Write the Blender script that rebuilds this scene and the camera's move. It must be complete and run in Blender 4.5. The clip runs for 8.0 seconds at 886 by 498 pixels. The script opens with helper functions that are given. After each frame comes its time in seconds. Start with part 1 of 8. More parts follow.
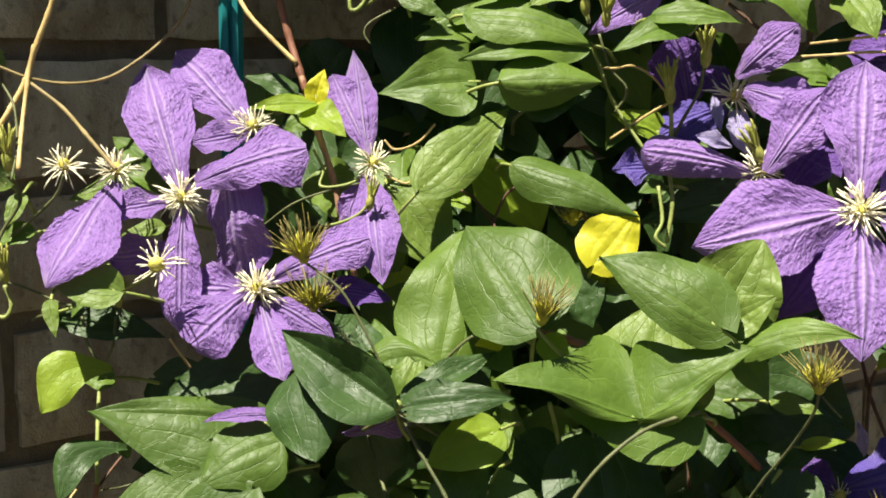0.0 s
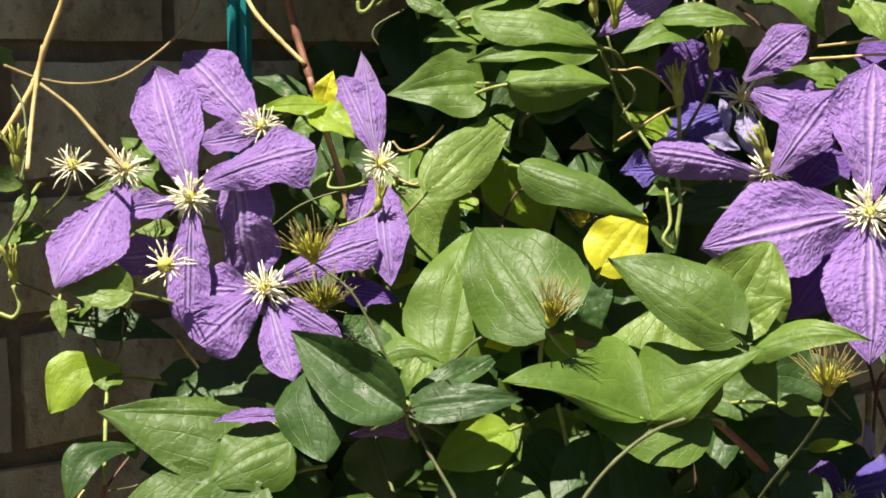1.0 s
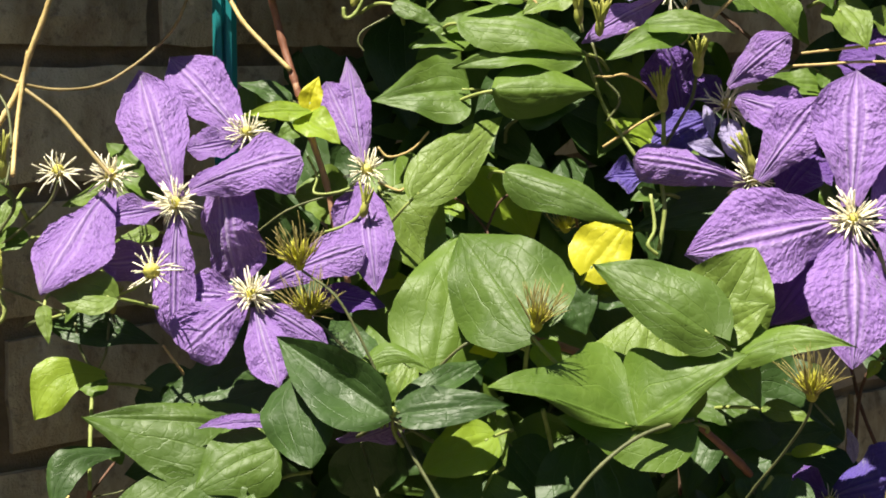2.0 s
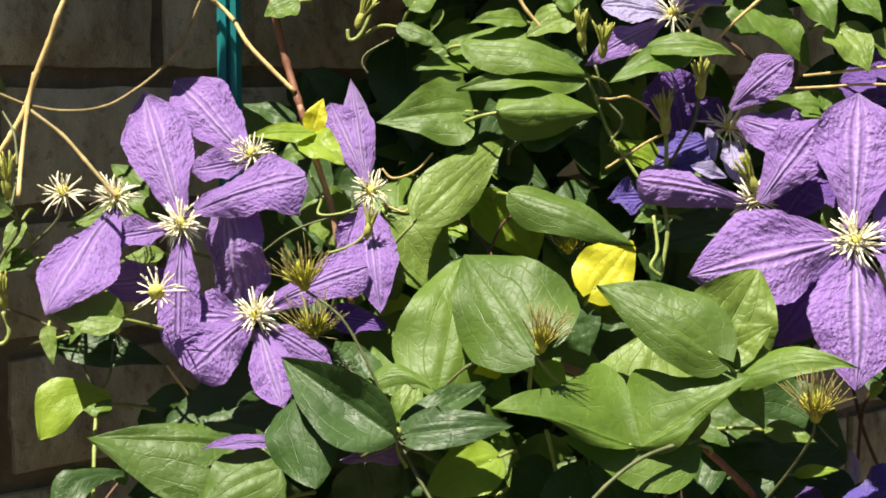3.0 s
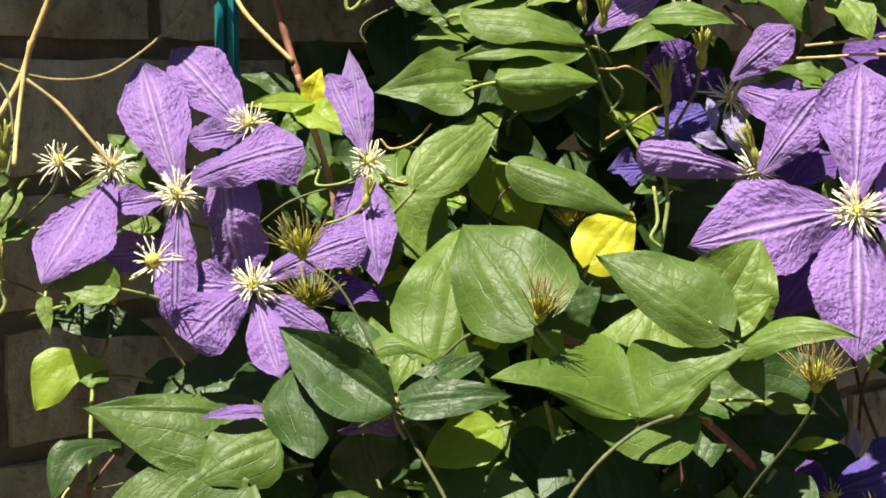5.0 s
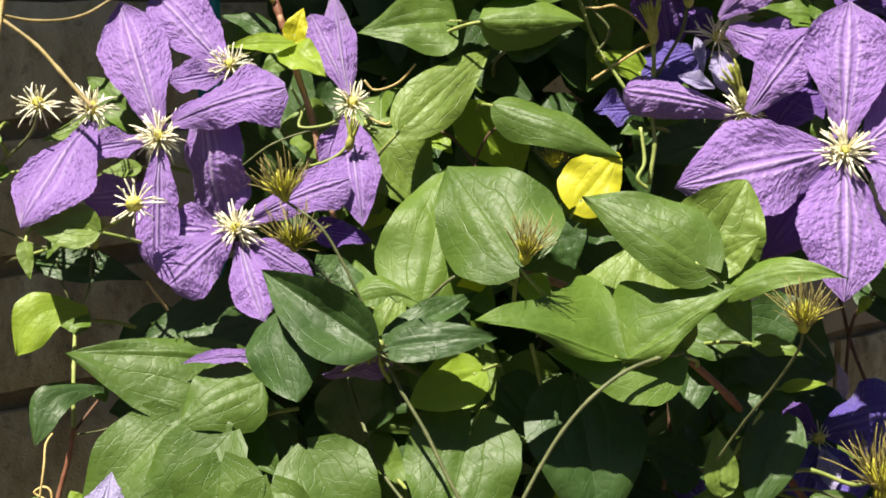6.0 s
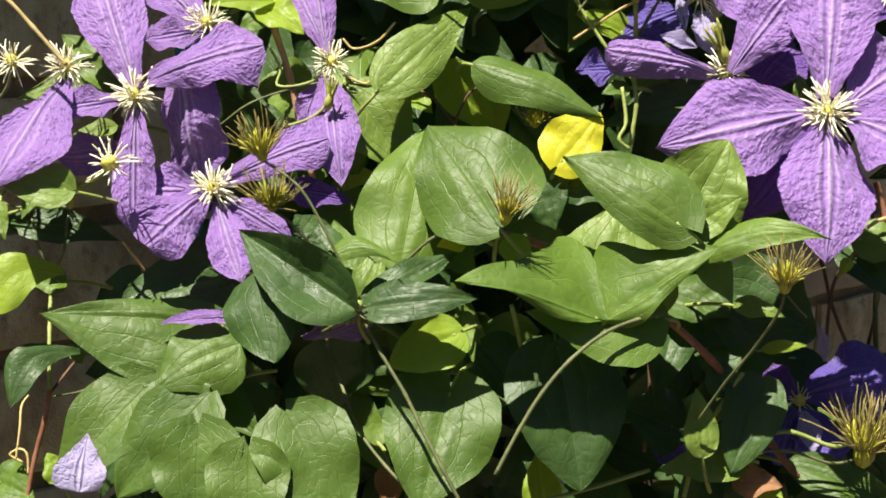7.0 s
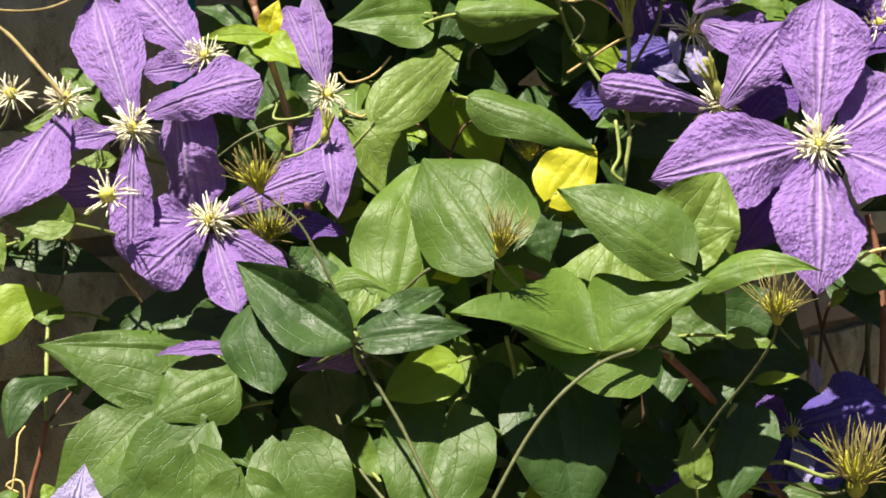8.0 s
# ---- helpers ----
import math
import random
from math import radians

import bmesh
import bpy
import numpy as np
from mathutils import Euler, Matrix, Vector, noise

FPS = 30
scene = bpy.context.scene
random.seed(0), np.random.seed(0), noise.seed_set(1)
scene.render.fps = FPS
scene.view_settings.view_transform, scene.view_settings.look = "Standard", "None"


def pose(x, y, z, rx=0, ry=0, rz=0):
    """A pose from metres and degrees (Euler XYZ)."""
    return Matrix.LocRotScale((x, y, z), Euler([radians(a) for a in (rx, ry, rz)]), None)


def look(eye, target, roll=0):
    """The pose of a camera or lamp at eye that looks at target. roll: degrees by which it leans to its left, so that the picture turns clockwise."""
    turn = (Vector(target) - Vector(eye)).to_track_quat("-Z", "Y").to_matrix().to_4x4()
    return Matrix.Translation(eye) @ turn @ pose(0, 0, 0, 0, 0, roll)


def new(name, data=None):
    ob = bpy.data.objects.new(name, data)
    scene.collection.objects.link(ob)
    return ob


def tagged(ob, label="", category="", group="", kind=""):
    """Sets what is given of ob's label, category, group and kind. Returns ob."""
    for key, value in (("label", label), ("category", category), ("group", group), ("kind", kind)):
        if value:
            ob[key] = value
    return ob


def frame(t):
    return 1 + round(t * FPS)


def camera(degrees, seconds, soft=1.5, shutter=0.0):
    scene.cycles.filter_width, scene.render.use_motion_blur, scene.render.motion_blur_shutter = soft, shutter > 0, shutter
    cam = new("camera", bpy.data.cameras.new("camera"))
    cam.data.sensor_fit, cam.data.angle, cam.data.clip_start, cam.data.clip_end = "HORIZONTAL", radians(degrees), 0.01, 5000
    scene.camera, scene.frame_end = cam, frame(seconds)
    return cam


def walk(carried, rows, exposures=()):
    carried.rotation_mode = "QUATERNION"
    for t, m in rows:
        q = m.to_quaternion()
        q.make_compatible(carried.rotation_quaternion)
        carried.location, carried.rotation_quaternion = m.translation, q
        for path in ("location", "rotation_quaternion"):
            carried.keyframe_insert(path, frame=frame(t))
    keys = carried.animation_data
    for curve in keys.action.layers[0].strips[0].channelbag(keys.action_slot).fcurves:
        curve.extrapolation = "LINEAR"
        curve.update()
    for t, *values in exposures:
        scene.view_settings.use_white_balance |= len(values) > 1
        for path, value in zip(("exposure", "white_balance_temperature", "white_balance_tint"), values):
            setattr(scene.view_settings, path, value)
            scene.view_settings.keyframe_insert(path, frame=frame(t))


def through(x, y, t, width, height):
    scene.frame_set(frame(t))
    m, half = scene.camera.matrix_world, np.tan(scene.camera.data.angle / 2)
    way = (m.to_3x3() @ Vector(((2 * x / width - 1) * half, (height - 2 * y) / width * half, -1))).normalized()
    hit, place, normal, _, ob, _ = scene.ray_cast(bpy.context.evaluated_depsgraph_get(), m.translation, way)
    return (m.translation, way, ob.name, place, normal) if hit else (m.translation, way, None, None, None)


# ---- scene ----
cam = camera(34.0, 8.0, soft=1.8)
PATH = [
    (0, (0.02192, -0.01328, 1.31195), (-0.01630, 1.96791, 1.04098), -0.05),
    (0.5, (0.02079, -0.01373, 1.31114), (-0.01946, 1.96834, 1.04696), -0.05),
    (1, (0.01709, -0.01423, 1.31045), (-0.01855, 1.96787, 1.04580), 0.09),
    (1.5, (0.01780, -0.01453, 1.31217), (-0.00707, 1.96758, 1.04638), 0.10),
    (1.7, (0.01699, -0.01501, 1.31226), (-0.00053, 1.96766, 1.04706), 0.13),
    (2.8, (0.01251, -0.01766, 1.31279), (0.00574, 1.96813, 1.07377), 0.26),
    (3, (0.01170, -0.01814, 1.31288), (0.00636, 1.96821, 1.07967), 0.29),
    (3.5, (0.01280, -0.01842, 1.31134), (0.02408, 1.96822, 1.08083), 0.33),
    (4, (0.01382, -0.01797, 1.31016), (0.03094, 1.96848, 1.07838), 0.42),
    (4.2, (0.01356, -0.01731, 1.30909), (0.02106, 1.96834, 1.07367), 0.41),
    (5.3, (0.01211, -0.01368, 1.30320), (0.00613, 1.96759, 1.03824), 0.37),
    (5.5, (0.01185, -0.01302, 1.30213), (0.01018, 1.96745, 1.02330), 0.36),
    (6, (0.01475, -0.00847, 1.29995), (0.02377, 1.96593, 0.98106), 0.18),
    (6.5, (0.01510, -0.00445, 1.29740), (0.03779, 1.96630, 0.95733), 0.22),
    (7, (0.01599, -0.00336, 1.29614), (0.04969, 1.96299, 0.93234), 0.38),
    (7.5, (0.01693, -0.00533, 1.29743), (0.05689, 1.96112, 0.93478), 0.46),
    (8, (0.01496, -0.00848, 1.29704), (0.05784, 1.96518, 0.97636), 0.44),
]
walk(cam, [(t, look(eye, target, roll)) for t, eye, target, roll in PATH])

# ---- light ----
SUN_WAY = Vector((0.26, 0.32, -1.0)).normalized()
sun = new("sun", bpy.data.lights.new("sun", "SUN"))
sun.data.energy, sun.data.angle, sun.data.color = 5.5, radians(0.53), (1.0, 0.935, 0.80)
sun.rotation_mode = "QUATERNION"
sun.rotation_quaternion = SUN_WAY.to_track_quat("-Z", "Y")

world = bpy.data.worlds.new("sky")
scene.world = world
world.use_nodes = True
wn = world.node_tree
wn.nodes.clear()
sky = wn.nodes.new("ShaderNodeTexSky")
sky.sky_type, sky.sun_disc = "NISHITA", False
sky.sun_elevation = math.asin(-SUN_WAY.z)
sky.sun_rotation = math.atan2(-SUN_WAY.x, -SUN_WAY.y)
sky_bg = wn.nodes.new("ShaderNodeBackground")
sky_bg.inputs["Strength"].default_value = 0.033
sky_out = wn.nodes.new("ShaderNodeOutputWorld")
wn.links.new(sky.outputs[0], sky_bg.inputs[0])
wn.links.new(sky_bg.outputs[0], sky_out.inputs[0])
scene.view_settings.exposure = 1.05


# ---- materials ----
class Nodes:
    """Short hand for building one node material."""

    def __init__(self, name):
        self.mat = bpy.data.materials.new(name)
        self.mat.use_nodes = True
        self.tree = self.mat.node_tree
        self.tree.nodes.clear()
        self.out = self.tree.nodes.new("ShaderNodeOutputMaterial")

    def add(self, kind, **values):
        node = self.tree.nodes.new(kind)
        for key, value in values.items():
            node.inputs[key.replace("_", " ")].default_value = value
        return node

    def link(self, a, b):
        self.tree.links.new(a, b)

    def math(self, op, a, b=None, clamp=False):
        node = self.tree.nodes.new("ShaderNodeMath")
        node.operation, node.use_clamp = op, clamp
        for i, v in enumerate((a, b)):
            if v is None:
                continue
            if isinstance(v, (int, float)):
                node.inputs[i].default_value = v
            else:
                self.link(v, node.inputs[i])
        return node.outputs[0]

    def mix(self, fac, a, b, blend="MIX"):
        node = self.tree.nodes.new("ShaderNodeMix")
        node.data_type, node.blend_type = "RGBA", blend
        for slot, v in ((0, fac), (6, a), (7, b)):
            if isinstance(v, (int, float)):
                node.inputs[slot].default_value = v
            elif isinstance(v, tuple):
                node.inputs[slot].default_value = (*v, 1.0)
            else:
                self.link(v, node.inputs[slot])
        return node.outputs[2]

    def noise(self, vec, scale, detail=3.0, rough=0.55, dims="3D"):
        node = self.add("ShaderNodeTexNoise", Scale=scale, Detail=detail, Roughness=rough)
        if vec is not None:
            self.link(vec, node.inputs["Vector"])
        return node.outputs["Fac"]

    def ramp(self, fac, lo, hi):
        node = self.tree.nodes.new("ShaderNodeMapRange")
        node.clamp = True
        node.inputs["From Min"].default_value, node.inputs["From Max"].default_value = lo, hi
        self.link(fac, node.inputs["Value"])
        return node.outputs[0]

    def uv(self, layer):
        node = self.tree.nodes.new("ShaderNodeUVMap")
        node.uv_map = layer
        return node.outputs[0]

    def scaled(self, vec, s):
        node = self.tree.nodes.new("ShaderNodeVectorMath")
        node.operation = "MULTIPLY"
        self.link(vec, node.inputs[0])
        node.inputs[1].default_value = s
        return node.outputs[0]

    def random(self):
        return self.tree.nodes.new("ShaderNodeObjectInfo").outputs["Random"]

    def bump(self, height, strength, distance):
        node = self.add("ShaderNodeBump", Strength=strength, Distance=distance)
        self.link(height, node.inputs["Height"])
        return node.outputs[0]

    def finish(self, color, rough, normal=None, spec=0.5, through=0.0, through_color=None, sheen=0.0):
        b = self.tree.nodes.new("ShaderNodeBsdfPrincipled")
        b.inputs["Specular IOR Level"].default_value = spec
        b.inputs["Sheen Weight"].default_value = sheen
        b.inputs["Sheen Roughness"].default_value = 0.45
        for slot, v in (("Base Color", color), ("Roughness", rough)):
            if isinstance(v, tuple):
                b.inputs[slot].default_value = (*v, 1.0)
            elif isinstance(v, (int, float)):
                b.inputs[slot].default_value = v
            else:
                self.link(v, b.inputs[slot])
        if normal is not None:
            self.link(normal, b.inputs["Normal"])
        last = b.outputs[0]
        if through:
            tr = self.tree.nodes.new("ShaderNodeBsdfTranslucent")
            self.link(through_color, tr.inputs["Color"])
            if normal is not None:
                self.link(normal, tr.inputs["Normal"])
            m = self.tree.nodes.new("ShaderNodeMixShader")
            m.inputs[0].default_value = through
            self.link(last, m.inputs[1])
            self.link(tr.outputs[0], m.inputs[2])
            last = m.outputs[0]
        self.link(last, self.out.inputs[0])
        return self.mat


def leaf_material(name, dark, light, glow, rough, through, vein=0.25, relief=0.5, spec=0.34):
    """A leaf: arching main veins, slanting side veins, a faint net, blotches and a satin gloss."""
    n = Nodes(name)
    uv, metre = n.uv("vein"), n.uv("metre")
    sep = n.add("ShaderNodeSeparateXYZ")
    n.link(uv, sep.inputs[0])
    u, v = sep.outputs[0], sep.outputs[1]
    wander = n.math("MULTIPLY", n.math("SUBTRACT", n.noise(metre, 48.0, 2.0), 0.5), 0.30)
    side = n.math("ABSOLUTE", n.math("ADD", u, n.math("MULTIPLY", wander, n.ramp(n.math("ABSOLUTE", u), 0.0, 0.3))))
    lines = None
    for place, width, weight in ((0.0, 0.024, 1.0), (0.36, 0.017, 0.9), (0.70, 0.016, 0.5)):
        d = n.math("ABSOLUTE", n.math("SUBTRACT", side, place))
        line = n.math("MULTIPLY", n.math("SUBTRACT", 1.0, n.math("DIVIDE", d, width), clamp=True), weight)
        lines = line if lines is None else n.math("MAXIMUM", lines, line)
    # side veins leave the midrib and lean towards the tip
    bend = n.math("MULTIPLY", n.math("SUBTRACT", n.noise(metre, 70.0, 2.0), 0.5), 1.5)
    slant = n.math("ADD", n.math("SUBTRACT", n.math("MULTIPLY", v, 6.5), n.math("MULTIPLY", side, 2.6)), bend)
    slant = n.math("ADD", slant, n.math("MULTIPLY", n.ramp(u, -0.001, 0.001), 0.43))
    tooth = n.math("ABSOLUTE", n.math("SUBTRACT", n.math("FRACT", slant), 0.5))
    cross = n.math("SUBTRACT", 1.0, n.math("DIVIDE", tooth, 0.045), clamp=True)
    lines = n.math("MAXIMUM", lines, n.math("MULTIPLY", cross, 0.34))
    warp = n.add("ShaderNodeTexNoise", Scale=90.0, Detail=2.0)
    n.link(metre, warp.inputs["Vector"])
    off = n.scaled(warp.outputs["Color"], (0.009, 0.009, 0.0))
    moved = n.add("ShaderNodeVectorMath")
    n.link(metre, moved.inputs[0])
    n.link(off, moved.inputs[1])
    net = n.add("ShaderNodeTexVoronoi", Scale=190.0)
    net.feature = "DISTANCE_TO_EDGE"
    n.link(moved.outputs[0], net.inputs["Vector"])
    cells = n.math("SINE", n.math("MULTIPLY", n.ramp(net.outputs["Distance"], 0.0, 0.40), 1.5708))
    small = n.math("SUBTRACT", 1.0, n.ramp(net.outputs["Distance"], 0.0, 0.09))
    rnd = n.random()
    blot = n.ramp(n.noise(metre, 38.0, 4.0), 0.35, 0.68)
    tone = n.math("ADD", n.math("MULTIPLY", blot, 0.55), n.math("MULTIPLY", rnd, 0.45))
    col = n.mix(tone, dark, light)
    veins = n.math("MAXIMUM", n.math("MULTIPLY", lines, 0.9), n.math("MULTIPLY", small, 0.09))
    col = n.mix(n.math("MULTIPLY", veins, vein), col, tuple(min(1.0, c * 1.7 + 0.04) for c in light))
    fleck = n.ramp(n.noise(metre, 260.0, 3.0), 0.60, 0.75)
    col = n.mix(n.math("MULTIPLY", fleck, 0.22), col, tuple(c * 1.35 + 0.01 for c in light))
    speck = n.ramp(n.noise(metre, 700.0, 2.0), 0.72, 0.78)
    col = n.mix(n.math("MULTIPLY", speck, 0.3), col, (0.16, 0.13, 0.05))
    h = n.math("SUBTRACT", n.math("MULTIPLY", cells, 0.24), n.math("MULTIPLY", lines, 0.45))
    grain = n.noise(metre, 1500.0, 2.0)
    h = n.math("ADD", h, n.math("MULTIPLY", grain, 0.14))
    normal = n.bump(h, relief, 0.0009)
    ro = n.math("ADD", rough - 0.08, n.math("MULTIPLY", n.noise(metre, 160.0), 0.2))
    glow_col = n.mix(n.math("MULTIPLY", veins, 0.35), glow, tuple(c * 0.55 for c in glow))
    return n.finish(col, ro, normal, spec, through, glow_col)


def petal_material(name, edge, middle, bar, through, rough=0.6):
    """A petal: three pale ribs along the middle, crepe-like puckered sides, streaks."""
    n = Nodes(name)
    uv, metre = n.uv("vein"), n.uv("metre")
    sep = n.add("ShaderNodeSeparateXYZ")
    n.link(uv, sep.inputs[0])
    u, v = sep.outputs[0], sep.outputs[1]
    side = n.math("ABSOLUTE", u)
    streak = n.noise(n.scaled(uv, (13.0, 1.1, 1.0)), 1.0, 4.0, 0.65)
    fade = n.math("SUBTRACT", 1.05, n.math("MULTIPLY", v, 0.6))
    col = n.mix(n.ramp(streak, 0.3, 0.7), edge, middle)
    wander = n.math("MULTIPLY", n.math("SUBTRACT", streak, 0.5), 0.10)
    ribs = n.math("COSINE", n.math("MULTIPLY", n.math("ADD", u, wander), 26.0))
    band = n.math("SUBTRACT", 1.0, n.ramp(side, 0.15, 0.34))
    crest = n.math("MULTIPLY", n.ramp(ribs, -0.1, 0.95), band)
    groove = n.math("MULTIPLY", n.ramp(ribs, -0.35, -1.0), band)
    col = n.mix(n.math("MULTIPLY", n.math("MULTIPLY", crest, fade), 0.44), col, bar)
    col = n.mix(n.math("MULTIPLY", groove, 0.35), col, tuple(c * 0.7 for c in edge))
    col = n.mix(n.math("MULTIPLY", n.random(), 0.25), col, tuple(c * 0.75 for c in edge))
    # puckers run slantwise from the bar to the margin
    slant = n.add("ShaderNodeCombineXYZ")
    n.link(n.math("MULTIPLY", n.math("ADD", v, n.math("MULTIPLY", side, -0.13)), 36.0), slant.inputs[0])
    n.link(n.math("MULTIPLY", u, 11.0), slant.inputs[1])
    swirl = n.add("ShaderNodeTexNoise", Scale=0.9, Detail=2.0)
    n.link(slant.outputs[0], swirl.inputs["Vector"])
    moved = n.add("ShaderNodeVectorMath")
    n.link(slant.outputs[0], moved.inputs[0])
    n.link(n.scaled(swirl.outputs["Color"], (1.5, 1.5, 0.0)), moved.inputs[1])
    cell = n.add("ShaderNodeTexVoronoi", Scale=1.0)
    cell.feature = "SMOOTH_F1"
    n.link(moved.outputs[0], cell.inputs["Vector"])
    crepe = n.math("SUBTRACT", 1.0, cell.outputs["Distance"])
    crepe = n.math("ADD", n.math("MULTIPLY", crepe, 1.35), n.math("MULTIPLY", n.noise(slant.outputs[0], 1.9, 3.0, 0.6), 0.6))
    outer = n.math("ADD", 0.3, n.math("MULTIPLY", n.ramp(side, 0.10, 0.36), 0.7))
    h = n.math("MULTIPLY", n.math("MULTIPLY", crepe, 1.5), outer)
    h = n.math("ADD", h, n.math("MULTIPLY", n.math("MULTIPLY", ribs, band), 0.30))
    h = n.math("ADD", h, n.math("MULTIPLY", n.noise(metre, 900.0, 2.0), 0.14))
    normal = n.bump(h, 0.62, 0.0013)
    glow = n.mix(0.4, col, middle)
    return n.finish(col, rough, normal, 0.4, through, glow, 0.28)


def stem_material(name, one, two, rough=0.55, scale=120.0, through=0.0):
    n = Nodes(name)
    co = n.add("ShaderNodeTexCoord").outputs["Object"]
    f = n.ramp(n.noise(co, scale, 4.0), 0.35, 0.68)
    col = n.mix(f, one, two)
    col = n.mix(n.math("MULTIPLY", n.ramp(n.noise(co, 35.0, 2.0), 0.5, 0.7), 0.45), col, tuple(c * 0.55 for c in one))
    return n.finish(col, rough, n.bump(n.noise(co, 900.0, 3.0), 0.5, 0.0006), 0.4)


def brick_material():
    n = Nodes("limewashed brick")
    co = n.add("ShaderNodeTexCoord").outputs["Object"]
    rnd = n.random()
    add = n.add("ShaderNodeVectorMath")
    n.link(co, add.inputs[0])
    shift = n.add("ShaderNodeCombineXYZ")
    n.link(n.math("MULTIPLY", rnd, 9.0), shift.inputs[0])
    n.link(n.math("MULTIPLY", rnd, 31.0), shift.inputs[1])
    n.link(shift.outputs[0], add.inputs[1])
    p = add.outputs[0]
    wash = n.ramp(n.noise(n.scaled(p, (1.0, 1.0, 0.35)), 24.0, 5.0, 0.62), 0.36, 0.62)
    clay = n.mix(n.ramp(n.noise(p, 60.0, 4.0), 0.3, 0.7), (0.19, 0.145, 0.085), (0.32, 0.255, 0.15))
    col = n.mix(wash, clay, (0.53, 0.48, 0.335))
    col = n.mix(n.math("MULTIPLY", n.ramp(n.noise(p, 130.0, 3.0), 0.56, 0.7), 0.5), col, (0.10, 0.075, 0.055))
    col = n.mix(n.math("MULTIPLY", n.ramp(rnd, 0.82, 0.86), 0.75), col, (0.10, 0.04, 0.03))
    col = n.mix(n.math("MULTIPLY", n.ramp(rnd, 0.45, 0.75), 0.4), col, (0.58, 0.55, 0.46))
    h = n.math("ADD", n.noise(p, 90.0, 5.0, 0.7), n.math("MULTIPLY", n.noise(p, 600.0, 3.0), 0.35))
    return n.finish(col, 0.9, n.bump(h, 0.8, 0.004), 0.25)


def rough_material(name, one, two, scale, rough=0.9, deep=0.003):
    n = Nodes(name)
    co = n.add("ShaderNodeTexCoord").outputs["Object"]
    col = n.mix(n.ramp(n.noise(co, scale, 5.0, 0.65), 0.3, 0.7), one, two)
    h = n.math("ADD", n.noise(co, scale * 4, 4.0, 0.7), n.math("MULTIPLY", n.noise(co, scale * 22, 2.0), 0.3))
    return n.finish(col, rough, n.bump(h, 0.8, deep), 0.3)


LEAF = {
    "mid": leaf_material("leaf green", (0.066, 0.122, 0.015), (0.119, 0.190, 0.025), (0.10, 0.25, 0.024), 0.48, 0.17),
    "fresh": leaf_material("full-grown leaf", (0.048, 0.092, 0.013), (0.088, 0.146, 0.023), (0.08, 0.21, 0.024), 0.47, 0.15, relief=0.6),
    "pale": leaf_material("pale leaf", (0.108, 0.170, 0.026), (0.172, 0.245, 0.045), (0.20, 0.34, 0.05), 0.46, 0.20, relief=0.8),
    "lime": leaf_material("young lime leaf", (0.17, 0.27, 0.022), (0.27, 0.37, 0.032), (0.42, 0.54, 0.025), 0.44, 0.33),
    "yellow": leaf_material("yellowing leaf", (0.52, 0.52, 0.02), (0.66, 0.62, 0.035), (0.74, 0.70, 0.03), 0.45, 0.35),
    # true deep green on the whorl; on inner leaves it also paints shade
    "dark": leaf_material("deep green and shaded leaf", (0.026, 0.058, 0.013), (0.050, 0.096, 0.022), (0.05, 0.14, 0.018), 0.45, 0.10, vein=0.32, relief=0.6, spec=0.34),
    "dry": leaf_material("withered leaf", (0.22, 0.10, 0.045), (0.42, 0.23, 0.12), (0.35, 0.18, 0.06), 0.7, 0.2),
}
PETAL = {
    "violet": petal_material("violet petal", (0.215, 0.100, 0.385), (0.345, 0.197, 0.535), (0.72, 0.62, 0.82), 0.20, 0.5),
    # darker copy of the violet petal; shade is put into its colour
    "deep": petal_material("violet petal darkened for shade", (0.10, 0.035, 0.24), (0.15, 0.06, 0.32), (0.24, 0.13, 0.42), 0.15),
    # faded petals; in flower_l the pale colour also paints sunlight
    "lilac": petal_material("faded and lit lilac petal", (0.40, 0.34, 0.62), (0.52, 0.46, 0.74), (0.70, 0.66, 0.86), 0.3),
    # bluer, darker copy of the violet petal; cool shade is in its colour
    "blue": petal_material("violet petal blued for shade", (0.08, 0.05, 0.30), (0.12, 0.075, 0.38), (0.28, 0.22, 0.60), 0.18),
}
CREAM = stem_material("cream filament", (0.82, 0.76, 0.52), (0.92, 0.89, 0.72), 0.5, 300.0)
PISTIL = stem_material("yellow green pistil", (0.50, 0.44, 0.06), (0.62, 0.58, 0.16), 0.55, 400.0)
STYLE = stem_material("olive style", (0.20, 0.165, 0.045), (0.35, 0.29, 0.10), 0.5, 300.0)
SEEDS = stem_material("mustard seed base", (0.34, 0.33, 0.025), (0.50, 0.47, 0.055), 0.5, 300.0)
BUD = stem_material("green bud", (0.26, 0.29, 0.045), (0.46, 0.44, 0.11), 0.55, 200.0)
STEM = {
    "green": stem_material("green stem", (0.22, 0.28, 0.06), (0.34, 0.38, 0.12)),
    "straw": stem_material("straw stem", (0.50, 0.36, 0.13), (0.66, 0.50, 0.22)),
    "olive": stem_material("olive stem", (0.22, 0.165, 0.06), (0.35, 0.265, 0.115)),
    "cane": stem_material("red brown cane", (0.20, 0.078, 0.042), (0.31, 0.14, 0.085)),
    "tan": stem_material("tan cane", (0.33, 0.18, 0.10), (0.46, 0.27, 0.16)),
    "bark": stem_material("dark bark", (0.09, 0.05, 0.03), (0.17, 0.09, 0.055), 0.75),
    "dull": stem_material("dull green stem", (0.09, 0.105, 0.04), (0.16, 0.17, 0.07)),
}
BRICK = brick_material()
MORTAR = rough_material("grey mortar", (0.15, 0.118, 0.075), (0.25, 0.20, 0.13), 45.0)
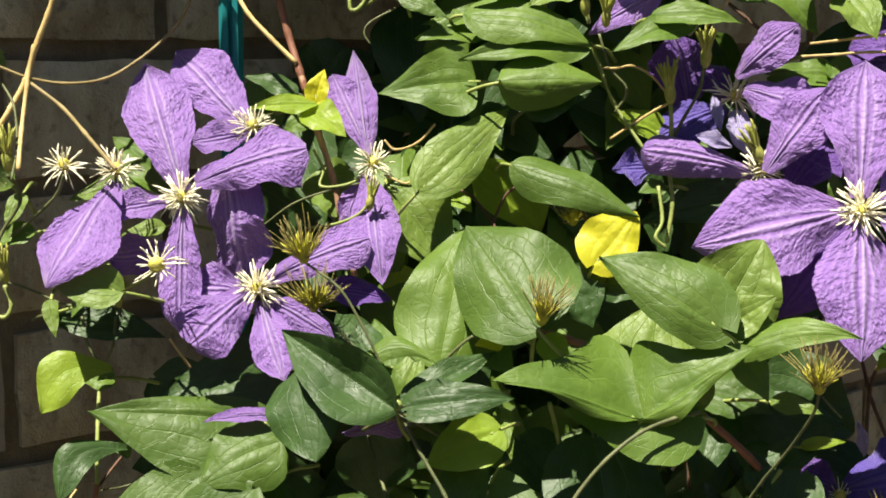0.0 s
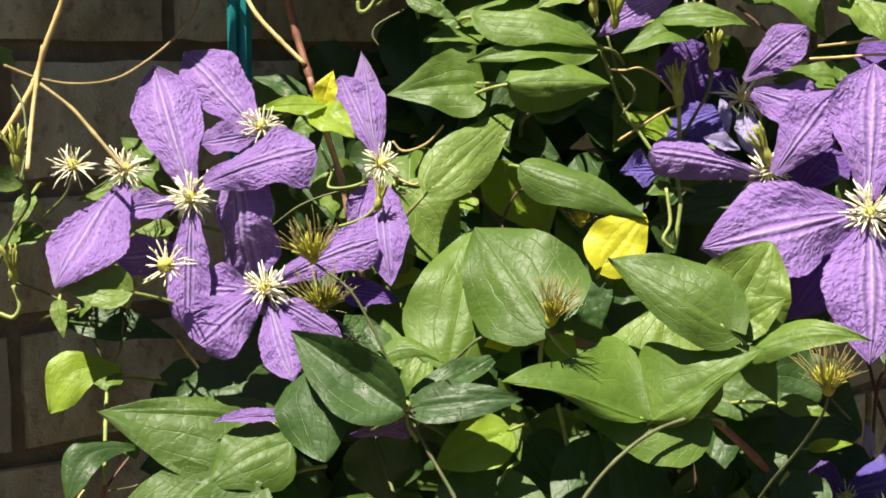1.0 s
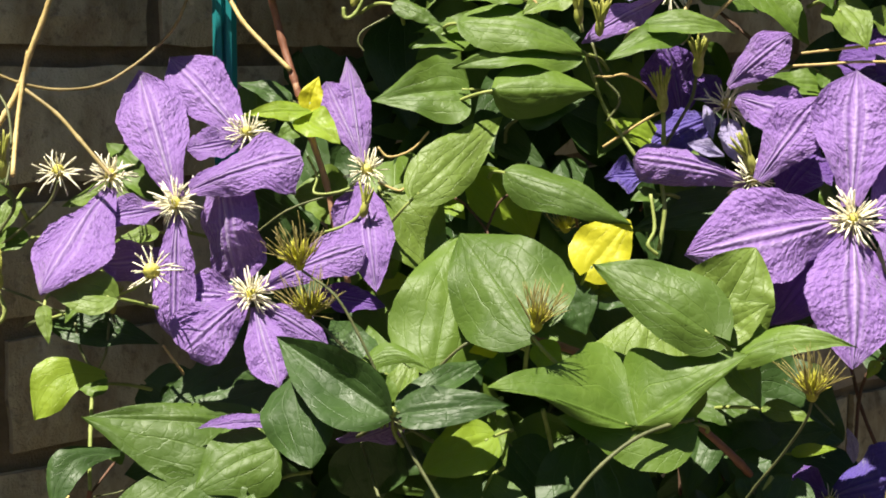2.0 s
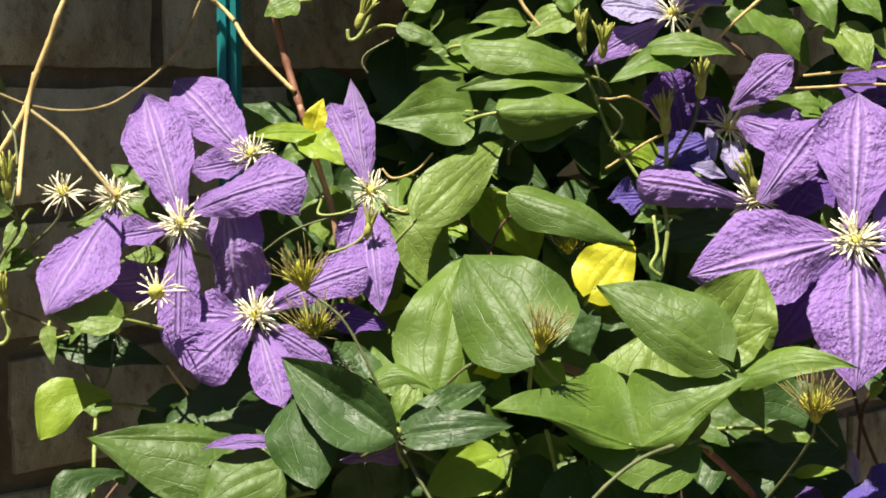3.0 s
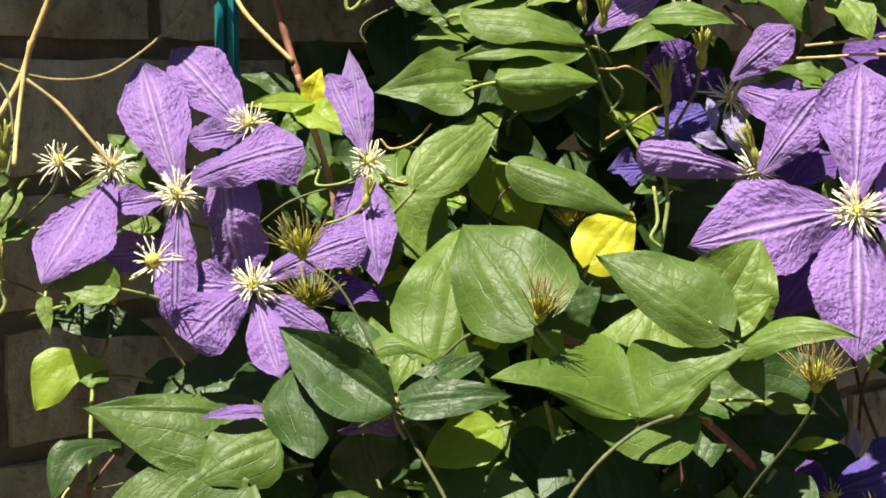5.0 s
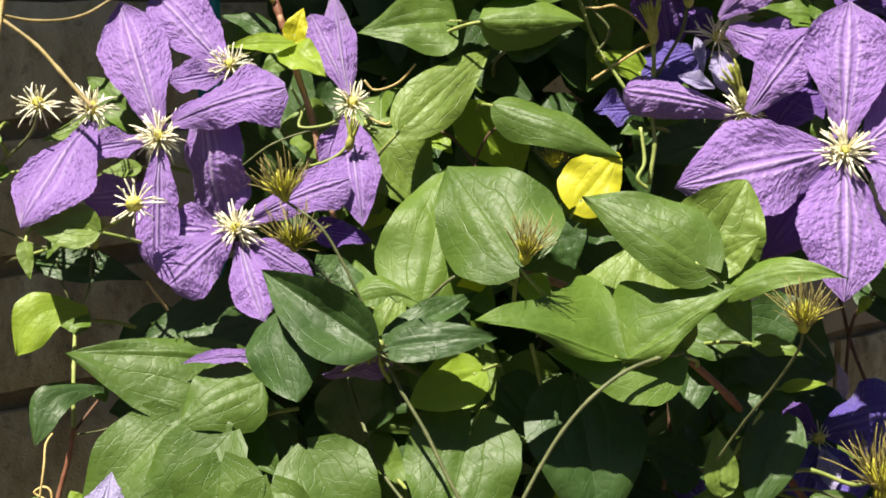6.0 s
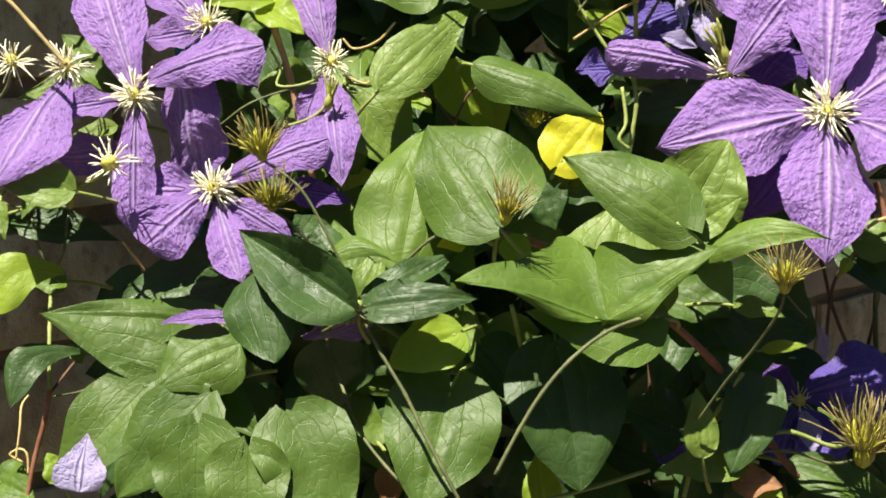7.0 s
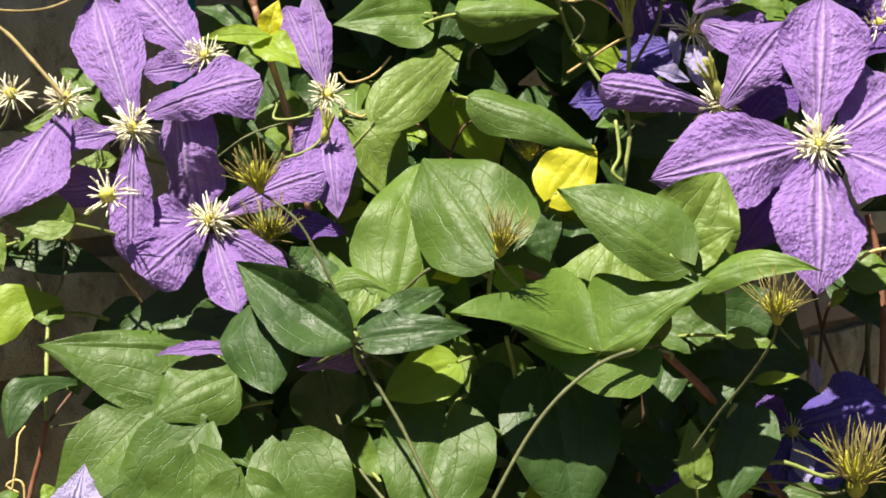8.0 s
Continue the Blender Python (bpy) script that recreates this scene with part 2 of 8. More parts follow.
EARTH = rough_material("dry earth", (0.060, 0.052, 0.040), (0.11, 0.095, 0.072), 12.0)
# grey chosen to keep light bounced off the unseen fence cool
FENCE = rough_material("weathered grey board", (0.085, 0.078, 0.068), (0.15, 0.135, 0.115), 9.0)
PAINT = rough_material("white painted board", (0.66, 0.65, 0.62), (0.74, 0.73, 0.70), 8.0, 0.5, 0.0008)
STAKE = rough_material("teal coated metal", (0.014, 0.19, 0.20), (0.022, 0.24, 0.25), 40.0, 0.4, 0.0001)


# ---- builders ----
TOWARDS = Vector((0.0, -0.99, 0.14))


def part(name, bm, material, parent, label="", matrix=None):
    """Links a bmesh (or a mesh) as one mesh object under a thing or a part."""
    if isinstance(bm, bmesh.types.BMesh):
        mesh = bpy.data.meshes.new(name)
        bm.to_mesh(mesh)
        bm.free()
        mesh.materials.append(material)
        mesh.polygons.foreach_set("use_smooth", [True] * len(mesh.polygons))
    else:
        mesh = bm
    ob = new(name, mesh)
    if parent is not None:
        ob.parent = parent
        base = parent.location if parent.parent is None else parent.parent.location
        ob.matrix_parent_inverse = Matrix.Translation(-base) if parent.parent is None else Matrix.Identity(4)
    if matrix is not None:
        ob.matrix_basis = matrix
    return tagged(ob, label)


def thing(name, place, label, category, group="", kind=""):
    ob = new(name)
    ob.empty_display_size = 0.01
    ob.location = place
    return tagged(ob, label, category, group, kind)


def blade(base, tip, width, roll, bend, fold, shape, waves, pucker, seed, nu=16, nv=26, droop=0.0, cord=0.0, ribs=0.0, bow=0.0, skew=0.0, curl=0.0, twist=0.0, lean=0.0):
    """A curved sheet from base to tip: shape gives its half width along the way; two UV layers carry the veins.
    bow bends it sideways in its plane, skew widens one side, curl rolls it round its length, twist turns it on the way, lean folds one side more."""
    base, tip = Vector(base), Vector(tip)
    petal_like = ribs > 0.0006
    along = tip - base
    length = along.length
    along.normalize()
    face = TOWARDS - along * TOWARDS.dot(along)
    face.normalize()
    face = Matrix.Rotation(radians(roll), 3, along) @ face
    across = along.cross(face)
    bm = bmesh.new()
    one, two = bm.loops.layers.uv.new("vein"), bm.loops.layers.uv.new("metre")
    rows, at = [], {}
    for j in range(nv + 1):
        v = j / nv
        half = 0.5 * width * max(shape(v), 0.004)
        turned = Matrix.Rotation(radians(twist) * v, 3, along)
        up, out = turned @ face, turned @ across
        row = []
        for i in range(nu + 1):
            u = 2 * i / nu - 1
            edge, sign = abs(u), 1 if u > 0 else -1
            wob = noise.noise(Vector((v * 3.1 + seed, u * 0.9, seed * 1.7)))
            rim = 1 + (0.09 if petal_like else 0.05) * noise.fractal(Vector((v * 6.0, seed, u * 0.3 + 5)), 0.6, 2.0, 2)
            if petal_like:
                rim += 0.045 * noise.noise(Vector((v * 26.0, seed + 9, 3.0 if u > 0 else 8.0)))
            s = u * half * rim * (1 + skew * sign)
            rise = bend * length * 4 * v * (1 - v) - droop * length * v * v
            if curl:
                rise += half * (1 - math.cos(u * curl)) / curl
                s *= math.sin(u * curl) / (u * curl) if u else 1.0
            s += bow * length * 4 * v * (1 - v)
            rise += fold * (1 + lean * sign) * half * edge ** 1.4 * (1 + 0.35 * wob)
            if petal_like:
                rise += 0.12 * half * noise.noise(Vector((v * 2.3, u * 1.3, seed * 3.1)))
            else:
                groove = math.exp(-(edge / 0.11) ** 2) + 0.35 * math.exp(-((edge - 0.36) / 0.10) ** 2)
                rise -= half * min(1.0, 6 * v) * (1 - 0.5 * v) * (0.075 * groove + 0.15 * edge ** 2.4)
                rise += 0.0005 * noise.noise(Vector((v * length * 75 - edge * half * 70, u * half * 85, seed * 2.3)))
            rise += waves * half * edge ** 2 * math.sin(v * 11 + seed * 3 + (1.3 if u > 0 else 0))
            rise += (0.05 if not petal_like else 0.06) * length * wob * (0.3 + 0.7 * edge)
            if petal_like:
                rise += ribs * (0.9 * max(0.0, 1 - edge / 0.34) + 0.55 * math.cos(u * 26) * max(0.0, 1 - edge / 0.38)) * min(1, v * 5) * (1.1 - v)
            if pucker:
                rise += pucker * noise.fractal(Vector((v * length * 260 - edge * half * 90, u * half * 150, seed)), 0.7, 2.0, 3) * min(1.0, 4 * v) * (min(1.0, 0.2 + edge / 0.4) if petal_like else 1.0)
            back = -cord * width * edge ** 1.6 * (1 - v) ** 3
            vert = bm.verts.new(base + along * (v * length + back) + out * s + up * rise)
            at[vert] = (u, v, s, v * length)
            row.append(vert)
        rows.append(row)
    for a, b in zip(rows, rows[1:]):
        for i in range(nu):
            f = bm.faces.new((a[i], a[i + 1], b[i + 1], b[i]))
            for loop in f.loops:
                u, v, x, y = at[loop.vert]
                loop[one].uv = (u, v)
                loop[two].uv = (x + seed * 0.31, y + seed * 0.17)
    return bm


def ovate(v):
    return math.sin(math.pi * (v + 0.001) ** 0.58 * 0.998) ** 0.92


def broad(v):
    return math.sin(math.pi * (v + 0.001) ** 0.64 * 0.998) ** 0.72


def delta(v):
    return math.sin(math.pi * (v + 0.001) ** 0.42 * 0.998) ** 1.05


def lance(v):
    return math.sin(math.pi * (v + 0.001) ** 0.68 * 0.998) ** 1.15


def petal_shape(v):
    return (0.15 + 0.85 * math.sin(min(1.0, v / 0.56) * math.pi / 2) ** 1.05) * (1 - max(0.0, (v - 0.48) / 0.52) ** 1.7) + 0.02 * (1 - v)


def petal_blunt(v):
    return (0.22 + 0.78 * math.sin(min(1.0, v / 0.6) * math.pi / 2) ** 1.1) * (1 - max(0.0, (v - 0.66) / 0.34) ** 2.6)


def petal_spoon(v):
    return (0.15 + 0.85 * math.sin(min(1.0, v / 0.78) * math.pi / 2) ** 1.15) * (1 - max(0.0, (v - 0.80) / 0.20) ** 2.6)


def hastate(v):
    lobe = math.exp(-((v - 0.27) / 0.23) ** 2)
    return min(1.0, 9 * v) * (0.62 * lobe + 0.38 * (1 - max(0.0, (v - 0.55) / 0.45) ** 2.4))


def petal_fan(v):
    return (0.20 + 0.80 * min(1.0, v / 0.78) ** 0.85) * (1 - 0.72 * max(0.0, (v - 0.80) / 0.20) ** 1.6)


def petal_strap(v):
    return (0.58 + 0.42 * math.sin(min(1.0, v / 0.5) * math.pi / 2)) * (1 - 0.6 * max(0.0, (v - 0.78) / 0.22) ** 2)


def petal_kite(v):
    return (0.13 + 0.87 * min(1.0, v / 0.66) ** 0.95) * (1 - max(0.0, (v - 0.60) / 0.40) ** 1.35)


def petal_obovate(v):
    return (0.20 + 0.80 * math.sin(min(1.0, v / 0.70) * math.pi / 2) ** 1.25) * (1 - max(0.0, (v - 0.66) / 0.34) ** 1.7)


SHAPES = {"hastate": hastate, "fan": petal_fan, "strap": petal_strap, "kite": petal_kite, "obovate": petal_obovate, "ovate": ovate, "broad": broad, "lance": lance, "delta": delta, "petal": petal_shape, "blunt": petal_blunt, "spoon": petal_spoon}
count = [0]


def leaf(shoot, base, tip, width, kind="mid", roll=0, bend=0.06, fold=0.25, shape="ovate", droop=0.05, cord=0.07, waves=0.12, bow=0.0, skew=0.0, curl=0.0, twist=0.0, lean=0.0, stalk=True, label=""):
    count[0] += 1
    seed = count[0] * 0.73
    bm = blade(base, tip, width, roll, bend, fold, SHAPES[shape], waves, 0.0004, seed, nu=24 if stalk else 12, nv=30 if stalk else 16, droop=droop, cord=cord, ribs=0.0004, bow=bow, skew=skew, curl=curl, twist=twist, lean=lean)
    ob = part("leaf", bm, LEAF[kind], shoot, label)
    if stalk:
        b, way = Vector(base), (Vector(tip) - Vector(base)).normalized()
        turn = Vector((0.004 * math.sin(seed * 5), 0.010, -0.004))
        st = bmesh.new()
        path = smooth_path((b + way * 0.004, b - way * 0.004 + turn * 0.3, b - way * 0.010 + turn, b - way * 0.015 + turn * 2.4), 4)
        sweep(st, path, [0.00075 + 0.0003 * k / len(path) for k in range(len(path))], 6)
        part("petiole", st, STEM["green" if kind != "dark" else "dull"], ob)
    return ob


def petal(flower, root, tip, width, kind="violet", roll=0, bend=0.06, fold=0.12, shape="petal", droop=0.04, waves=0.24, bow=0.0, skew=0.0, curl=0.0, twist=0.0, lean=0.0, label=""):
    count[0] += 1
    seed = count[0] * 0.73
    bm = blade(root, tip, width, roll, bend, fold, SHAPES[shape], waves, 0.0008, seed, nu=48, nv=56, droop=droop, ribs=0.0013, bow=bow, skew=skew, curl=curl, twist=twist, lean=lean)
    return part("petal", bm, PETAL[kind], flower, label)


def smooth_path(points, steps=7):
    pts = [Vector(p) for p in points]
    ends = [pts[0] * 2 - pts[1]] + pts + [pts[-1] * 2 - pts[-2]]
    out = []
    for a, b, c, d in zip(ends, ends[1:], ends[2:], ends[3:]):
        for k in range(steps):
            t = k / steps
            out.append(0.5 * (2 * b + (c - a) * t + (2 * a - 5 * b + 4 * c - d) * t * t + (3 * b - a - 3 * c + d) * t ** 3))
    return out + [pts[-1]]


def sweep(bm, path, radii, sides=7):
    """A round tube along a path, closed at both ends."""
    rings, prev = [], None
    for i, p in enumerate(path):
        way = (path[min(i + 1, len(path) - 1)] - path[max(i - 1, 0)]).normalized()
        if prev is None:
            prev = way.orthogonal().normalized()
        prev = (prev - way * prev.dot(way)).normalized()
        other = way.cross(prev)
        r = radii[i]
        rings.append([bm.verts.new(p + r * (math.cos(a) * prev + math.sin(a) * other)) for a in (2 * math.pi * k / sides for k in range(sides))])
    for a, b in zip(rings, rings[1:]):
        for k in range(sides):
            bm.faces.new((a[k], a[(k + 1) % sides], b[(k + 1) % sides], b[k]))
    bm.faces.new(rings[0][::-1])
    bm.faces.new(rings[-1])


def stem(shoot, radius, kind, *points, end=None, name="stem", label=""):
    """A stem along points; it thins towards its end and swells at the joints."""
    path = smooth_path(points)
    count[0] += 1
    last = radius if end is None else end
    radii = []
    for i in range(len(path)):
        f = i / (len(path) - 1)
        r = radius + (last - radius) * f
        r *= 1 + 0.12 * noise.noise(Vector((f * 9, count[0], 0)))
        radii.append(r * (1.18 if i % 7 == 0 and 0 < i < len(path) - 1 else 1.0))
    bm = bmesh.new()
    sweep(bm, path, radii)
    return part(name, bm, STEM[kind], shoot, label)


def hair_mesh(name, material, length, radius, curl, fat_end=1.0, flat=1.0):
    """One filament along +z that bows towards +x."""
    bm = bmesh.new()
    path = [Vector((curl * length * (k / 6) ** 2, 0, length * k / 6)) for k in range(7)]
    radii = [radius * (1 + (fat_end - 1) * (k / 6)) * (0.45 if k == 6 else 1.0) for k in range(7)]
    sweep(bm, path, radii, 5)
    for v in bm.verts:
        v.co.y *= flat
    mesh = bpy.data.meshes.new(name)
    bm.to_mesh(mesh)
    bm.free()
    mesh.materials.append(material)
    mesh.polygons.foreach_set("use_smooth", [True] * len(mesh.polygons))
    return mesh


STAMENS = [hair_mesh("stamen", CREAM, 0.0108, 0.00038, c, 1.4, 0.8) for c in (-0.5, -0.15, 0.2, 0.5, 0.85)]
STYLES = [hair_mesh("style", STYLE, 0.0192, 0.00030, c, 0.6) for c in (-0.45, -0.25, -0.1, 0.1, 0.3)]
HAIRS = [hair_mesh("seed_hair", SEEDS, 0.0105, 0.0006, c, 0.4) for c in (-0.2, 0.0, 0.2)]
NARROW = [hair_mesh("bud_scale", BUD, 0.0115, 0.0009, c, 0.5, 0.7) for c in (-0.18, -0.05, 0.12)]


def ball_bm(place, way, radius, stretch, seed=0.0):
    bm = bmesh.new()
    bmesh.ops.create_icosphere(bm, subdivisions=3, radius=radius)
    turn = Vector(way).normalized().to_track_quat("Z", "Y").to_matrix()
    for v in bm.verts:
        v.co *= 1 + 0.12 * noise.noise(v.co * 900 + Vector((seed, 0, 0)))
        v.co.z *= stretch
        v.co = turn @ v.co + Vector(place)
    return bm


def crown(owner, meshes, name, place, way, amount, low, high, size, seed, inner=0.0015):
    """Filaments that spread from a place, between two angles from the way."""
    rng = random.Random(seed)
    turn = Vector(way).normalized().to_track_quat("Z", "Y").to_matrix().to_4x4()
    for i in range(amount):
        tilt = radians(low + (high - low) * math.sqrt((i + rng.random()) / amount))
        spin = i * 2.39996 + rng.uniform(-0.3, 0.3)
        s = size * rng.uniform(0.78, 1.12)
        m = Matrix.Translation(place) @ turn @ Matrix.Rotation(spin, 4, "Z") @ Matrix.Rotation(tilt, 4, "Y")
        m = m @ Matrix.Translation((0, 0, inner)) @ Matrix.Rotation(rng.uniform(0, 6.28) if rng.random() < 0.3 else 0.0, 4, "Z") @ Matrix.Scale(s, 4)
        part(name, rng.choice(meshes), None, owner, "", m)


def blossom(place, way, label, group="clematis flowers", amount=34, size=0.85, low=6, high=88, stamens=True, core=0.0030):
    """The heart of a flower; petals are added to it."""
    fl = thing("clematis_flower", place, label, "flower", group)
    count[0] += 1
    if stamens:
        part("pistil", ball_bm(Vector(place) + Vector(way).normalized() * 0.0015, way, core, 1.25, count[0]), PISTIL, fl, "yellow-green pistil")
        crown(fl, STAMENS, "stamen", Vector(place), way, int(amount * 1.8), low, high, size, count[0])
    return fl


def seed_head(place, way, label, amount=46, size=1.0, high=62, core=0.0028):
    """A spent flower: a knob of seeds under a brush of long styles."""
    sh = thing("seed_head", place, label, "seed head", "clematis seed heads")
    count[0] += 1
    part("seed_knob", ball_bm(Vector(place) + Vector(way).normalized() * 0.003, way, core, 1.5, count[0]), SEEDS, sh, "mustard-yellow seed cluster")
    crown(sh, STYLES, "style", Vector(place), way, amount, 2, high, size, count[0])
    crown(sh, HAIRS, "seed_hair", Vector(place), way, 54, 4, high * 0.8, size, count[0] + 500)
    return sh


def flower_bud(place, way, label, amount=12, size=1.0, core=0.0021):
    """A small green head of upright scales."""
    fb = thing("flower_bud", place, label, "flower bud", "clematis buds")
    count[0] += 1
    part("bud_core", ball_bm(Vector(place) + Vector(way).normalized() * 0.004, way, core * size, 2.1, count[0]), BUD, fb)
    crown(fb, NARROW, "bud_scale", Vector(place) + Vector(way).normalized() * 0.004, way, int(amount * 1.4), 2, 24, size, count[0], 0.001)
    return fb


def shoot(place, label):
    return thing("clematis_shoot", place, label, "vine", "clematis shoots")


# ---- setting ----
WALL_TURN = radians(40.0)
WALL_FOOT = Vector((0.0, 0.963, 0.0))
BOX = Matrix.Translation(WALL_FOOT) @ Matrix.Rotation(WALL_TURN, 4, "Z")  # x along the wall, -y out of it


def block(x0, x1, y0, y1, z0, z1):
    bm = bmesh.new()
    bmesh.ops.create_cube(bm, size=1.0)
    for v in bm.verts:
        v.co = Vector((x0 + (v.co.x + 0.5) * (x1 - x0), y0 + (v.co.y + 0.5) * (y1 - y0), z0 + (v.co.z + 0.5) * (z1 - z0)))
    return bm


def set_piece(name, bm, material, label, category, matrix=None):
    ob = part(name, bm, material, None, "", matrix)
    ob.data.polygons.foreach_set("use_smooth", [False] * len(ob.data.polygons))
    return tagged(ob, label, category, kind="structure")


ground = bmesh.new()
bmesh.ops.create_grid(ground, x_segments=60, y_segments=60, size=1.0)
for gv in ground.verts:
    far = max(abs(gv.co.x), abs(gv.co.y))
    gv.co = gv.co * (4 + 400 * far ** 4)
    gv.co.z = 0.012 * noise.noise(gv.co * 1.7) if gv.co.length < 8 else -0.01
set_piece("ground", ground, EARTH, "dry bare earth in front of the wall", "ground")
wall = set_piece("wall_brick", block(-4.0, 5.0, 0.009, 0.22, -0.05, 2.9), MORTAR, "limewashed brick wall with recessed grey mortar joints", "wall", BOX)
# unseen fence, added to close the place; it bounces light back
set_piece("wall_fence", block(-6.0, 6.0, -3.4, -3.3, -0.05, 2.4), FENCE, "unseen plain grey fence added facing the wall", "fence", BOX)
# unseen overhang, added and sized only to keep the wall in shade
set_piece("eave_shade_helper", block(-4.0, 5.0, -0.19, 0.4, 2.6, 2.68), PAINT, "unseen white boarded eave added above the wall to shade it", "eave", BOX)

# ---- the climbing plant ----
flower_a = blossom((-0.1145, 0.6658, 1.2434), (0.0, -0.9, 0.42), "wide-open violet clematis flower with cream stamens", size=0.95, amount=42)
petal(flower_a, (-0.1138, 0.6650, 1.2461), (-0.1390, 0.7040, 1.3050), 0.0351, "violet", shape='obovate', bend=0.05, fold=-0.22, waves=0.1, droop=0.0, roll=6)
petal(flower_a, (-0.1077, 0.6630, 1.2503), (-0.0558, 0.6650, 1.2680), 0.0327, "violet", shape='fan', bend=0.07, fold=-0.25, waves=0.16, roll=-24, skew=-0.04)
petal(flower_a, (-0.0942, 0.6680, 1.2577), (-0.0878, 0.6680, 1.2058), 0.0304, "violet", shape='strap', roll=14, bend=0.05, fold=-0.4, bow=-0.03, lean=0.3)
petal(flower_a, (-0.1133, 0.6630, 1.2388), (-0.1124, 0.6420, 1.1834), 0.0200, "violet", shape='blunt', bend=0.05, fold=0.14, waves=0.12)
petal(flower_a, (-0.1201, 0.6640, 1.2409), (-0.1460, 0.6560, 1.2385), 0.0168, "violet", shape='blunt', bend=0.03, fold=0.2, roll=28)

flower_b = blossom((-0.0836, 0.6868, 1.2753), (0.15, -0.75, 0.65), "violet clematis flower half hidden behind another bloom", amount=26, size=0.9)
petal(flower_b, (-0.0840, 0.6870, 1.2715), (-0.1261, 0.7160, 1.3122), 0.0317, "violet", shape='obovate', bend=0.06, fold=-0.12, roll=14, skew=0.1, waves=0.12, droop=0.0)
petal(flower_b, (-0.0849, 0.6860, 1.2715), (-0.1110, 0.6760, 1.2689), 0.0176, "violet", shape='blunt', bend=0.03, fold=0.2, roll=26)
petal(flower_b, (-0.0847, 0.6990, 1.2680), (-0.0608, 0.6940, 1.2462), 0.0224, "violet", roll=-21)

flower_c = blossom((-0.1461, 0.6705, 1.2555), (0.15, -0.75, 0.65), "nodding violet clematis flower with loose cream stamens", amount=34, size=0.9)
petal(flower_c, (-0.1459, 0.6700, 1.2505), (-0.1673, 0.6180, 1.2094), 0.0433, "violet", shape='kite', bend=0.05, fold=-0.16, waves=0.1, roll=20, skew=-0.12)
petal(flower_c, (-0.1199, 0.6730, 1.2181), (-0.1514, 0.6680, 1.2139), 0.0210, "violet", shape='blunt', bend=0.04, fold=0.2, roll=-20)

flower_d = blossom((-0.0260, 0.6950, 1.2572), (0.1, -0.93, 0.35), "narrow violet clematis flower seen nearly edge-on", amount=32, size=0.8)
petal(flower_d, (-0.0282, 0.6950, 1.2611), (-0.0384, 0.7340, 1.3127), 0.0171, "violet", bend=0.05, fold=-0.35, roll=4, waves=0.08, droop=0.0)
petal(flower_d, (-0.0304, 0.6990, 1.2647), (-0.0481, 0.7220, 1.3002), 0.0187, "violet", shape='blunt', bend=0.04, fold=0.1, roll=14, waves=0.1, droop=0.0)
petal(flower_d, (-0.0282, 0.6930, 1.2524), (-0.0195, 0.6550, 1.2042), 0.0249, "violet", bend=0.05, fold=-0.18, roll=-2, waves=0.1)
petal(flower_d, (-0.0296, 0.6980, 1.2508), (-0.0389, 0.6850, 1.2208), 0.0183, "violet", roll=14)

flower_e = blossom((-0.0773, 0.6499, 1.2023), (0.15, -0.85, 0.5), "drooping violet clematis flower with yellow-tinged stamens", amount=34, size=1.0)
petal(flower_e, (-0.0792, 0.6500, 1.2017), (-0.1037, 0.6240, 1.1823), 0.0324, "violet", shape='fan', bend=0.08, fold=-0.25, waves=0.28, roll=10, skew=0.06)
petal(flower_e, (-0.0756, 0.6500, 1.1969), (-0.0612, 0.6160, 1.1672), 0.0218, "violet", shape='obovate', bend=0.05, fold=-0.1, roll=-4, waves=0.12)
petal(flower_e, (-0.0726, 0.6510, 1.1973), (-0.0408, 0.6420, 1.1810), 0.0190, "violet", bend=0.06, fold=-0.2, roll=-20)
petal(flower_e, (-0.0750, 0.6540, 1.2048), (-0.0260, 0.6600, 1.2260), 0.0234, "violet", shape='fan', bend=0.05, fold=-0.2, roll=-22)
petal(flower_e, (-0.0824, 0.6570, 1.1995), (-0.1195, 0.6560, 1.2012), 0.0258, "violet", roll=26)
# back petal in the darkened colour, which paints the shadow on it
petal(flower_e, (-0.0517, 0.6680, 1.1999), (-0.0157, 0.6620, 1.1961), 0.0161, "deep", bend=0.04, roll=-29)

flower_f = blossom((0.2007, 0.6493, 1.2389), (-0.1, -0.93, 0.32), "large flat violet clematis flower with pale central bars", amount=46, size=1.08)
petal(flower_f, (0.1942, 0.6490, 1.2392), (0.1226, 0.6400, 1.2241), 0.0475, "violet", bend=0.06, fold=-0.1, waves=0.14, roll=8, lean=0.3)
petal(flower_f, (0.2004, 0.6520, 1.2446), (0.2084, 0.6800, 1.3076), 0.0412, "violet", shape='obovate', bend=0.04, fold=0.2, waves=0.2, droop=0.0, lean=-0.4, roll=-10)
petal(flower_f, (0.1998, 0.6480, 1.2338), (0.1939, 0.6120, 1.1776), 0.0469, "violet", bend=0.06, fold=-0.14, waves=0.1, roll=-6)
petal(flower_f, (0.2110, 0.6520, 1.2420), (0.2577, 0.6750, 1.2683), 0.0414, "violet", bend=0.05, roll=-22)
petal(flower_f, (0.2104, 0.6490, 1.2358), (0.2439, 0.6280, 1.2228), 0.0400, "violet", bend=0.05, roll=-24)
# petal behind the bloom, its shade painted by the darker colour
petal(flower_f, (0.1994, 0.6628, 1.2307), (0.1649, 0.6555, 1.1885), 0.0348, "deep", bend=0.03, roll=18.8)

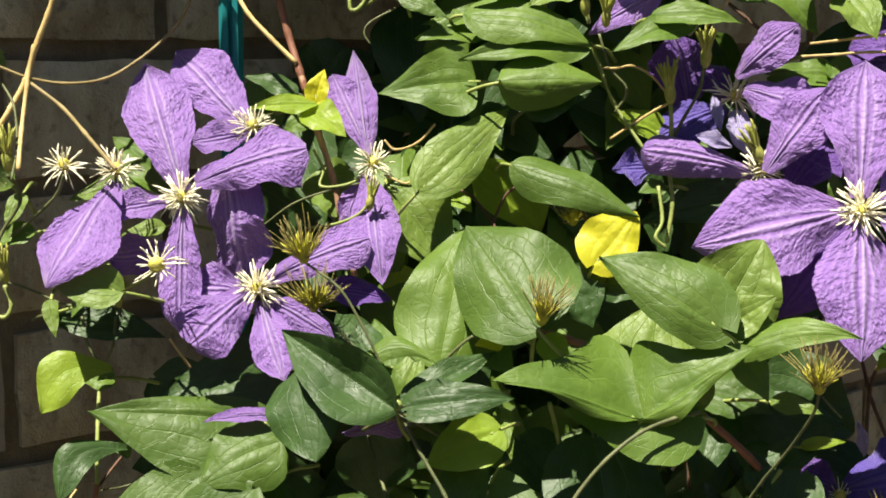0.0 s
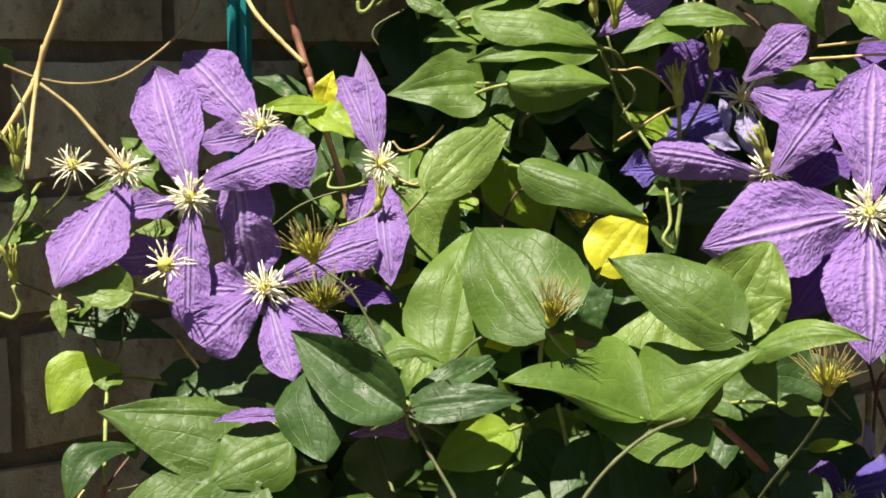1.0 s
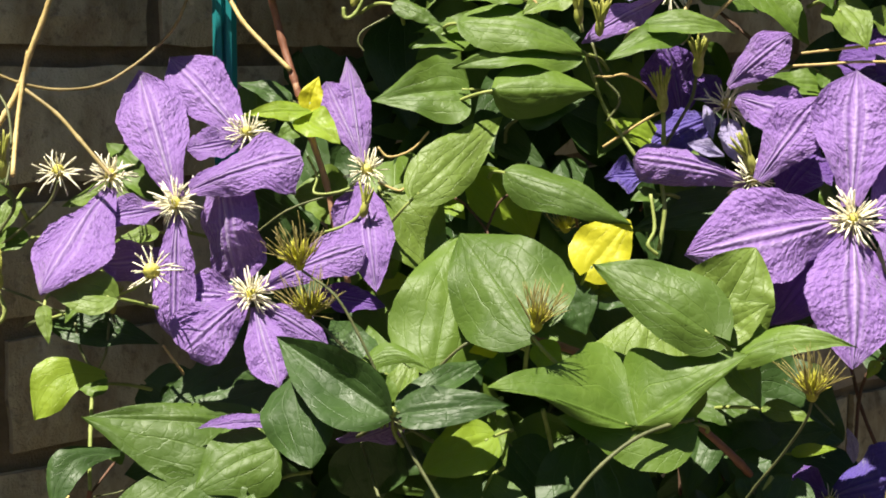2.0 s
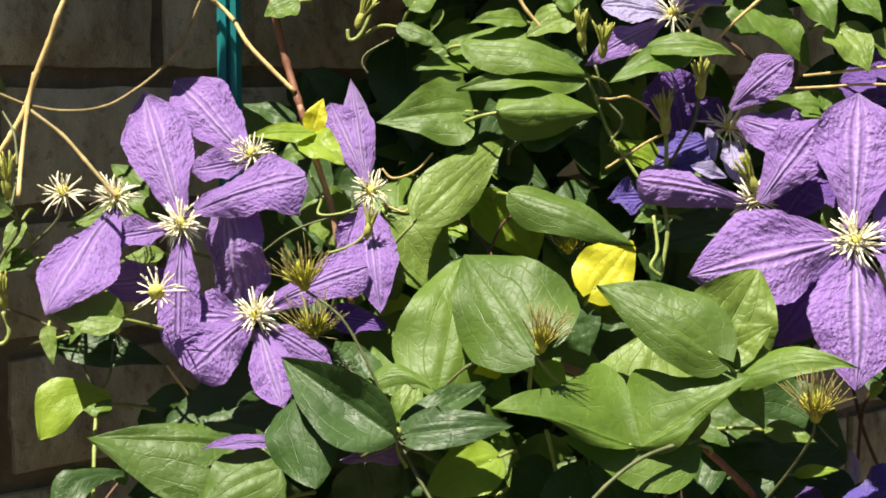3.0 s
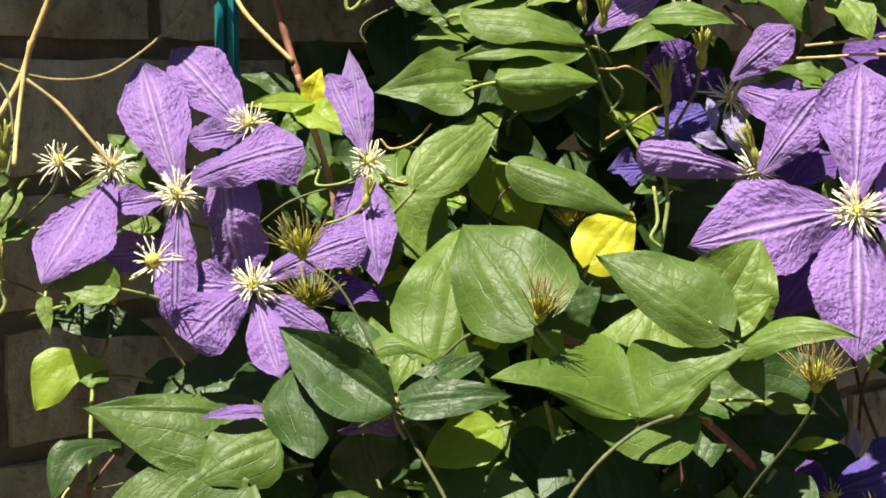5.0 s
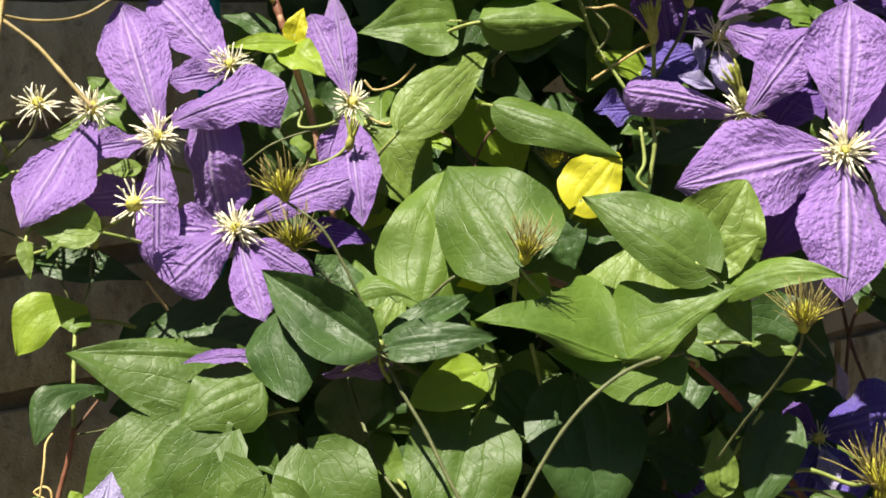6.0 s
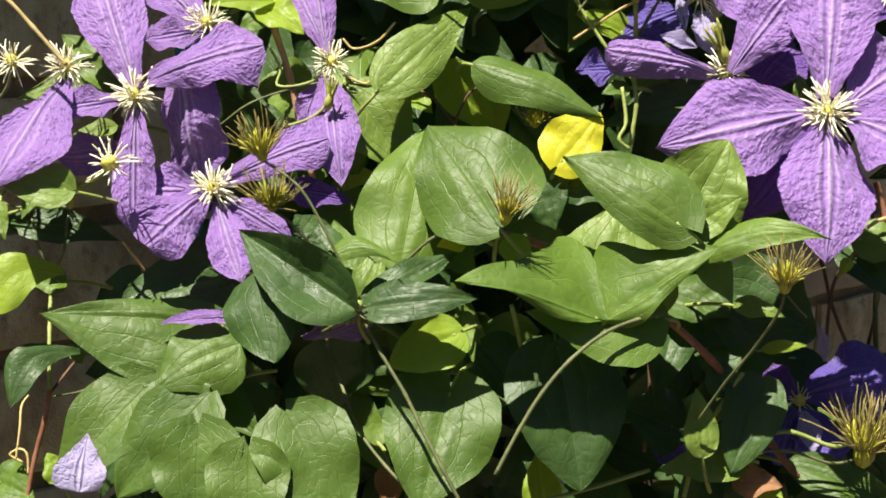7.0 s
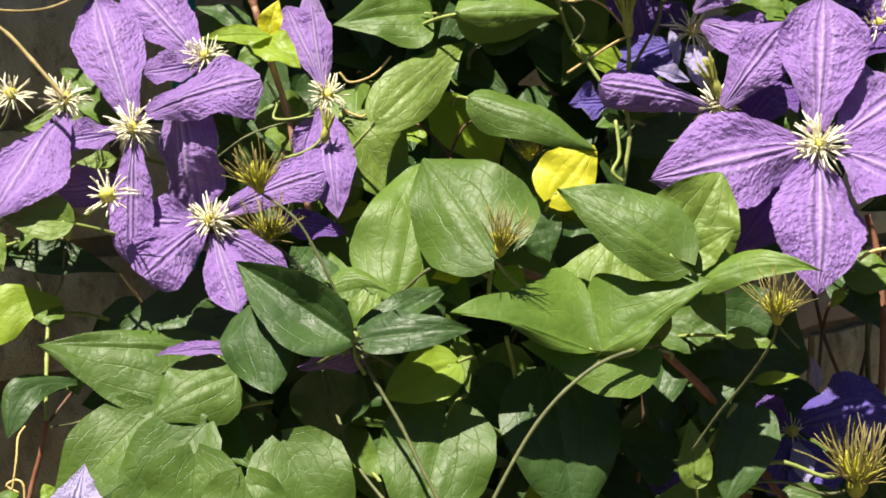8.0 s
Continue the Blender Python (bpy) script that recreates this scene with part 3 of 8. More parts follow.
flower_g = blossom((0.1614, 0.6871, 1.2538), (-0.3, -0.75, 0.6), "violet clematis flower with one rolled petal", amount=28, size=0.9)
petal(flower_g, (0.1601, 0.6870, 1.2519), (0.1040, 0.6840, 1.2657), 0.0288, "violet", shape='spoon', bend=0.05, fold=0.0, curl=-1.35, waves=0.08, roll=14, bow=0.03)
petal(flower_g, (0.1621, 0.6760, 1.2548), (0.1916, 0.6780, 1.2955), 0.0293, "violet", shape='obovate', bend=0.04, fold=-0.12, roll=-16, waves=0.1)
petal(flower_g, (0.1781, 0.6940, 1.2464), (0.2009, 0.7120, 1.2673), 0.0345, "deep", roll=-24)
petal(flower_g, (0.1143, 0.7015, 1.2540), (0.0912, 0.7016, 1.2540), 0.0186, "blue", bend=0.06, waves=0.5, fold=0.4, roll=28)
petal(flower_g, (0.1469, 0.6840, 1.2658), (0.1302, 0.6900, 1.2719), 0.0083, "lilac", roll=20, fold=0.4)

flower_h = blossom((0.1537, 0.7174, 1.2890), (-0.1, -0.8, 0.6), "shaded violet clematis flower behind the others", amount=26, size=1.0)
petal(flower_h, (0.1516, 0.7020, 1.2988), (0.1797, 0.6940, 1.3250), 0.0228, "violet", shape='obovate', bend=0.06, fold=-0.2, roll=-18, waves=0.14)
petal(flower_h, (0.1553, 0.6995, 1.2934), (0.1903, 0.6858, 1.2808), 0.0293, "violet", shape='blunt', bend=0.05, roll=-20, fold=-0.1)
# the two darkened petals carry their shade in the colour
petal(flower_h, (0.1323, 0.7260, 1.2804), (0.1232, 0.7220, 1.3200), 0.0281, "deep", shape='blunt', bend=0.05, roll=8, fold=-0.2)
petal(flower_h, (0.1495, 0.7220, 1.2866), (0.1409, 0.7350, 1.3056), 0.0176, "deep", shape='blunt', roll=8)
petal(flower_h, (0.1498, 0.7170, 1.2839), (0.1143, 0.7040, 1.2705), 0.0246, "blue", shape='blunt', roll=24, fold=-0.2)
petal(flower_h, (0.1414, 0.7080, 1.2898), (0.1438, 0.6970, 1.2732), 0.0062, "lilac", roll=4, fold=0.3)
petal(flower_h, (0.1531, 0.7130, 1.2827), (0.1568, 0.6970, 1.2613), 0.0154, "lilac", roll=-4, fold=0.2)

flower_i = blossom((0.1228, 0.7068, 1.3448), (-0.1, -0.8, 0.6), "violet clematis flower half hidden in leaves", amount=24, size=0.9)
petal(flower_i, (0.1200, 0.7068, 1.3448), (0.0872, 0.7018, 1.3499), 0.0224, "lilac", shape='blunt', roll=29.6)
petal(flower_i, (0.1186, 0.7065, 1.3420), (0.0787, 0.6952, 1.3209), 0.0167, "violet", roll=20, fold=-0.3)
petal(flower_i, (0.1242, 0.7071, 1.3476), (0.1489, 0.7076, 1.3685), 0.0273, "violet", roll=-23.0)

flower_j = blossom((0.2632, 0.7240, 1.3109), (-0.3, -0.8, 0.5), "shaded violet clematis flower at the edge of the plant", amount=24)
# both petals darkened in colour to stand for the shade here
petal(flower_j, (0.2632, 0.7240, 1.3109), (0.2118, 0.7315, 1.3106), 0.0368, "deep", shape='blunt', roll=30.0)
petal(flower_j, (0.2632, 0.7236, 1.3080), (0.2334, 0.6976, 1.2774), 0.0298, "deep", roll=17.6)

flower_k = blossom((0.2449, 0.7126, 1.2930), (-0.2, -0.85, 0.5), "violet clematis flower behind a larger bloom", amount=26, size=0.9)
# upper petal uses the darkened colour in place of shade
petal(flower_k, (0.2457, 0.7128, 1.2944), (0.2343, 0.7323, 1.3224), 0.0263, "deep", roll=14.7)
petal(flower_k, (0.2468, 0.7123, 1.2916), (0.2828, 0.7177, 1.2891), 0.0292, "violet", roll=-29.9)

flower_l = blossom((0.2106, 0.7070, 1.0863), (-0.1, -0.8, 0.6), "violet clematis flower with full shade put into its petal colours", amount=10, size=0.65, high=80)
# blue and darkened petals paint the full shade on this flower
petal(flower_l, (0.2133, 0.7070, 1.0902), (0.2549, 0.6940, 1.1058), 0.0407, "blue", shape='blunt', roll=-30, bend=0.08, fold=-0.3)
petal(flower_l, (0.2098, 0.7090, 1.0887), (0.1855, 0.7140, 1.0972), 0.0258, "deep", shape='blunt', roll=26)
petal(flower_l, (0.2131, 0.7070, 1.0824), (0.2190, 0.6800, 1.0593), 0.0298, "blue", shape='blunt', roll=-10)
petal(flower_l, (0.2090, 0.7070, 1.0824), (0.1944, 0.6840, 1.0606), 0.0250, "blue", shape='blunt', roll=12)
# paler lilac colour stands for sun on this small lower petal
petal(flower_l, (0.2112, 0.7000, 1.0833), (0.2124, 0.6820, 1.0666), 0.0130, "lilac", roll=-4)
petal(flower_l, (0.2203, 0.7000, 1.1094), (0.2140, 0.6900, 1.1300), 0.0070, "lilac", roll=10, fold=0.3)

flower_m = blossom((-0.1221, 0.5680, 1.0661), (0.0, -0.6, 0.8), "faded lilac clematis flower turned upwards", amount=10, size=0.8)
petal(flower_m, (-0.1236, 0.5680, 1.0881), (-0.1228, 0.5840, 1.1085), 0.0227, "lilac", bend=0.05, fold=0.3, waves=0.15, droop=0.0, shape='delta')
petal(flower_m, (-0.1175, 0.5730, 1.0888), (-0.1225, 0.5920, 1.0994), 0.0115, "violet", roll=-30, waves=0.2, fold=0.3)

flower_n = blossom((-0.0353, 0.6529, 1.1347), (0.0, 0.3, -0.9), "violet clematis flower lying flat beneath the leaves", stamens=False)
petal(flower_n, (-0.0593, 0.6248, 1.1477), (-0.0986, 0.6179, 1.1482), 0.0100, "violet", roll=50, fold=0.4, bend=0.04)
petal(flower_n, (-0.0370, 0.6400, 1.1366), (0.0040, 0.6320, 1.1532), 0.0184, "violet", roll=40, bend=0.08)
petal(flower_n, (0.1531, 0.6869, 1.0571), (0.1319, 0.6933, 1.0698), 0.0156, "blue", roll=25.2)

shoot_left = shoot((-0.1768, 0.6691, 1.1967), "thin twining clematis shoot with small leaves before bare brick")

blossom((-0.1688, 0.6630, 1.2577), (0.0, -0.55, 0.85), "spent clematis flower without petals, cream stamens only", group='spent clematis flowers', amount=22, size=0.9)

blossom((-0.1179, 0.6255, 1.2170), (-0.2, -0.9, 0.3), "spent clematis flower with yellow heart and sparse stamens", group='spent clematis flowers', amount=13, size=0.95, core=0.0036, low=40, high=95)
stem(shoot_left, 0.00075, "dull", (-0.1652, 0.6482, 1.2555), (-0.1707, 0.6540, 1.2458), (-0.1844, 0.6632, 1.2342), (-0.2012, 0.6722, 1.2222), (-0.2173, 0.6781, 1.2145))
stem(shoot_left, 0.00083, "green", (-0.1212, 0.6286, 1.2134), (-0.1308, 0.6421, 1.2066), (-0.1447, 0.6628, 1.1992), (-0.1605, 0.6689, 1.1926), (-0.1802, 0.6749, 1.1860))
stem(shoot_left, 0.00069, "dull", (-0.1475, 0.6737, 1.2528), (-0.1500, 0.6856, 1.2330), (-0.1511, 0.6869, 1.2162), (-0.1542, 0.6775, 1.2009), (-0.1597, 0.6759, 1.1900))
stem(shoot_left, 0.00062, "dull", (-0.2063, 0.6767, 1.2023), (-0.1898, 0.6762, 1.1968), (-0.1734, 0.6756, 1.1900), (-0.1506, 0.6725, 1.1906), (-0.1439, 0.6612, 1.1872))
stem(shoot_left, 0.00070, "dull", (-0.1665, 0.6750, 1.1846), (-0.1646, 0.6736, 1.1737), (-0.1602, 0.6725, 1.1650), (-0.1555, 0.6721, 1.1615))
stem(shoot_left, 0.00070, "dull", (-0.1501, 0.6753, 1.1846), (-0.1514, 0.6734, 1.1710), (-0.1555, 0.6721, 1.1615))
leaf(shoot_left, (-0.1457, 0.6470, 1.1641), (-0.1741, 0.6280, 1.1487), 0.0243, "lime", shape='obovate', bend=0.1, fold=0.12, bow=0.27, stalk=False, roll=12)
leaf(shoot_left, (-0.1523, 0.6748, 1.1545), (-0.1678, 0.6705, 1.1543), 0.0157, "mid", label='shaded underside', roll=31.9)
# dark leaf colour replaces the shade on this cupped leaf
leaf(shoot_left, (-0.1394, 0.6460, 1.1263), (-0.1650, 0.6200, 1.1092), 0.0179, "dark", shape='obovate', bend=0.1, fold=0.12, bow=0.27, stalk=False, roll=14)
leaf(shoot_left, (-0.1787, 0.6820, 1.1838), (-0.1265, 0.6757, 1.1757), 0.0216, "dark", bend=0.05, roll=-31.5)
leaf(shoot_left, (-0.1363, 0.6310, 1.2042), (-0.1674, 0.6290, 1.2094), 0.0216, "pale", shape='broad', bend=0.06, roll=22)
leaf(shoot_left, (-0.1574, 0.6742, 1.2042), (-0.1676, 0.6593, 1.1875), 0.0122, "mid", roll=18.6)
leaf(shoot_left, (-0.1811, 0.6722, 1.1928), (-0.1759, 0.6616, 1.1766), 0.0081, "pale", roll=-4.8)
leaf(shoot_left, (-0.1265, 0.7022, 1.2439), (-0.1593, 0.7159, 1.2704), 0.0230, "mid", bend=0.08, roll=23.7)
leaf(shoot_left, (-0.1406, 0.7023, 1.2467), (-0.1759, 0.6914, 1.2402), 0.0170, "pale", roll=31.4)
leaf(shoot_left, (-0.1292, 0.6925, 1.2267), (-0.1515, 0.6857, 1.2205), 0.0108, "pale", roll=30.7)
leaf(shoot_left, (-0.2009, 0.6829, 1.2471), (-0.2181, 0.6858, 1.2551), 0.0145, "pale", roll=28.6)
leaf(shoot_left, (-0.1877, 0.6730, 1.2262), (-0.2089, 0.6704, 1.2211), 0.0129, "mid", roll=31.0)
leaf(shoot_left, (-0.1931, 0.6753, 1.2437), (-0.1986, 0.6645, 1.2273), 0.0103, "pale", roll=13.4)
leaf(shoot_left, (-0.1431, 0.6669, 1.1221), (-0.1498, 0.6657, 1.1196), 0.0117, "mid", roll=29.7)
flower_bud((-0.1452, 0.6617, 1.1912), (0.15, -0.15, 0.98), "green clematis bud on a thin stalk", size=0.9)
flower_bud((-0.1930, 0.6552, 1.2576), (-0.04, -0.09, 0.99), "olive clematis bud on a hooked stalk", size=1.3)
flower_bud((-0.1966, 0.6552, 1.2044), (-0.01, -0.13, 0.99), "olive clematis bud on a hooked stalk", size=1.1)
stem(shoot_left, 0.00109, "green", (-0.1983, 0.6586, 1.2025), (-0.1950, 0.6574, 1.1932), (-0.1982, 0.6565, 1.1874), (-0.2044, 0.6566, 1.1892))
stem(shoot_left, 0.00084, "dull", (-0.1950, 0.6584, 1.2546), (-0.1913, 0.6614, 1.2491), (-0.1911, 0.6639, 1.2408), (-0.2003, 0.6655, 1.2271), (-0.2069, 0.6632, 1.2112))
stem(shoot_left, 0.00101, "green", (-0.1613, 0.6833, 1.1479), (-0.1600, 0.6730, 1.1322), (-0.1583, 0.6630, 1.1182), (-0.1571, 0.6570, 1.1060))
stem(shoot_left, 0.00120, "cane", (-0.1571, 0.6570, 1.1060), (-0.1592, 0.6546, 1.0930), (-0.1639, 0.6513, 1.0747), (-0.1683, 0.6471, 1.0511), (-0.1722, 0.6433, 1.0302))
stem(shoot_left, 0.00066, "bark", (-0.1575, 0.6603, 1.1037), (-0.1508, 0.6729, 1.1127), (-0.1430, 0.6818, 1.1217))
stem(shoot_left, 0.00043, "dull", (-0.1570, 0.6634, 1.1009), (-0.1440, 0.6708, 1.1021), (-0.1331, 0.6721, 1.1102))
stem(shoot_left, 0.00057, "straw", (-0.1729, 0.6512, 1.0733), (-0.1711, 0.6539, 1.0877), (-0.1713, 0.6593, 1.0971), (-0.1691, 0.6637, 1.1013))
stem(shoot_left, 0.00057, "straw", (-0.1670, 0.6499, 1.0668), (-0.1676, 0.6516, 1.0760), (-0.1711, 0.6522, 1.0785), (-0.1756, 0.6518, 1.0759), (-0.1697, 0.6510, 1.0725))
leaf(shoot_left, (-0.1258, 0.6760, 1.1120), (-0.1438, 0.6716, 1.1103), 0.0178, "dark", roll=31.7)
leaf(shoot_left, (-0.1339, 0.6741, 1.1012), (-0.1271, 0.6765, 1.1146), 0.0118, "lime", roll=-14.3)
leaf(shoot_left, (-0.1325, 0.6736, 1.0985), (-0.1395, 0.6679, 1.0946), 0.0090, "lime", roll=26.6)
leaf(shoot_left, (-0.1851, 0.6567, 1.0616), (-0.1638, 0.6459, 1.0572), 0.0256, "mid", roll=-29.4)
leaf(shoot_left, (-0.1547, 0.6631, 1.0594), (-0.1638, 0.6692, 1.0715), 0.0132, "lime", roll=16.5)

shoot_gold = shoot((-0.1994, 0.7119, 1.2982), "straw-coloured dry twining stems before shaded brick")
stem(shoot_gold, 0.00144, "straw", (-0.1653, 0.6892, 1.3683), (-0.1708, 0.6856, 1.3535), (-0.1750, 0.6817, 1.3415), (-0.1790, 0.6800, 1.3295), (-0.1851, 0.6777, 1.3135), (-0.1894, 0.6756, 1.2989), (-0.1952, 0.6700, 1.2858), (-0.2033, 0.6642, 1.2714))
stem(shoot_gold, 0.00110, "straw", (-0.1857, 0.6778, 1.3149), (-0.1884, 0.6738, 1.2963), (-0.1881, 0.6614, 1.2756), (-0.1840, 0.6409, 1.2587))
stem(shoot_gold, 0.00099, "olive", (-0.1870, 0.6753, 1.2968), (-0.1702, 0.6669, 1.2859), (-0.1557, 0.6510, 1.2748), (-0.1425, 0.6387, 1.2635), (-0.1381, 0.6360, 1.2592))
stem(shoot_gold, 0.00079, "olive", (-0.2032, 0.6726, 1.3056), (-0.1883, 0.6757, 1.2995), (-0.1729, 0.6829, 1.2966), (-0.1558, 0.6908, 1.2986), (-0.1424, 0.6995, 1.3067), (-0.1295, 0.7087, 1.3185), (-0.1203, 0.7104, 1.3302), (-0.1148, 0.7124, 1.3440), (-0.1072, 0.7150, 1.3620), (-0.1008, 0.7171, 1.3759))
stem(shoot_gold, 0.00062, "dull", (-0.2004, 0.6750, 1.2963), (-0.1927, 0.6664, 1.2859), (-0.1891, 0.6567, 1.2680), (-0.1894, 0.6474, 1.2530))
leaf(shoot_gold, (-0.2144, 0.6989, 1.3122), (-0.2048, 0.6959, 1.3046), 0.0079, "pale", roll=-24.1)

shoot_upper = shoot((-0.0667, 0.7175, 1.3205), "woody clematis shoot with yellow-green young leaves")
stem(shoot_upper, 0.00197, "cane", (-0.0809, 0.7241, 1.3709), (-0.0758, 0.7207, 1.3457), (-0.0695, 0.7174, 1.3205), (-0.0631, 0.7092, 1.3024), (-0.0596, 0.7064, 1.2922))
stem(shoot_upper, 0.00161, "tan", (-0.0621, 0.7074, 1.2996), (-0.0540, 0.7039, 1.2733), (-0.0463, 0.6974, 1.2514), (-0.0421, 0.6949, 1.2321), (-0.0351, 0.6909, 1.2018))
stem(shoot_upper, 0.00118, "straw", (-0.1267, 0.7376, 1.3693), (-0.1111, 0.7323, 1.3548), (-0.0984, 0.7273, 1.3432), (-0.0893, 0.7184, 1.3303), (-0.0775, 0.7133, 1.3182), (-0.0644, 0.7082, 1.3060))
leaf(shoot_upper, (-0.0532, 0.6983, 1.2858), (-0.0864, 0.6900, 1.2850), 0.0121, "lime", bend=0.05, shape='lance', roll=32.0)
leaf(shoot_upper, (-0.0549, 0.6985, 1.2869), (-0.0500, 0.7015, 1.3033), 0.0120, "yellow", fold=0.3, roll=-9.2)
leaf(shoot_upper, (-0.0579, 0.6979, 1.2833), (-0.0381, 0.6825, 1.2718), 0.0188, "lime", bend=0.06, roll=-26.6)
leaf(shoot_upper, (-0.0661, 0.7207, 1.2909), (-0.0936, 0.7239, 1.3002), 0.0123, "dark", roll=30.2)
leaf(shoot_upper, (-0.0553, 0.7123, 1.2813), (-0.0719, 0.7081, 1.2717), 0.0148, "mid", roll=27.6)
stem(shoot_upper, 0.00068, "green", (-0.0555, 0.6990, 1.2639), (-0.0504, 0.6941, 1.2545), (-0.0511, 0.6894, 1.2466), (-0.0368, 0.6898, 1.2480), (-0.0274, 0.6946, 1.2545))
stem(shoot_upper, 0.00048, "dull", (-0.0800, 0.6898, 1.2271), (-0.0643, 0.6880, 1.2384), (-0.0451, 0.6893, 1.2452), (-0.0285, 0.6901, 1.2488))
stem(shoot_upper, 0.00072, "green", (-0.0584, 0.6828, 1.2266), (-0.0416, 0.6799, 1.2297), (-0.0304, 0.6773, 1.2355), (-0.0256, 0.6785, 1.2436))
flower_bud((-0.0269, 0.6739, 1.2367), (0.24, -0.17, 0.96), "yellow-green curled bud over a petal", size=1.0, amount=6)
leaf(shoot_upper, (-0.0310, 0.7032, 1.2383), (-0.0151, 0.6912, 1.1990), 0.0318, "pale", shape='broad', roll=-11.3)
leaf(shoot_upper, (-0.0179, 0.6970, 1.2445), (0.0106, 0.6864, 1.2082), 0.0409, "pale", shape='broad', bend=0.05, roll=-19.3)
leaf(shoot_upper, (-0.0153, 0.6956, 1.2068), (-0.0204, 0.6875, 1.1968), 0.0240, "lime", roll=14.3)
leaf(shoot_upper, (-0.0383, 0.7073, 1.2421), (-0.0638, 0.7079, 1.2449), 0.0340, "pale", roll=31.8)
stem(shoot_upper, 0.00059, "straw", (-0.0207, 0.7003, 1.2685), (-0.0152, 0.6997, 1.2638), (-0.0039, 0.6968, 1.2676), (0.0045, 0.6945, 1.2766))
stem(shoot_upper, 0.00059, "straw", (-0.0207, 0.6979, 1.2514), (-0.0096, 0.6976, 1.2473), (-0.0054, 0.6984, 1.2528))
stem(shoot_upper, 0.00067, "straw", (-0.1240, 0.6743, 1.1737), (-0.1124, 0.6690, 1.1595))
flower_bud((-0.0342, 0.7206, 1.3387), (0.39, 0.13, 0.91), "drooping yellow-green clematis bud", size=1.1)
stem(shoot_upper, 0.00104, "green", (-0.0272, 0.7217, 1.3457), (-0.0328, 0.7200, 1.3345), (-0.0379, 0.7196, 1.3322), (-0.0390, 0.7203, 1.3373))
stem(shoot_upper, 0.00054, "dull", (-0.0159, 0.7202, 1.3331), (-0.0286, 0.7190, 1.3261), (-0.0314, 0.7181, 1.3205), (-0.0285, 0.7175, 1.3154))

shoot_top = shoot((0.0406, 0.7195, 1.3204), "layered sunlit clematis leaves on a climbing shoot")
leaf(shoot_top, (-0.0026, 0.6720, 1.2461), (0.0412, 0.7002, 1.2854), 0.0287, "pale", bend=0.05, fold=-0.1, roll=-8.8)
leaf(shoot_top, (0.0245, 0.7014, 1.2974), (-0.0238, 0.6950, 1.2923), 0.0380, "mid", shape='delta', bend=0.05, cord=0.0, roll=18)
leaf(shoot_top, (0.0367, 0.6840, 1.2973), (0.0847, 0.6840, 1.2981), 0.0286, "mid", bend=0.08, fold=-0.6, roll=-12, skew=-0.1)
leaf(shoot_top, (0.0489, 0.7000, 1.2836), (0.0803, 0.6940, 1.2929), 0.0201, "dark", roll=-14)
leaf(shoot_top, (-0.0134, 0.7120, 1.3389), (0.0115, 0.7040, 1.3280), 0.0108, "fresh", roll=-26, fold=-0.1)
leaf(shoot_top, (0.0793, 0.6990, 1.3149), (0.0160, 0.6920, 1.3096), 0.0212, "mid", bend=0.06, waves=0.25, roll=28)
leaf(shoot_top, (0.0198, 0.7000, 1.3294), (0.0810, 0.6940, 1.3160), 0.0290, "mid", bend=0.08, fold=-0.15, roll=-30, bow=-0.04)
leaf(shoot_top, (0.0307, 0.7159, 1.3218), (-0.0055, 0.7067, 1.3189), 0.0184, "mid", roll=31.9)
leaf(shoot_top, (0.0348, 0.7200, 1.3278), (-0.0026, 0.7120, 1.3262), 0.0149, "mid", roll=30, waves=0.2)
leaf(shoot_top, (0.0238, 0.7100, 1.2533), (0.0570, 0.7201, 1.2207), 0.0265, "lime", fold=0.3, roll=-23.1)
leaf(shoot_top, (0.0422, 0.6840, 1.2574), (0.1014, 0.6665, 1.2360), 0.0245, "fresh", bend=0.06, fold=-0.4, waves=0.2, roll=-24)
leaf(shoot_top, (0.0512, 0.7238, 1.2435), (0.0574, 0.7283, 1.2168), 0.0163, "lime", roll=-6.9)
leaf(shoot_top, (0.0125, 0.7081, 1.2407), (0.0224, 0.6977, 1.2333), 0.0115, "lime", roll=-24.3)
leaf(shoot_top, (0.0800, 0.6630, 1.2119), (0.1008, 0.6705, 1.2366), 0.0292, "yellow", bend=0.04, fold=0.05, shape='broad', cord=0.12, skew=-0.1, roll=-8, label='bright yellow leaf')
leaf(shoot_top, (0.1174, 0.7069, 1.2709), (0.0913, 0.7070, 1.2815), 0.0179, "lime", roll=29.6)
stem(shoot_top, 0.00091, "green", (0.0807, 0.7087, 1.3161), (0.0855, 0.7071, 1.3037), (0.0919, 0.7050, 1.2872), (0.1040, 0.6990, 1.2681), (0.1133, 0.6936, 1.2546))
stem(shoot_top, 0.00071, "dull", (0.0846, 0.7057, 1.3202), (0.0901, 0.7036, 1.3037), (0.0984, 0.7022, 1.2928), (0.0927, 0.7042, 1.2816))
stem(shoot_top, 0.00059, "straw", (0.0860, 0.7035, 1.3037), (0.0929, 0.6977, 1.3035), (0.1002, 0.7002, 1.3046), (0.1104, 0.7108, 1.3003), (0.1198, 0.7170, 1.2910))
stem(shoot_top, 0.00069, "straw", (0.0909, 0.7061, 1.2687), (0.1016, 0.7037, 1.2761), (0.1121, 0.6997, 1.2832), (0.1183, 0.6930, 1.2870))
stem(shoot_top, 0.00068, "bark", (0.0322, 0.6955, 1.2266), (0.0404, 0.6944, 1.2434), (0.0541, 0.6917, 1.2487), (0.0678, 0.6915, 1.2451), (0.0761, 0.6903, 1.2356), (0.0775, 0.6896, 1.2301))
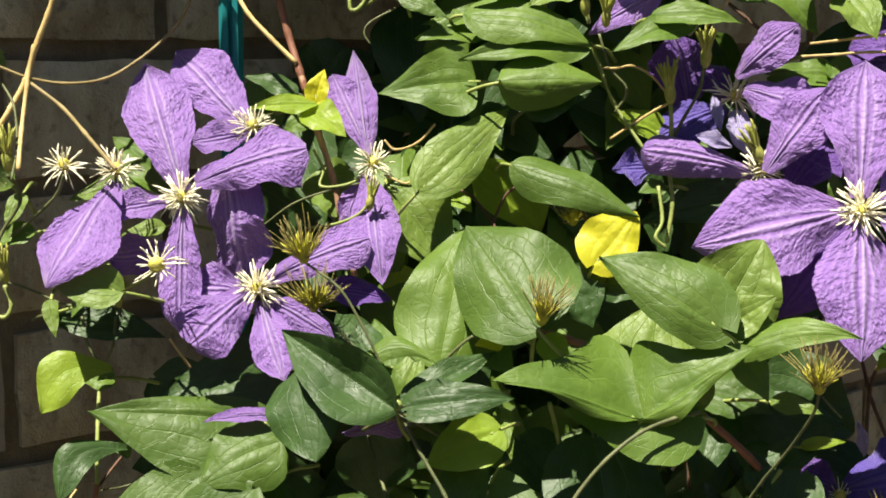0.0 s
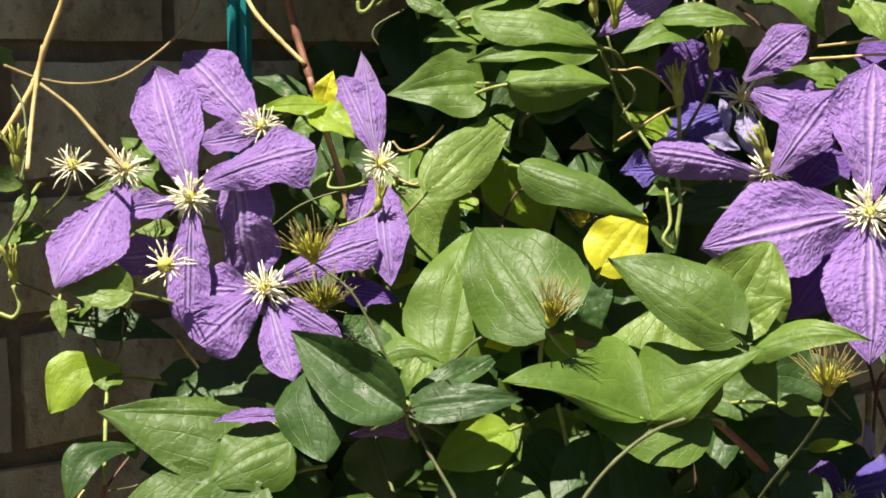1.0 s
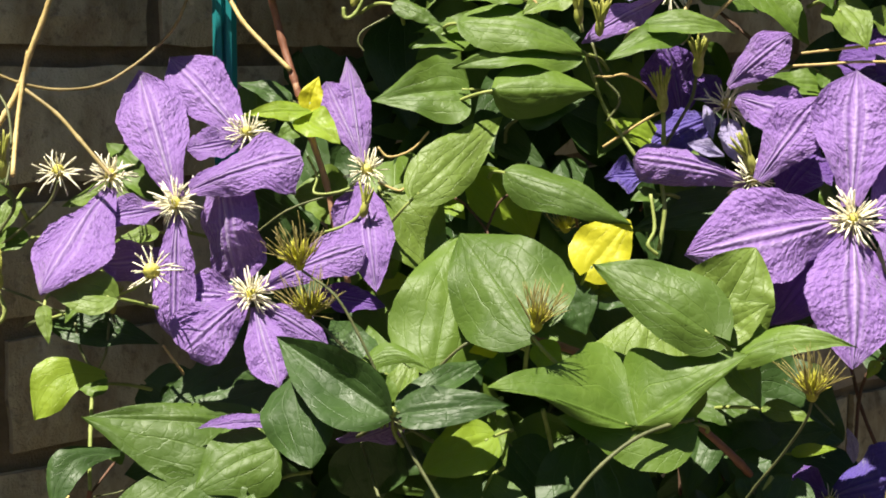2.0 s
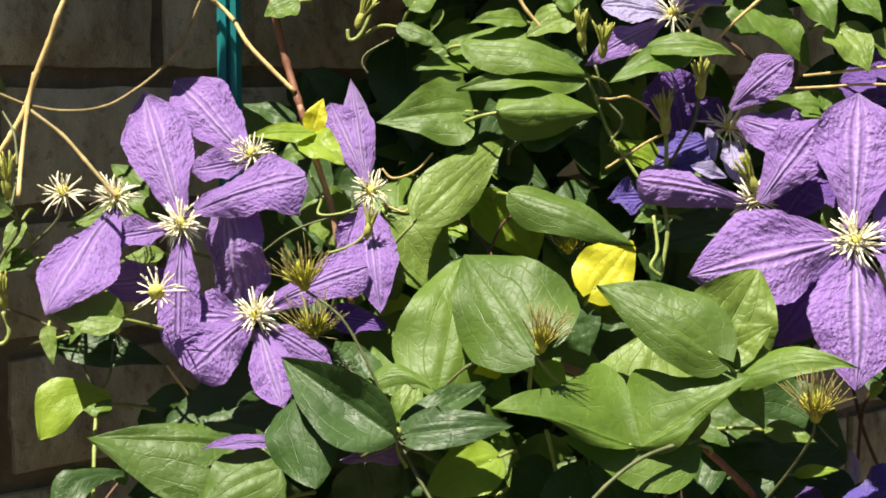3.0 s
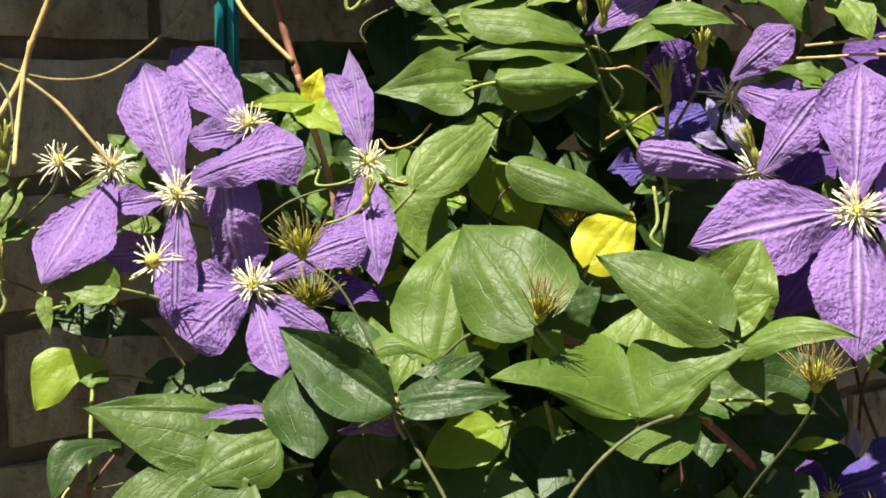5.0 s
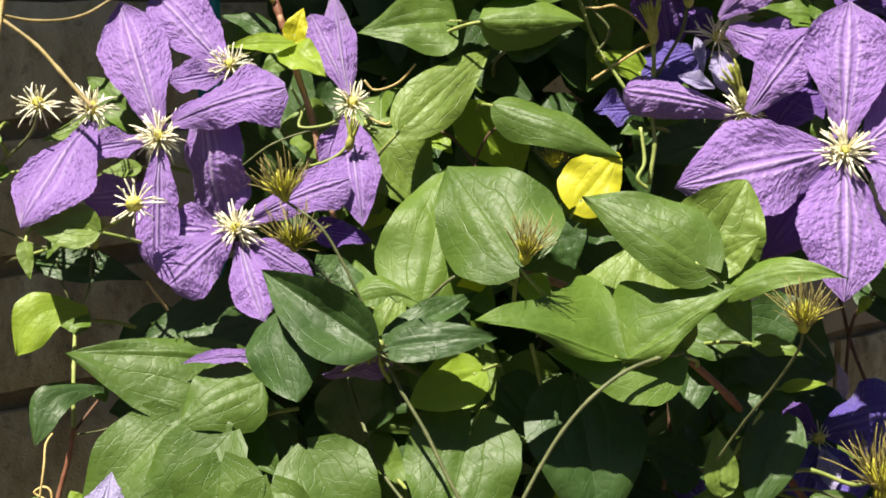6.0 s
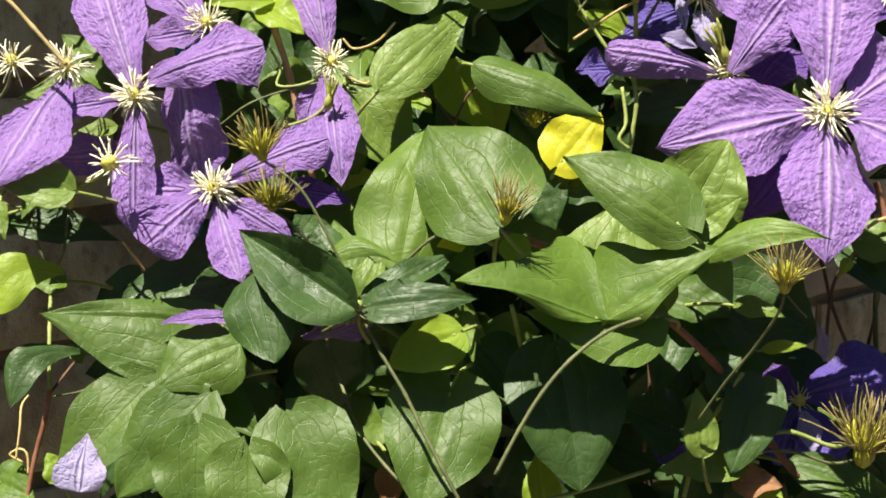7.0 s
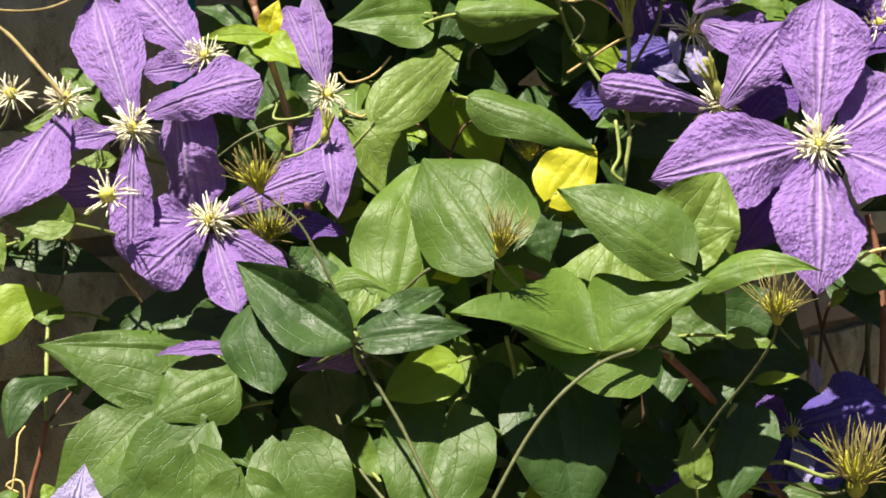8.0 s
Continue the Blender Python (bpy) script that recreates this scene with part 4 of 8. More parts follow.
stem(shoot_top, 0.00068, "straw", (0.0458, 0.6914, 1.2479), (0.0567, 0.6899, 1.2513), (0.0677, 0.6895, 1.2467), (0.0691, 0.6889, 1.2426))
stem(shoot_top, 0.00069, "bark", (0.0098, 0.7014, 1.2455), (0.0210, 0.6974, 1.2417), (0.0321, 0.6923, 1.2297), (0.0348, 0.6877, 1.2220))
leaf(shoot_top, (0.0033, 0.7220, 1.3462), (-0.0084, 0.7160, 1.3388), 0.0063, "mid", roll=24, stalk=False)
leaf(shoot_top, (0.0091, 0.7160, 1.3471), (0.0024, 0.7120, 1.3351), 0.0049, "mid", roll=14, shape='lance', stalk=False)
leaf(shoot_top, (0.0739, 0.7072, 1.3460), (0.0498, 0.6995, 1.3345), 0.0207, "pale", roll=29.0)
leaf(shoot_top, (0.0654, 0.7079, 1.3515), (0.0804, 0.7047, 1.3624), 0.0231, "mid", roll=-25.9)
leaf(shoot_top, (0.0503, 0.7070, 1.3414), (0.0214, 0.7000, 1.3409), 0.0118, "mid", roll=32, bend=0.08)
leaf(shoot_top, (-0.0075, 0.7153, 1.3486), (0.0094, 0.7205, 1.3630), 0.0203, "mid", roll=-24.6)
leaf(shoot_top, (-0.0640, 0.7159, 1.3511), (-0.0806, 0.7133, 1.3439), 0.0181, "mid", roll=29.5)
stem(shoot_top, 0.00114, "green", (0.0789, 0.6975, 1.3250), (0.0760, 0.6992, 1.3401), (0.0746, 0.7012, 1.3566))
stem(shoot_top, 0.00091, "straw", (0.0583, 0.7027, 1.3374), (0.0499, 0.7038, 1.3470), (0.0443, 0.7050, 1.3567))
flower_bud((0.0768, 0.6907, 1.3290), (-0.07, -0.15, 0.99), "green clematis bud between leaves", size=1.1)
flower_bud((0.0861, 0.6863, 1.3235), (0.03, -0.22, 0.98), "green clematis bud between leaves", size=1.1)

shoot_right = shoot((0.1302, 0.6910, 1.3347), "clematis shoot with pointed leaves and buds on long stalks")
leaf(shoot_right, (0.1270, 0.6899, 1.3252), (0.0882, 0.6745, 1.3127), 0.0175, "mid", bend=0.08, roll=30.4)
leaf(shoot_right, (0.1078, 0.6867, 1.3277), (0.1494, 0.6784, 1.3259), 0.0143, "mid", bend=0.1, roll=-32.0)
leaf(shoot_right, (0.1599, 0.7261, 1.3559), (0.1934, 0.7094, 1.3211), 0.0276, "mid", bend=0.06, roll=-23.1)
leaf(shoot_right, (0.2030, 0.7020, 1.3382), (0.2143, 0.6832, 1.3177), 0.0250, "pale", roll=-19.5)
leaf(shoot_right, (0.2033, 0.7082, 1.2979), (0.1668, 0.7061, 1.3014), 0.0173, "mid", bend=0.08, roll=31.8)
leaf(shoot_right, (0.1990, 0.7092, 1.3063), (0.2112, 0.7006, 1.2934), 0.0154, "mid", roll=-23.3)
leaf(shoot_right, (0.1871, 0.7080, 1.3577), (0.1992, 0.6927, 1.3365), 0.0218, "mid", roll=-18.9)
leaf(shoot_right, (0.2080, 0.7078, 1.3578), (0.2229, 0.6946, 1.3422), 0.0198, "mid", roll=-24.4)
leaf(shoot_right, (0.2334, 0.7042, 1.3274), (0.2151, 0.7001, 1.3355), 0.0177, "pale", roll=28.6)
leaf(shoot_right, (0.1382, 0.7067, 1.3449), (0.1649, 0.6993, 1.3352), 0.0180, "mid", roll=-30.2)
stem(shoot_right, 0.00101, "straw", (0.1106, 0.6865, 1.3263), (0.1248, 0.6907, 1.3319), (0.1341, 0.6996, 1.3460), (0.1410, 0.7008, 1.3570))
stem(shoot_right, 0.00090, "straw", (0.1350, 0.6934, 1.3239), (0.1473, 0.6949, 1.3376), (0.1610, 0.6963, 1.3500), (0.1693, 0.6970, 1.3569))
stem(shoot_right, 0.00070, "straw", (0.1855, 0.6957, 1.3152), (0.1980, 0.6958, 1.3166), (0.2118, 0.6959, 1.3183), (0.2422, 0.6962, 1.3218))
stem(shoot_right, 0.00070, "straw", (0.1805, 0.6914, 1.3091), (0.1971, 0.6914, 1.3100), (0.2136, 0.6915, 1.3112), (0.2466, 0.6912, 1.3109))
stem(shoot_right, 0.00095, "bark", (0.1507, 0.7275, 1.3360), (0.1665, 0.7185, 1.3217), (0.1763, 0.7101, 1.3132))
flower_bud((0.1183, 0.6910, 1.2882), (-0.13, -0.31, 0.94), "green clematis bud on a long stalk", size=1.35, amount=12)
flower_bud((0.1349, 0.6937, 1.3052), (-0.01, -0.34, 0.94), "green clematis bud on a long stalk", size=1.3, amount=12)
flower_bud((0.1607, 0.6806, 1.2598), (-0.45, -0.13, 0.88), "olive clematis bud beside a flower", size=1.3, amount=10)
stem(shoot_right, 0.00112, "green", (0.1185, 0.6924, 1.2876), (0.1191, 0.6927, 1.2739), (0.1185, 0.6937, 1.2546), (0.1202, 0.6915, 1.2383), (0.1175, 0.6889, 1.2192))
stem(shoot_right, 0.00087, "dull", (0.1346, 0.6950, 1.3044), (0.1327, 0.6956, 1.2929), (0.1253, 0.6950, 1.2793), (0.1188, 0.6954, 1.2669))
stem(shoot_right, 0.00090, "green", (0.1128, 0.6889, 1.2468), (0.1143, 0.6831, 1.2309), (0.1106, 0.6783, 1.2233), (0.1155, 0.6778, 1.2184))
stem(shoot_right, 0.00073, "dull", (0.1805, 0.7165, 1.2783), (0.1933, 0.7140, 1.2587), (0.2018, 0.7127, 1.2475))
leaf(shoot_right, (0.1622, 0.7109, 1.2405), (0.1054, 0.7049, 1.2284), 0.0276, "dark", roll=31.2)
leaf(shoot_right, (0.1160, 0.6926, 1.2465), (0.1031, 0.6876, 1.2442), 0.0102, "mid", roll=31.2)
leaf(shoot_right, (0.1955, 0.6751, 1.2414), (0.1950, 0.6806, 1.2544), 0.0085, "mid", roll=3.2)

shoot_center = shoot((0.0504, 0.6282, 1.1861), "front clematis shoot with broad sunlit leaves on a red-brown cane")
leaf(shoot_center, (0.0508, 0.6085, 1.1919), (0.0190, 0.6515, 1.2334), 0.0556, "fresh", shape='broad', bend=0.07, fold=-0.12, skew=0.12, roll=4.5)
leaf(shoot_center, (0.0079, 0.6290, 1.1715), (0.0200, 0.6678, 1.2304), 0.0486, "mid", shape='broad', bend=0.06, fold=-0.12, roll=0.0)
leaf(shoot_center, (0.1298, 0.6072, 1.1929), (0.0791, 0.6272, 1.2222), 0.0357, "fresh", bend=0.08, fold=-0.12, cord=0.22, skew=0.2, roll=15)
leaf(shoot_center, (0.1309, 0.6234, 1.1898), (0.1529, 0.6313, 1.2284), 0.0437, "pale", shape='broad', bend=0.06, roll=-4.5)
leaf(shoot_center, (0.1015, 0.6320, 1.1488), (0.1095, 0.6550, 1.1957), 0.0594, "pale", shape='broad', bend=0.05, fold=0.1, roll=-5)
leaf(shoot_center, (0.1351, 0.6200, 1.1905), (0.1559, 0.6160, 1.2054), 0.0194, "pale", bend=0.04, roll=-22)
leaf(shoot_center, (0.0959, 0.6062, 1.1523), (0.0324, 0.5920, 1.1740), 0.0424, "mid", bend=0.05, fold=-0.05, shape='hastate', bow=0.02, skew=0.72, cord=0.03, roll=34)
leaf(shoot_center, (0.0974, 0.6061, 1.1523), (0.1448, 0.6040, 1.1856), 0.0413, "mid", bend=0.04, fold=-0.06, shape='hastate', skew=-0.55, cord=0.05, roll=-27)
leaf(shoot_center, (0.1236, 0.6130, 1.1517), (0.0631, 0.6100, 1.1558), 0.0354, "mid", bend=0.03, skew=-0.35, roll=16)
leaf(shoot_center, (0.1361, 0.6140, 1.1770), (0.1881, 0.5907, 1.1919), 0.0170, "mid", bend=0.05, fold=-0.2, bow=-0.13, shape='lance', roll=-34.5)
leaf(shoot_center, (0.1414, 0.6326, 1.1789), (0.1543, 0.6158, 1.1583), 0.0182, "pale", roll=-17.5)
leaf(shoot_center, (0.1329, 0.6490, 1.1662), (0.1511, 0.6590, 1.1884), 0.0207, "mid", roll=-18.7)
leaf(shoot_center, (0.0667, 0.6681, 1.2083), (0.0796, 0.6576, 1.1831), 0.0307, "dark", roll=-14.3)
leaf(shoot_center, (0.0835, 0.6752, 1.2045), (0.1026, 0.6641, 1.1955), 0.0256, "dark", roll=-28.2)
leaf(shoot_center, (0.0238, 0.6487, 1.1793), (0.0419, 0.6356, 1.1662), 0.0213, "mid", roll=-24.3)
leaf(shoot_center, (0.0365, 0.6276, 1.1835), (0.0238, 0.6263, 1.1812), 0.0111, "yellow", roll=31.4)
leaf(shoot_center, (0.0546, 0.6351, 1.1821), (0.0672, 0.6300, 1.1701), 0.0155, "lime", roll=-22.6)
stem(shoot_center, 0.00180, "cane", (0.0546, 0.6540, 1.1818), (0.0673, 0.6470, 1.1794), (0.0854, 0.6450, 1.1729), (0.1075, 0.6420, 1.1604), (0.1264, 0.6360, 1.1480), (0.1505, 0.6420, 1.1257), (0.1680, 0.6640, 1.1032), (0.1860, 0.6640, 1.0783), (0.1989, 0.6600, 1.0620))
stem(shoot_center, 0.00101, "green", (0.0504, 0.6106, 1.1908), (0.0494, 0.6200, 1.1800), (0.0495, 0.6327, 1.1656))
stem(shoot_center, 0.00072, "dull", (0.0481, 0.6142, 1.1913), (0.0338, 0.6211, 1.1900), (0.0212, 0.6202, 1.1850), (0.0098, 0.6257, 1.1735))
stem(shoot_center, 0.00104, "green", (0.1336, 0.6301, 1.1885), (0.1332, 0.6323, 1.1777), (0.1312, 0.6343, 1.1655))
stem(shoot_center, 0.00090, "dull", (0.1225, 0.6060, 1.1554), (0.1108, 0.6020, 1.1538), (0.0954, 0.5960, 1.1490), (0.0804, 0.5900, 1.1388), (0.0683, 0.5860, 1.1255), (0.0586, 0.5820, 1.1106), (0.0485, 0.5770, 1.0924))
seed_head((0.0525, 0.6046, 1.1952), (0.15, -0.14, 0.98), "olive clematis seed head over a broad leaf", high=38, amount=46)
seed_head((0.1658, 0.5737, 1.1724), (-0.06, -0.19, 0.98), "olive clematis seed head on a long bent stalk", high=48, amount=54, size=1.02)
seed_head((-0.0497, 0.6020, 1.2225), (-0.12, -0.23, 0.97), "feathery olive clematis seed head beside a violet petal", high=58, amount=46)
seed_head((-0.0473, 0.6171, 1.1986), (0.02, -0.15, 0.99), "feathery olive clematis seed head with spreading styles", high=68, amount=46)
seed_head((0.0733, 0.7073, 1.2266), (-0.16, -0.48, 0.86), "small shaded clematis seed head deep in the leaves", amount=18, size=0.7)
stem(shoot_center, 0.00061, "dull", (0.1663, 0.5758, 1.1715), (0.1652, 0.5796, 1.1623), (0.1598, 0.5952, 1.1434), (0.1506, 0.6071, 1.1247), (0.1408, 0.6186, 1.1028))
stem(shoot_center, 0.00045, "dull", (0.1678, 0.5770, 1.1697), (0.1725, 0.5764, 1.1644), (0.1760, 0.5760, 1.1609))

shoot_whorl = shoot((-0.0101, 0.6048, 1.1573), "leafy clematis shoot with a whorl of deep green leaves")
leaf(shoot_whorl, (-0.0105, 0.5885, 1.1609), (-0.0625, 0.6135, 1.1906), 0.0310, "dark", bend=0.05, fold=0.8, waves=0.05, skew=-0.1, roll=3)
leaf(shoot_whorl, (-0.0534, 0.6065, 1.1714), (-0.0439, 0.5790, 1.1411), 0.0359, "dark", roll=6, bend=0.06, fold=-0.1, shape='broad', stalk=False)
leaf(shoot_whorl, (-0.0074, 0.5943, 1.1599), (0.0410, 0.5902, 1.1661), 0.0202, "dark", bend=0.06, fold=0.2, roll=-29.9)
leaf(shoot_whorl, (-0.0069, 0.6001, 1.1595), (0.0333, 0.6198, 1.1805), 0.0171, "dark", bend=0.06, roll=-27.3)
leaf(shoot_whorl, (-0.0283, 0.5960, 1.1753), (0.0083, 0.5906, 1.1791), 0.0114, "mid", bend=0.06, fold=-0.3, bow=-0.28, shape='lance', roll=-29.9)
leaf(shoot_whorl, (-0.0210, 0.6107, 1.1754), (-0.0394, 0.6346, 1.1950), 0.0208, "dark", fold=0.35, roll=18.3)
leaf(shoot_whorl, (-0.0143, 0.6235, 1.1609), (-0.0229, 0.6478, 1.1900), 0.0203, "mid", roll=6.7)
leaf(shoot_whorl, (-0.0103, 0.6193, 1.1562), (0.0001, 0.6344, 1.1810), 0.0160, "pale", roll=-11.8)
leaf(shoot_whorl, (-0.0112, 0.6126, 1.1610), (-0.0263, 0.6151, 1.1757), 0.0151, "mid", roll=22.6)
leaf(shoot_whorl, (-0.0262, 0.6140, 1.1734), (-0.0359, 0.6098, 1.1730), 0.0082, "mid", roll=31.8)
part("leaf_node", ball_bm((-0.0091, 0.5895, 1.1621), (0.0, -0.3, 1.0), 0.0021, 1.2, 3.0), STEM["green"], shoot_whorl, "pale yellow-green stem joint")
stem(shoot_whorl, 0.00062, "dull", (-0.0094, 0.5907, 1.1608), (-0.0150, 0.5940, 1.1753), (-0.0247, 0.5966, 1.1957), (-0.0345, 0.5986, 1.2113), (-0.0495, 0.6041, 1.2215))
stem(shoot_whorl, 0.00063, "dull", (-0.0133, 0.6055, 1.1627), (-0.0260, 0.6111, 1.1791), (-0.0388, 0.6163, 1.1919), (-0.0468, 0.6170, 1.1981))
stem(shoot_whorl, 0.00069, "dull", (-0.0115, 0.5905, 1.1596), (-0.0093, 0.5892, 1.1607), (-0.0063, 0.5916, 1.1614))
stem(shoot_whorl, 0.00090, "green", (-0.0054, 0.5935, 1.1544), (0.0007, 0.5938, 1.1551), (0.0055, 0.5958, 1.1588))
stem(shoot_whorl, 0.00085, "dull", (-0.0084, 0.6000, 1.1560), (0.0005, 0.5920, 1.1406), (0.0105, 0.5840, 1.1255), (0.0184, 0.5770, 1.1109), (0.0263, 0.5720, 1.0968), (0.0357, 0.5680, 1.0795))
stem(shoot_whorl, 0.00075, "dull", (-0.0263, 0.6450, 1.1353), (-0.0186, 0.6250, 1.1188), (-0.0101, 0.6030, 1.1046), (0.0026, 0.5880, 1.0920), (0.0193, 0.5780, 1.0783))

shoot_low = shoot((-0.0680, 0.6481, 1.1061), "low clematis shoot with large overlapping leaves")
leaf(shoot_low, (-0.0696, 0.6380, 1.1412), (-0.1498, 0.6182, 1.1534), 0.0457, "fresh", bend=0.04, fold=0.03, waves=0.08, skew=-0.5, roll=30)
leaf(shoot_low, (-0.0632, 0.6180, 1.1383), (-0.0977, 0.6026, 1.1220), 0.0379, "fresh", bend=0.07, fold=-0.15, cord=0.02, bow=0.06, roll=23)
leaf(shoot_low, (-0.0684, 0.6630, 1.1602), (-0.1264, 0.6500, 1.1481), 0.0388, "dark", roll=31.3)
leaf(shoot_low, (-0.0726, 0.6520, 1.1100), (-0.0881, 0.6464, 1.0979), 0.0246, "fresh", roll=24.6)
leaf(shoot_low, (-0.0993, 0.6137, 1.1243), (-0.1399, 0.5911, 1.0824), 0.0368, "fresh", bend=0.05, shape='broad', stalk=False, roll=21.9)
leaf(shoot_low, (-0.0742, 0.6051, 1.1199), (-0.1122, 0.5847, 1.0797), 0.0388, "fresh", bend=0.07, shape='broad', stalk=False, roll=21.4)
leaf(shoot_low, (-0.0762, 0.5818, 1.1131), (-0.0759, 0.5672, 1.0739), 0.0390, "fresh", bend=0.06, shape='broad', cord=0.12, stalk=False, roll=0.7)
leaf(shoot_low, (-0.0544, 0.5756, 1.1053), (-0.0536, 0.5594, 1.0696), 0.0358, "fresh", shape='broad', cord=0.12, stalk=False, roll=0.4)
leaf(shoot_low, (-0.0401, 0.5878, 1.1168), (-0.0143, 0.5674, 1.0738), 0.0444, "fresh", bend=0.06, shape='broad', cord=0.1, stalk=False, roll=-14.8)
leaf(shoot_low, (-0.0791, 0.6321, 1.1181), (-0.0524, 0.6088, 1.0970), 0.0200, "fresh", roll=-10.0)
leaf(shoot_low, (-0.0606, 0.6740, 1.0872), (-0.0833, 0.6827, 1.1045), 0.0252, "dark", roll=24.1)
leaf(shoot_low, (-0.0655, 0.5865, 1.0917), (-0.0664, 0.5538, 1.0622), 0.0263, "fresh", roll=3.7)
leaf(shoot_low, (0.0304, 0.6060, 1.1217), (0.0169, 0.5740, 1.0797), 0.0516, "fresh", shape='broad', bend=0.05, fold=0.12, cord=0.2, roll=6)
leaf(shoot_low, (0.0792, 0.6400, 1.1344), (0.0886, 0.6070, 1.0751), 0.0559, "dark", shape='broad', bend=0.05, fold=0.1, roll=-5)
leaf(shoot_low, (0.0343, 0.6082, 1.1464), (0.0035, 0.5947, 1.1347), 0.0269, "lime", bend=0.04, shape='broad', roll=22.6)
leaf(shoot_low, (0.0357, 0.6324, 1.1499), (0.0402, 0.6115, 1.1323), 0.0094, "pale", fold=0.3, roll=-7.1)
leaf(shoot_low, (0.0455, 0.6647, 1.1265), (0.0688, 0.6478, 1.1010), 0.0317, "dark", roll=-20.3)
leaf(shoot_low, (0.0745, 0.6358, 1.0527), (0.0722, 0.6522, 1.0774), 0.0188, "lime", roll=3.5)
leaf(shoot_low, (0.0027, 0.6546, 1.0681), (0.0030, 0.6424, 1.0516), 0.0149, "dry", label='curled tan withered leaf', roll=0.0)
leaf(shoot_low, (-0.0295, 0.6840, 1.1242), (-0.0224, 0.7003, 1.0836), 0.0368, "dark", roll=-7.5)
leaf(shoot_low, (-0.0119, 0.6908, 1.1226), (-0.0359, 0.7118, 1.0906), 0.0368, "dark", roll=21.3)
leaf(shoot_low, (0.1536, 0.6801, 1.1200), (0.2025, 0.6741, 1.1343), 0.0506, "dark", roll=-31.1)
leaf(shoot_low, (0.1656, 0.6900, 1.1488), (0.2112, 0.6840, 1.1257), 0.0530, "dark", roll=-16, bend=0.05, shape='broad')
leaf(shoot_low, (0.1592, 0.6445, 1.1076), (0.1542, 0.6533, 1.1253), 0.0174, "dark", roll=9.5)
leaf(shoot_low, (0.1446, 0.6220, 1.0855), (0.1429, 0.6320, 1.1145), 0.0164, "pale", roll=3)
leaf(shoot_low, (0.1535, 0.6537, 1.0771), (0.1879, 0.6592, 1.1061), 0.0315, "dark", roll=-24.3)
leaf(shoot_low, (0.1672, 0.6388, 1.0771), (0.1264, 0.6311, 1.0764), 0.0200, "pale", roll=31.9)
leaf(shoot_low, (0.1956, 0.6658, 1.0668), (0.2515, 0.6447, 1.0508), 0.0204, "fresh", roll=-30.0)
leaf(shoot_low, (0.1788, 0.6562, 1.1130), (0.1593, 0.6265, 1.0767), 0.0297, "dark", shape='broad', bend=0.05, roll=10.0)
leaf(shoot_low, (0.1648, 0.6442, 1.0664), (0.1854, 0.6358, 1.0666), 0.0173, "dry", waves=0.4, label='torn tan withered leaf', roll=-31.8)
leaf(shoot_low, (0.1718, 0.6512, 1.0653), (0.1880, 0.6388, 1.0572), 0.0156, "lime", roll=-26.9)
leaf(shoot_low, (0.1805, 0.6656, 1.1238), (0.2013, 0.6629, 1.1273), 0.0071, "lime", roll=-31.8)
leaf(shoot_low, (0.1445, 0.6948, 1.1392), (0.1304, 0.6687, 1.1004), 0.0285, "dark", roll=7.8)
leaf(shoot_low, (0.1447, 0.6836, 1.0787), (0.1161, 0.6819, 1.0908), 0.0358, "dark", roll=29.7)
leaf(shoot_low, (0.1376, 0.6889, 1.1462), (0.1687, 0.6765, 1.1378), 0.0267, "fresh", roll=-30.4)
leaf(shoot_low, (0.1646, 0.6592, 1.1473), (0.1863, 0.6494, 1.1442), 0.0115, "pale", roll=-31.2)
leaf(shoot_low, (0.1489, 0.6454, 1.0715), (0.1720, 0.6416, 1.0729), 0.0116, "lime", roll=-32.0)
stem(shoot_low, 0.00097, "green", (0.1238, 0.6388, 1.0732), (0.0993, 0.6309, 1.0683), (0.0702, 0.6231, 1.0630), (0.0518, 0.6155, 1.0605))
stem(shoot_low, 0.00109, "green", (0.2192, 0.6464, 1.0837), (0.2099, 0.6464, 1.0824), (0.1913, 0.6479, 1.0888), (0.1767, 0.6478, 1.0868))
stem(shoot_low, 0.00076, "dull", (0.2232, 0.6451, 1.0767), (0.2100, 0.6449, 1.0745), (0.1887, 0.6463, 1.0801), (0.1606, 0.6393, 1.0797), (0.1370, 0.6387, 1.0738))
stem(shoot_low, 0.00109, "green", (0.1410, 0.6431, 1.0584), (0.1475, 0.6473, 1.0819), (0.1573, 0.6471, 1.1013), (0.1670, 0.6463, 1.1179))
stem(shoot_low, 0.00092, "bark", (0.1291, 0.6936, 1.1309), (0.1307, 0.6869, 1.0951), (0.1280, 0.6819, 1.0676))
stem(shoot_low, 0.00105, "green", (0.0583, 0.6396, 1.1514), (0.0611, 0.6412, 1.1405), (0.0640, 0.6424, 1.1269))
stem(shoot_low, 0.00067, "green", (0.0146, 0.6703, 1.1138), (0.0155, 0.6683, 1.1032))
seed_head((0.2220, 0.6347, 1.0802), (0.06, -0.04, 1.00), "bushy olive clematis seed head on a curved stalk", high=50, amount=90, size=1.55, core=0.005)

shoot_far = shoot((0.2437, 0.7321, 1.1419), "dark clematis stems climbing before pale brick")
stem(shoot_far, 0.00097, "bark", (0.2139, 0.7394, 1.1826), (0.2259, 0.7344, 1.1534), (0.2319, 0.7304, 1.1301), (0.2439, 0.7254, 1.1009))
stem(shoot_far, 0.00096, "bark", (0.2264, 0.7197, 1.1084), (0.2284, 0.7239, 1.1345), (0.2306, 0.7191, 1.1505), (0.2422, 0.7207, 1.1621), (0.2567, 0.7223, 1.1737))
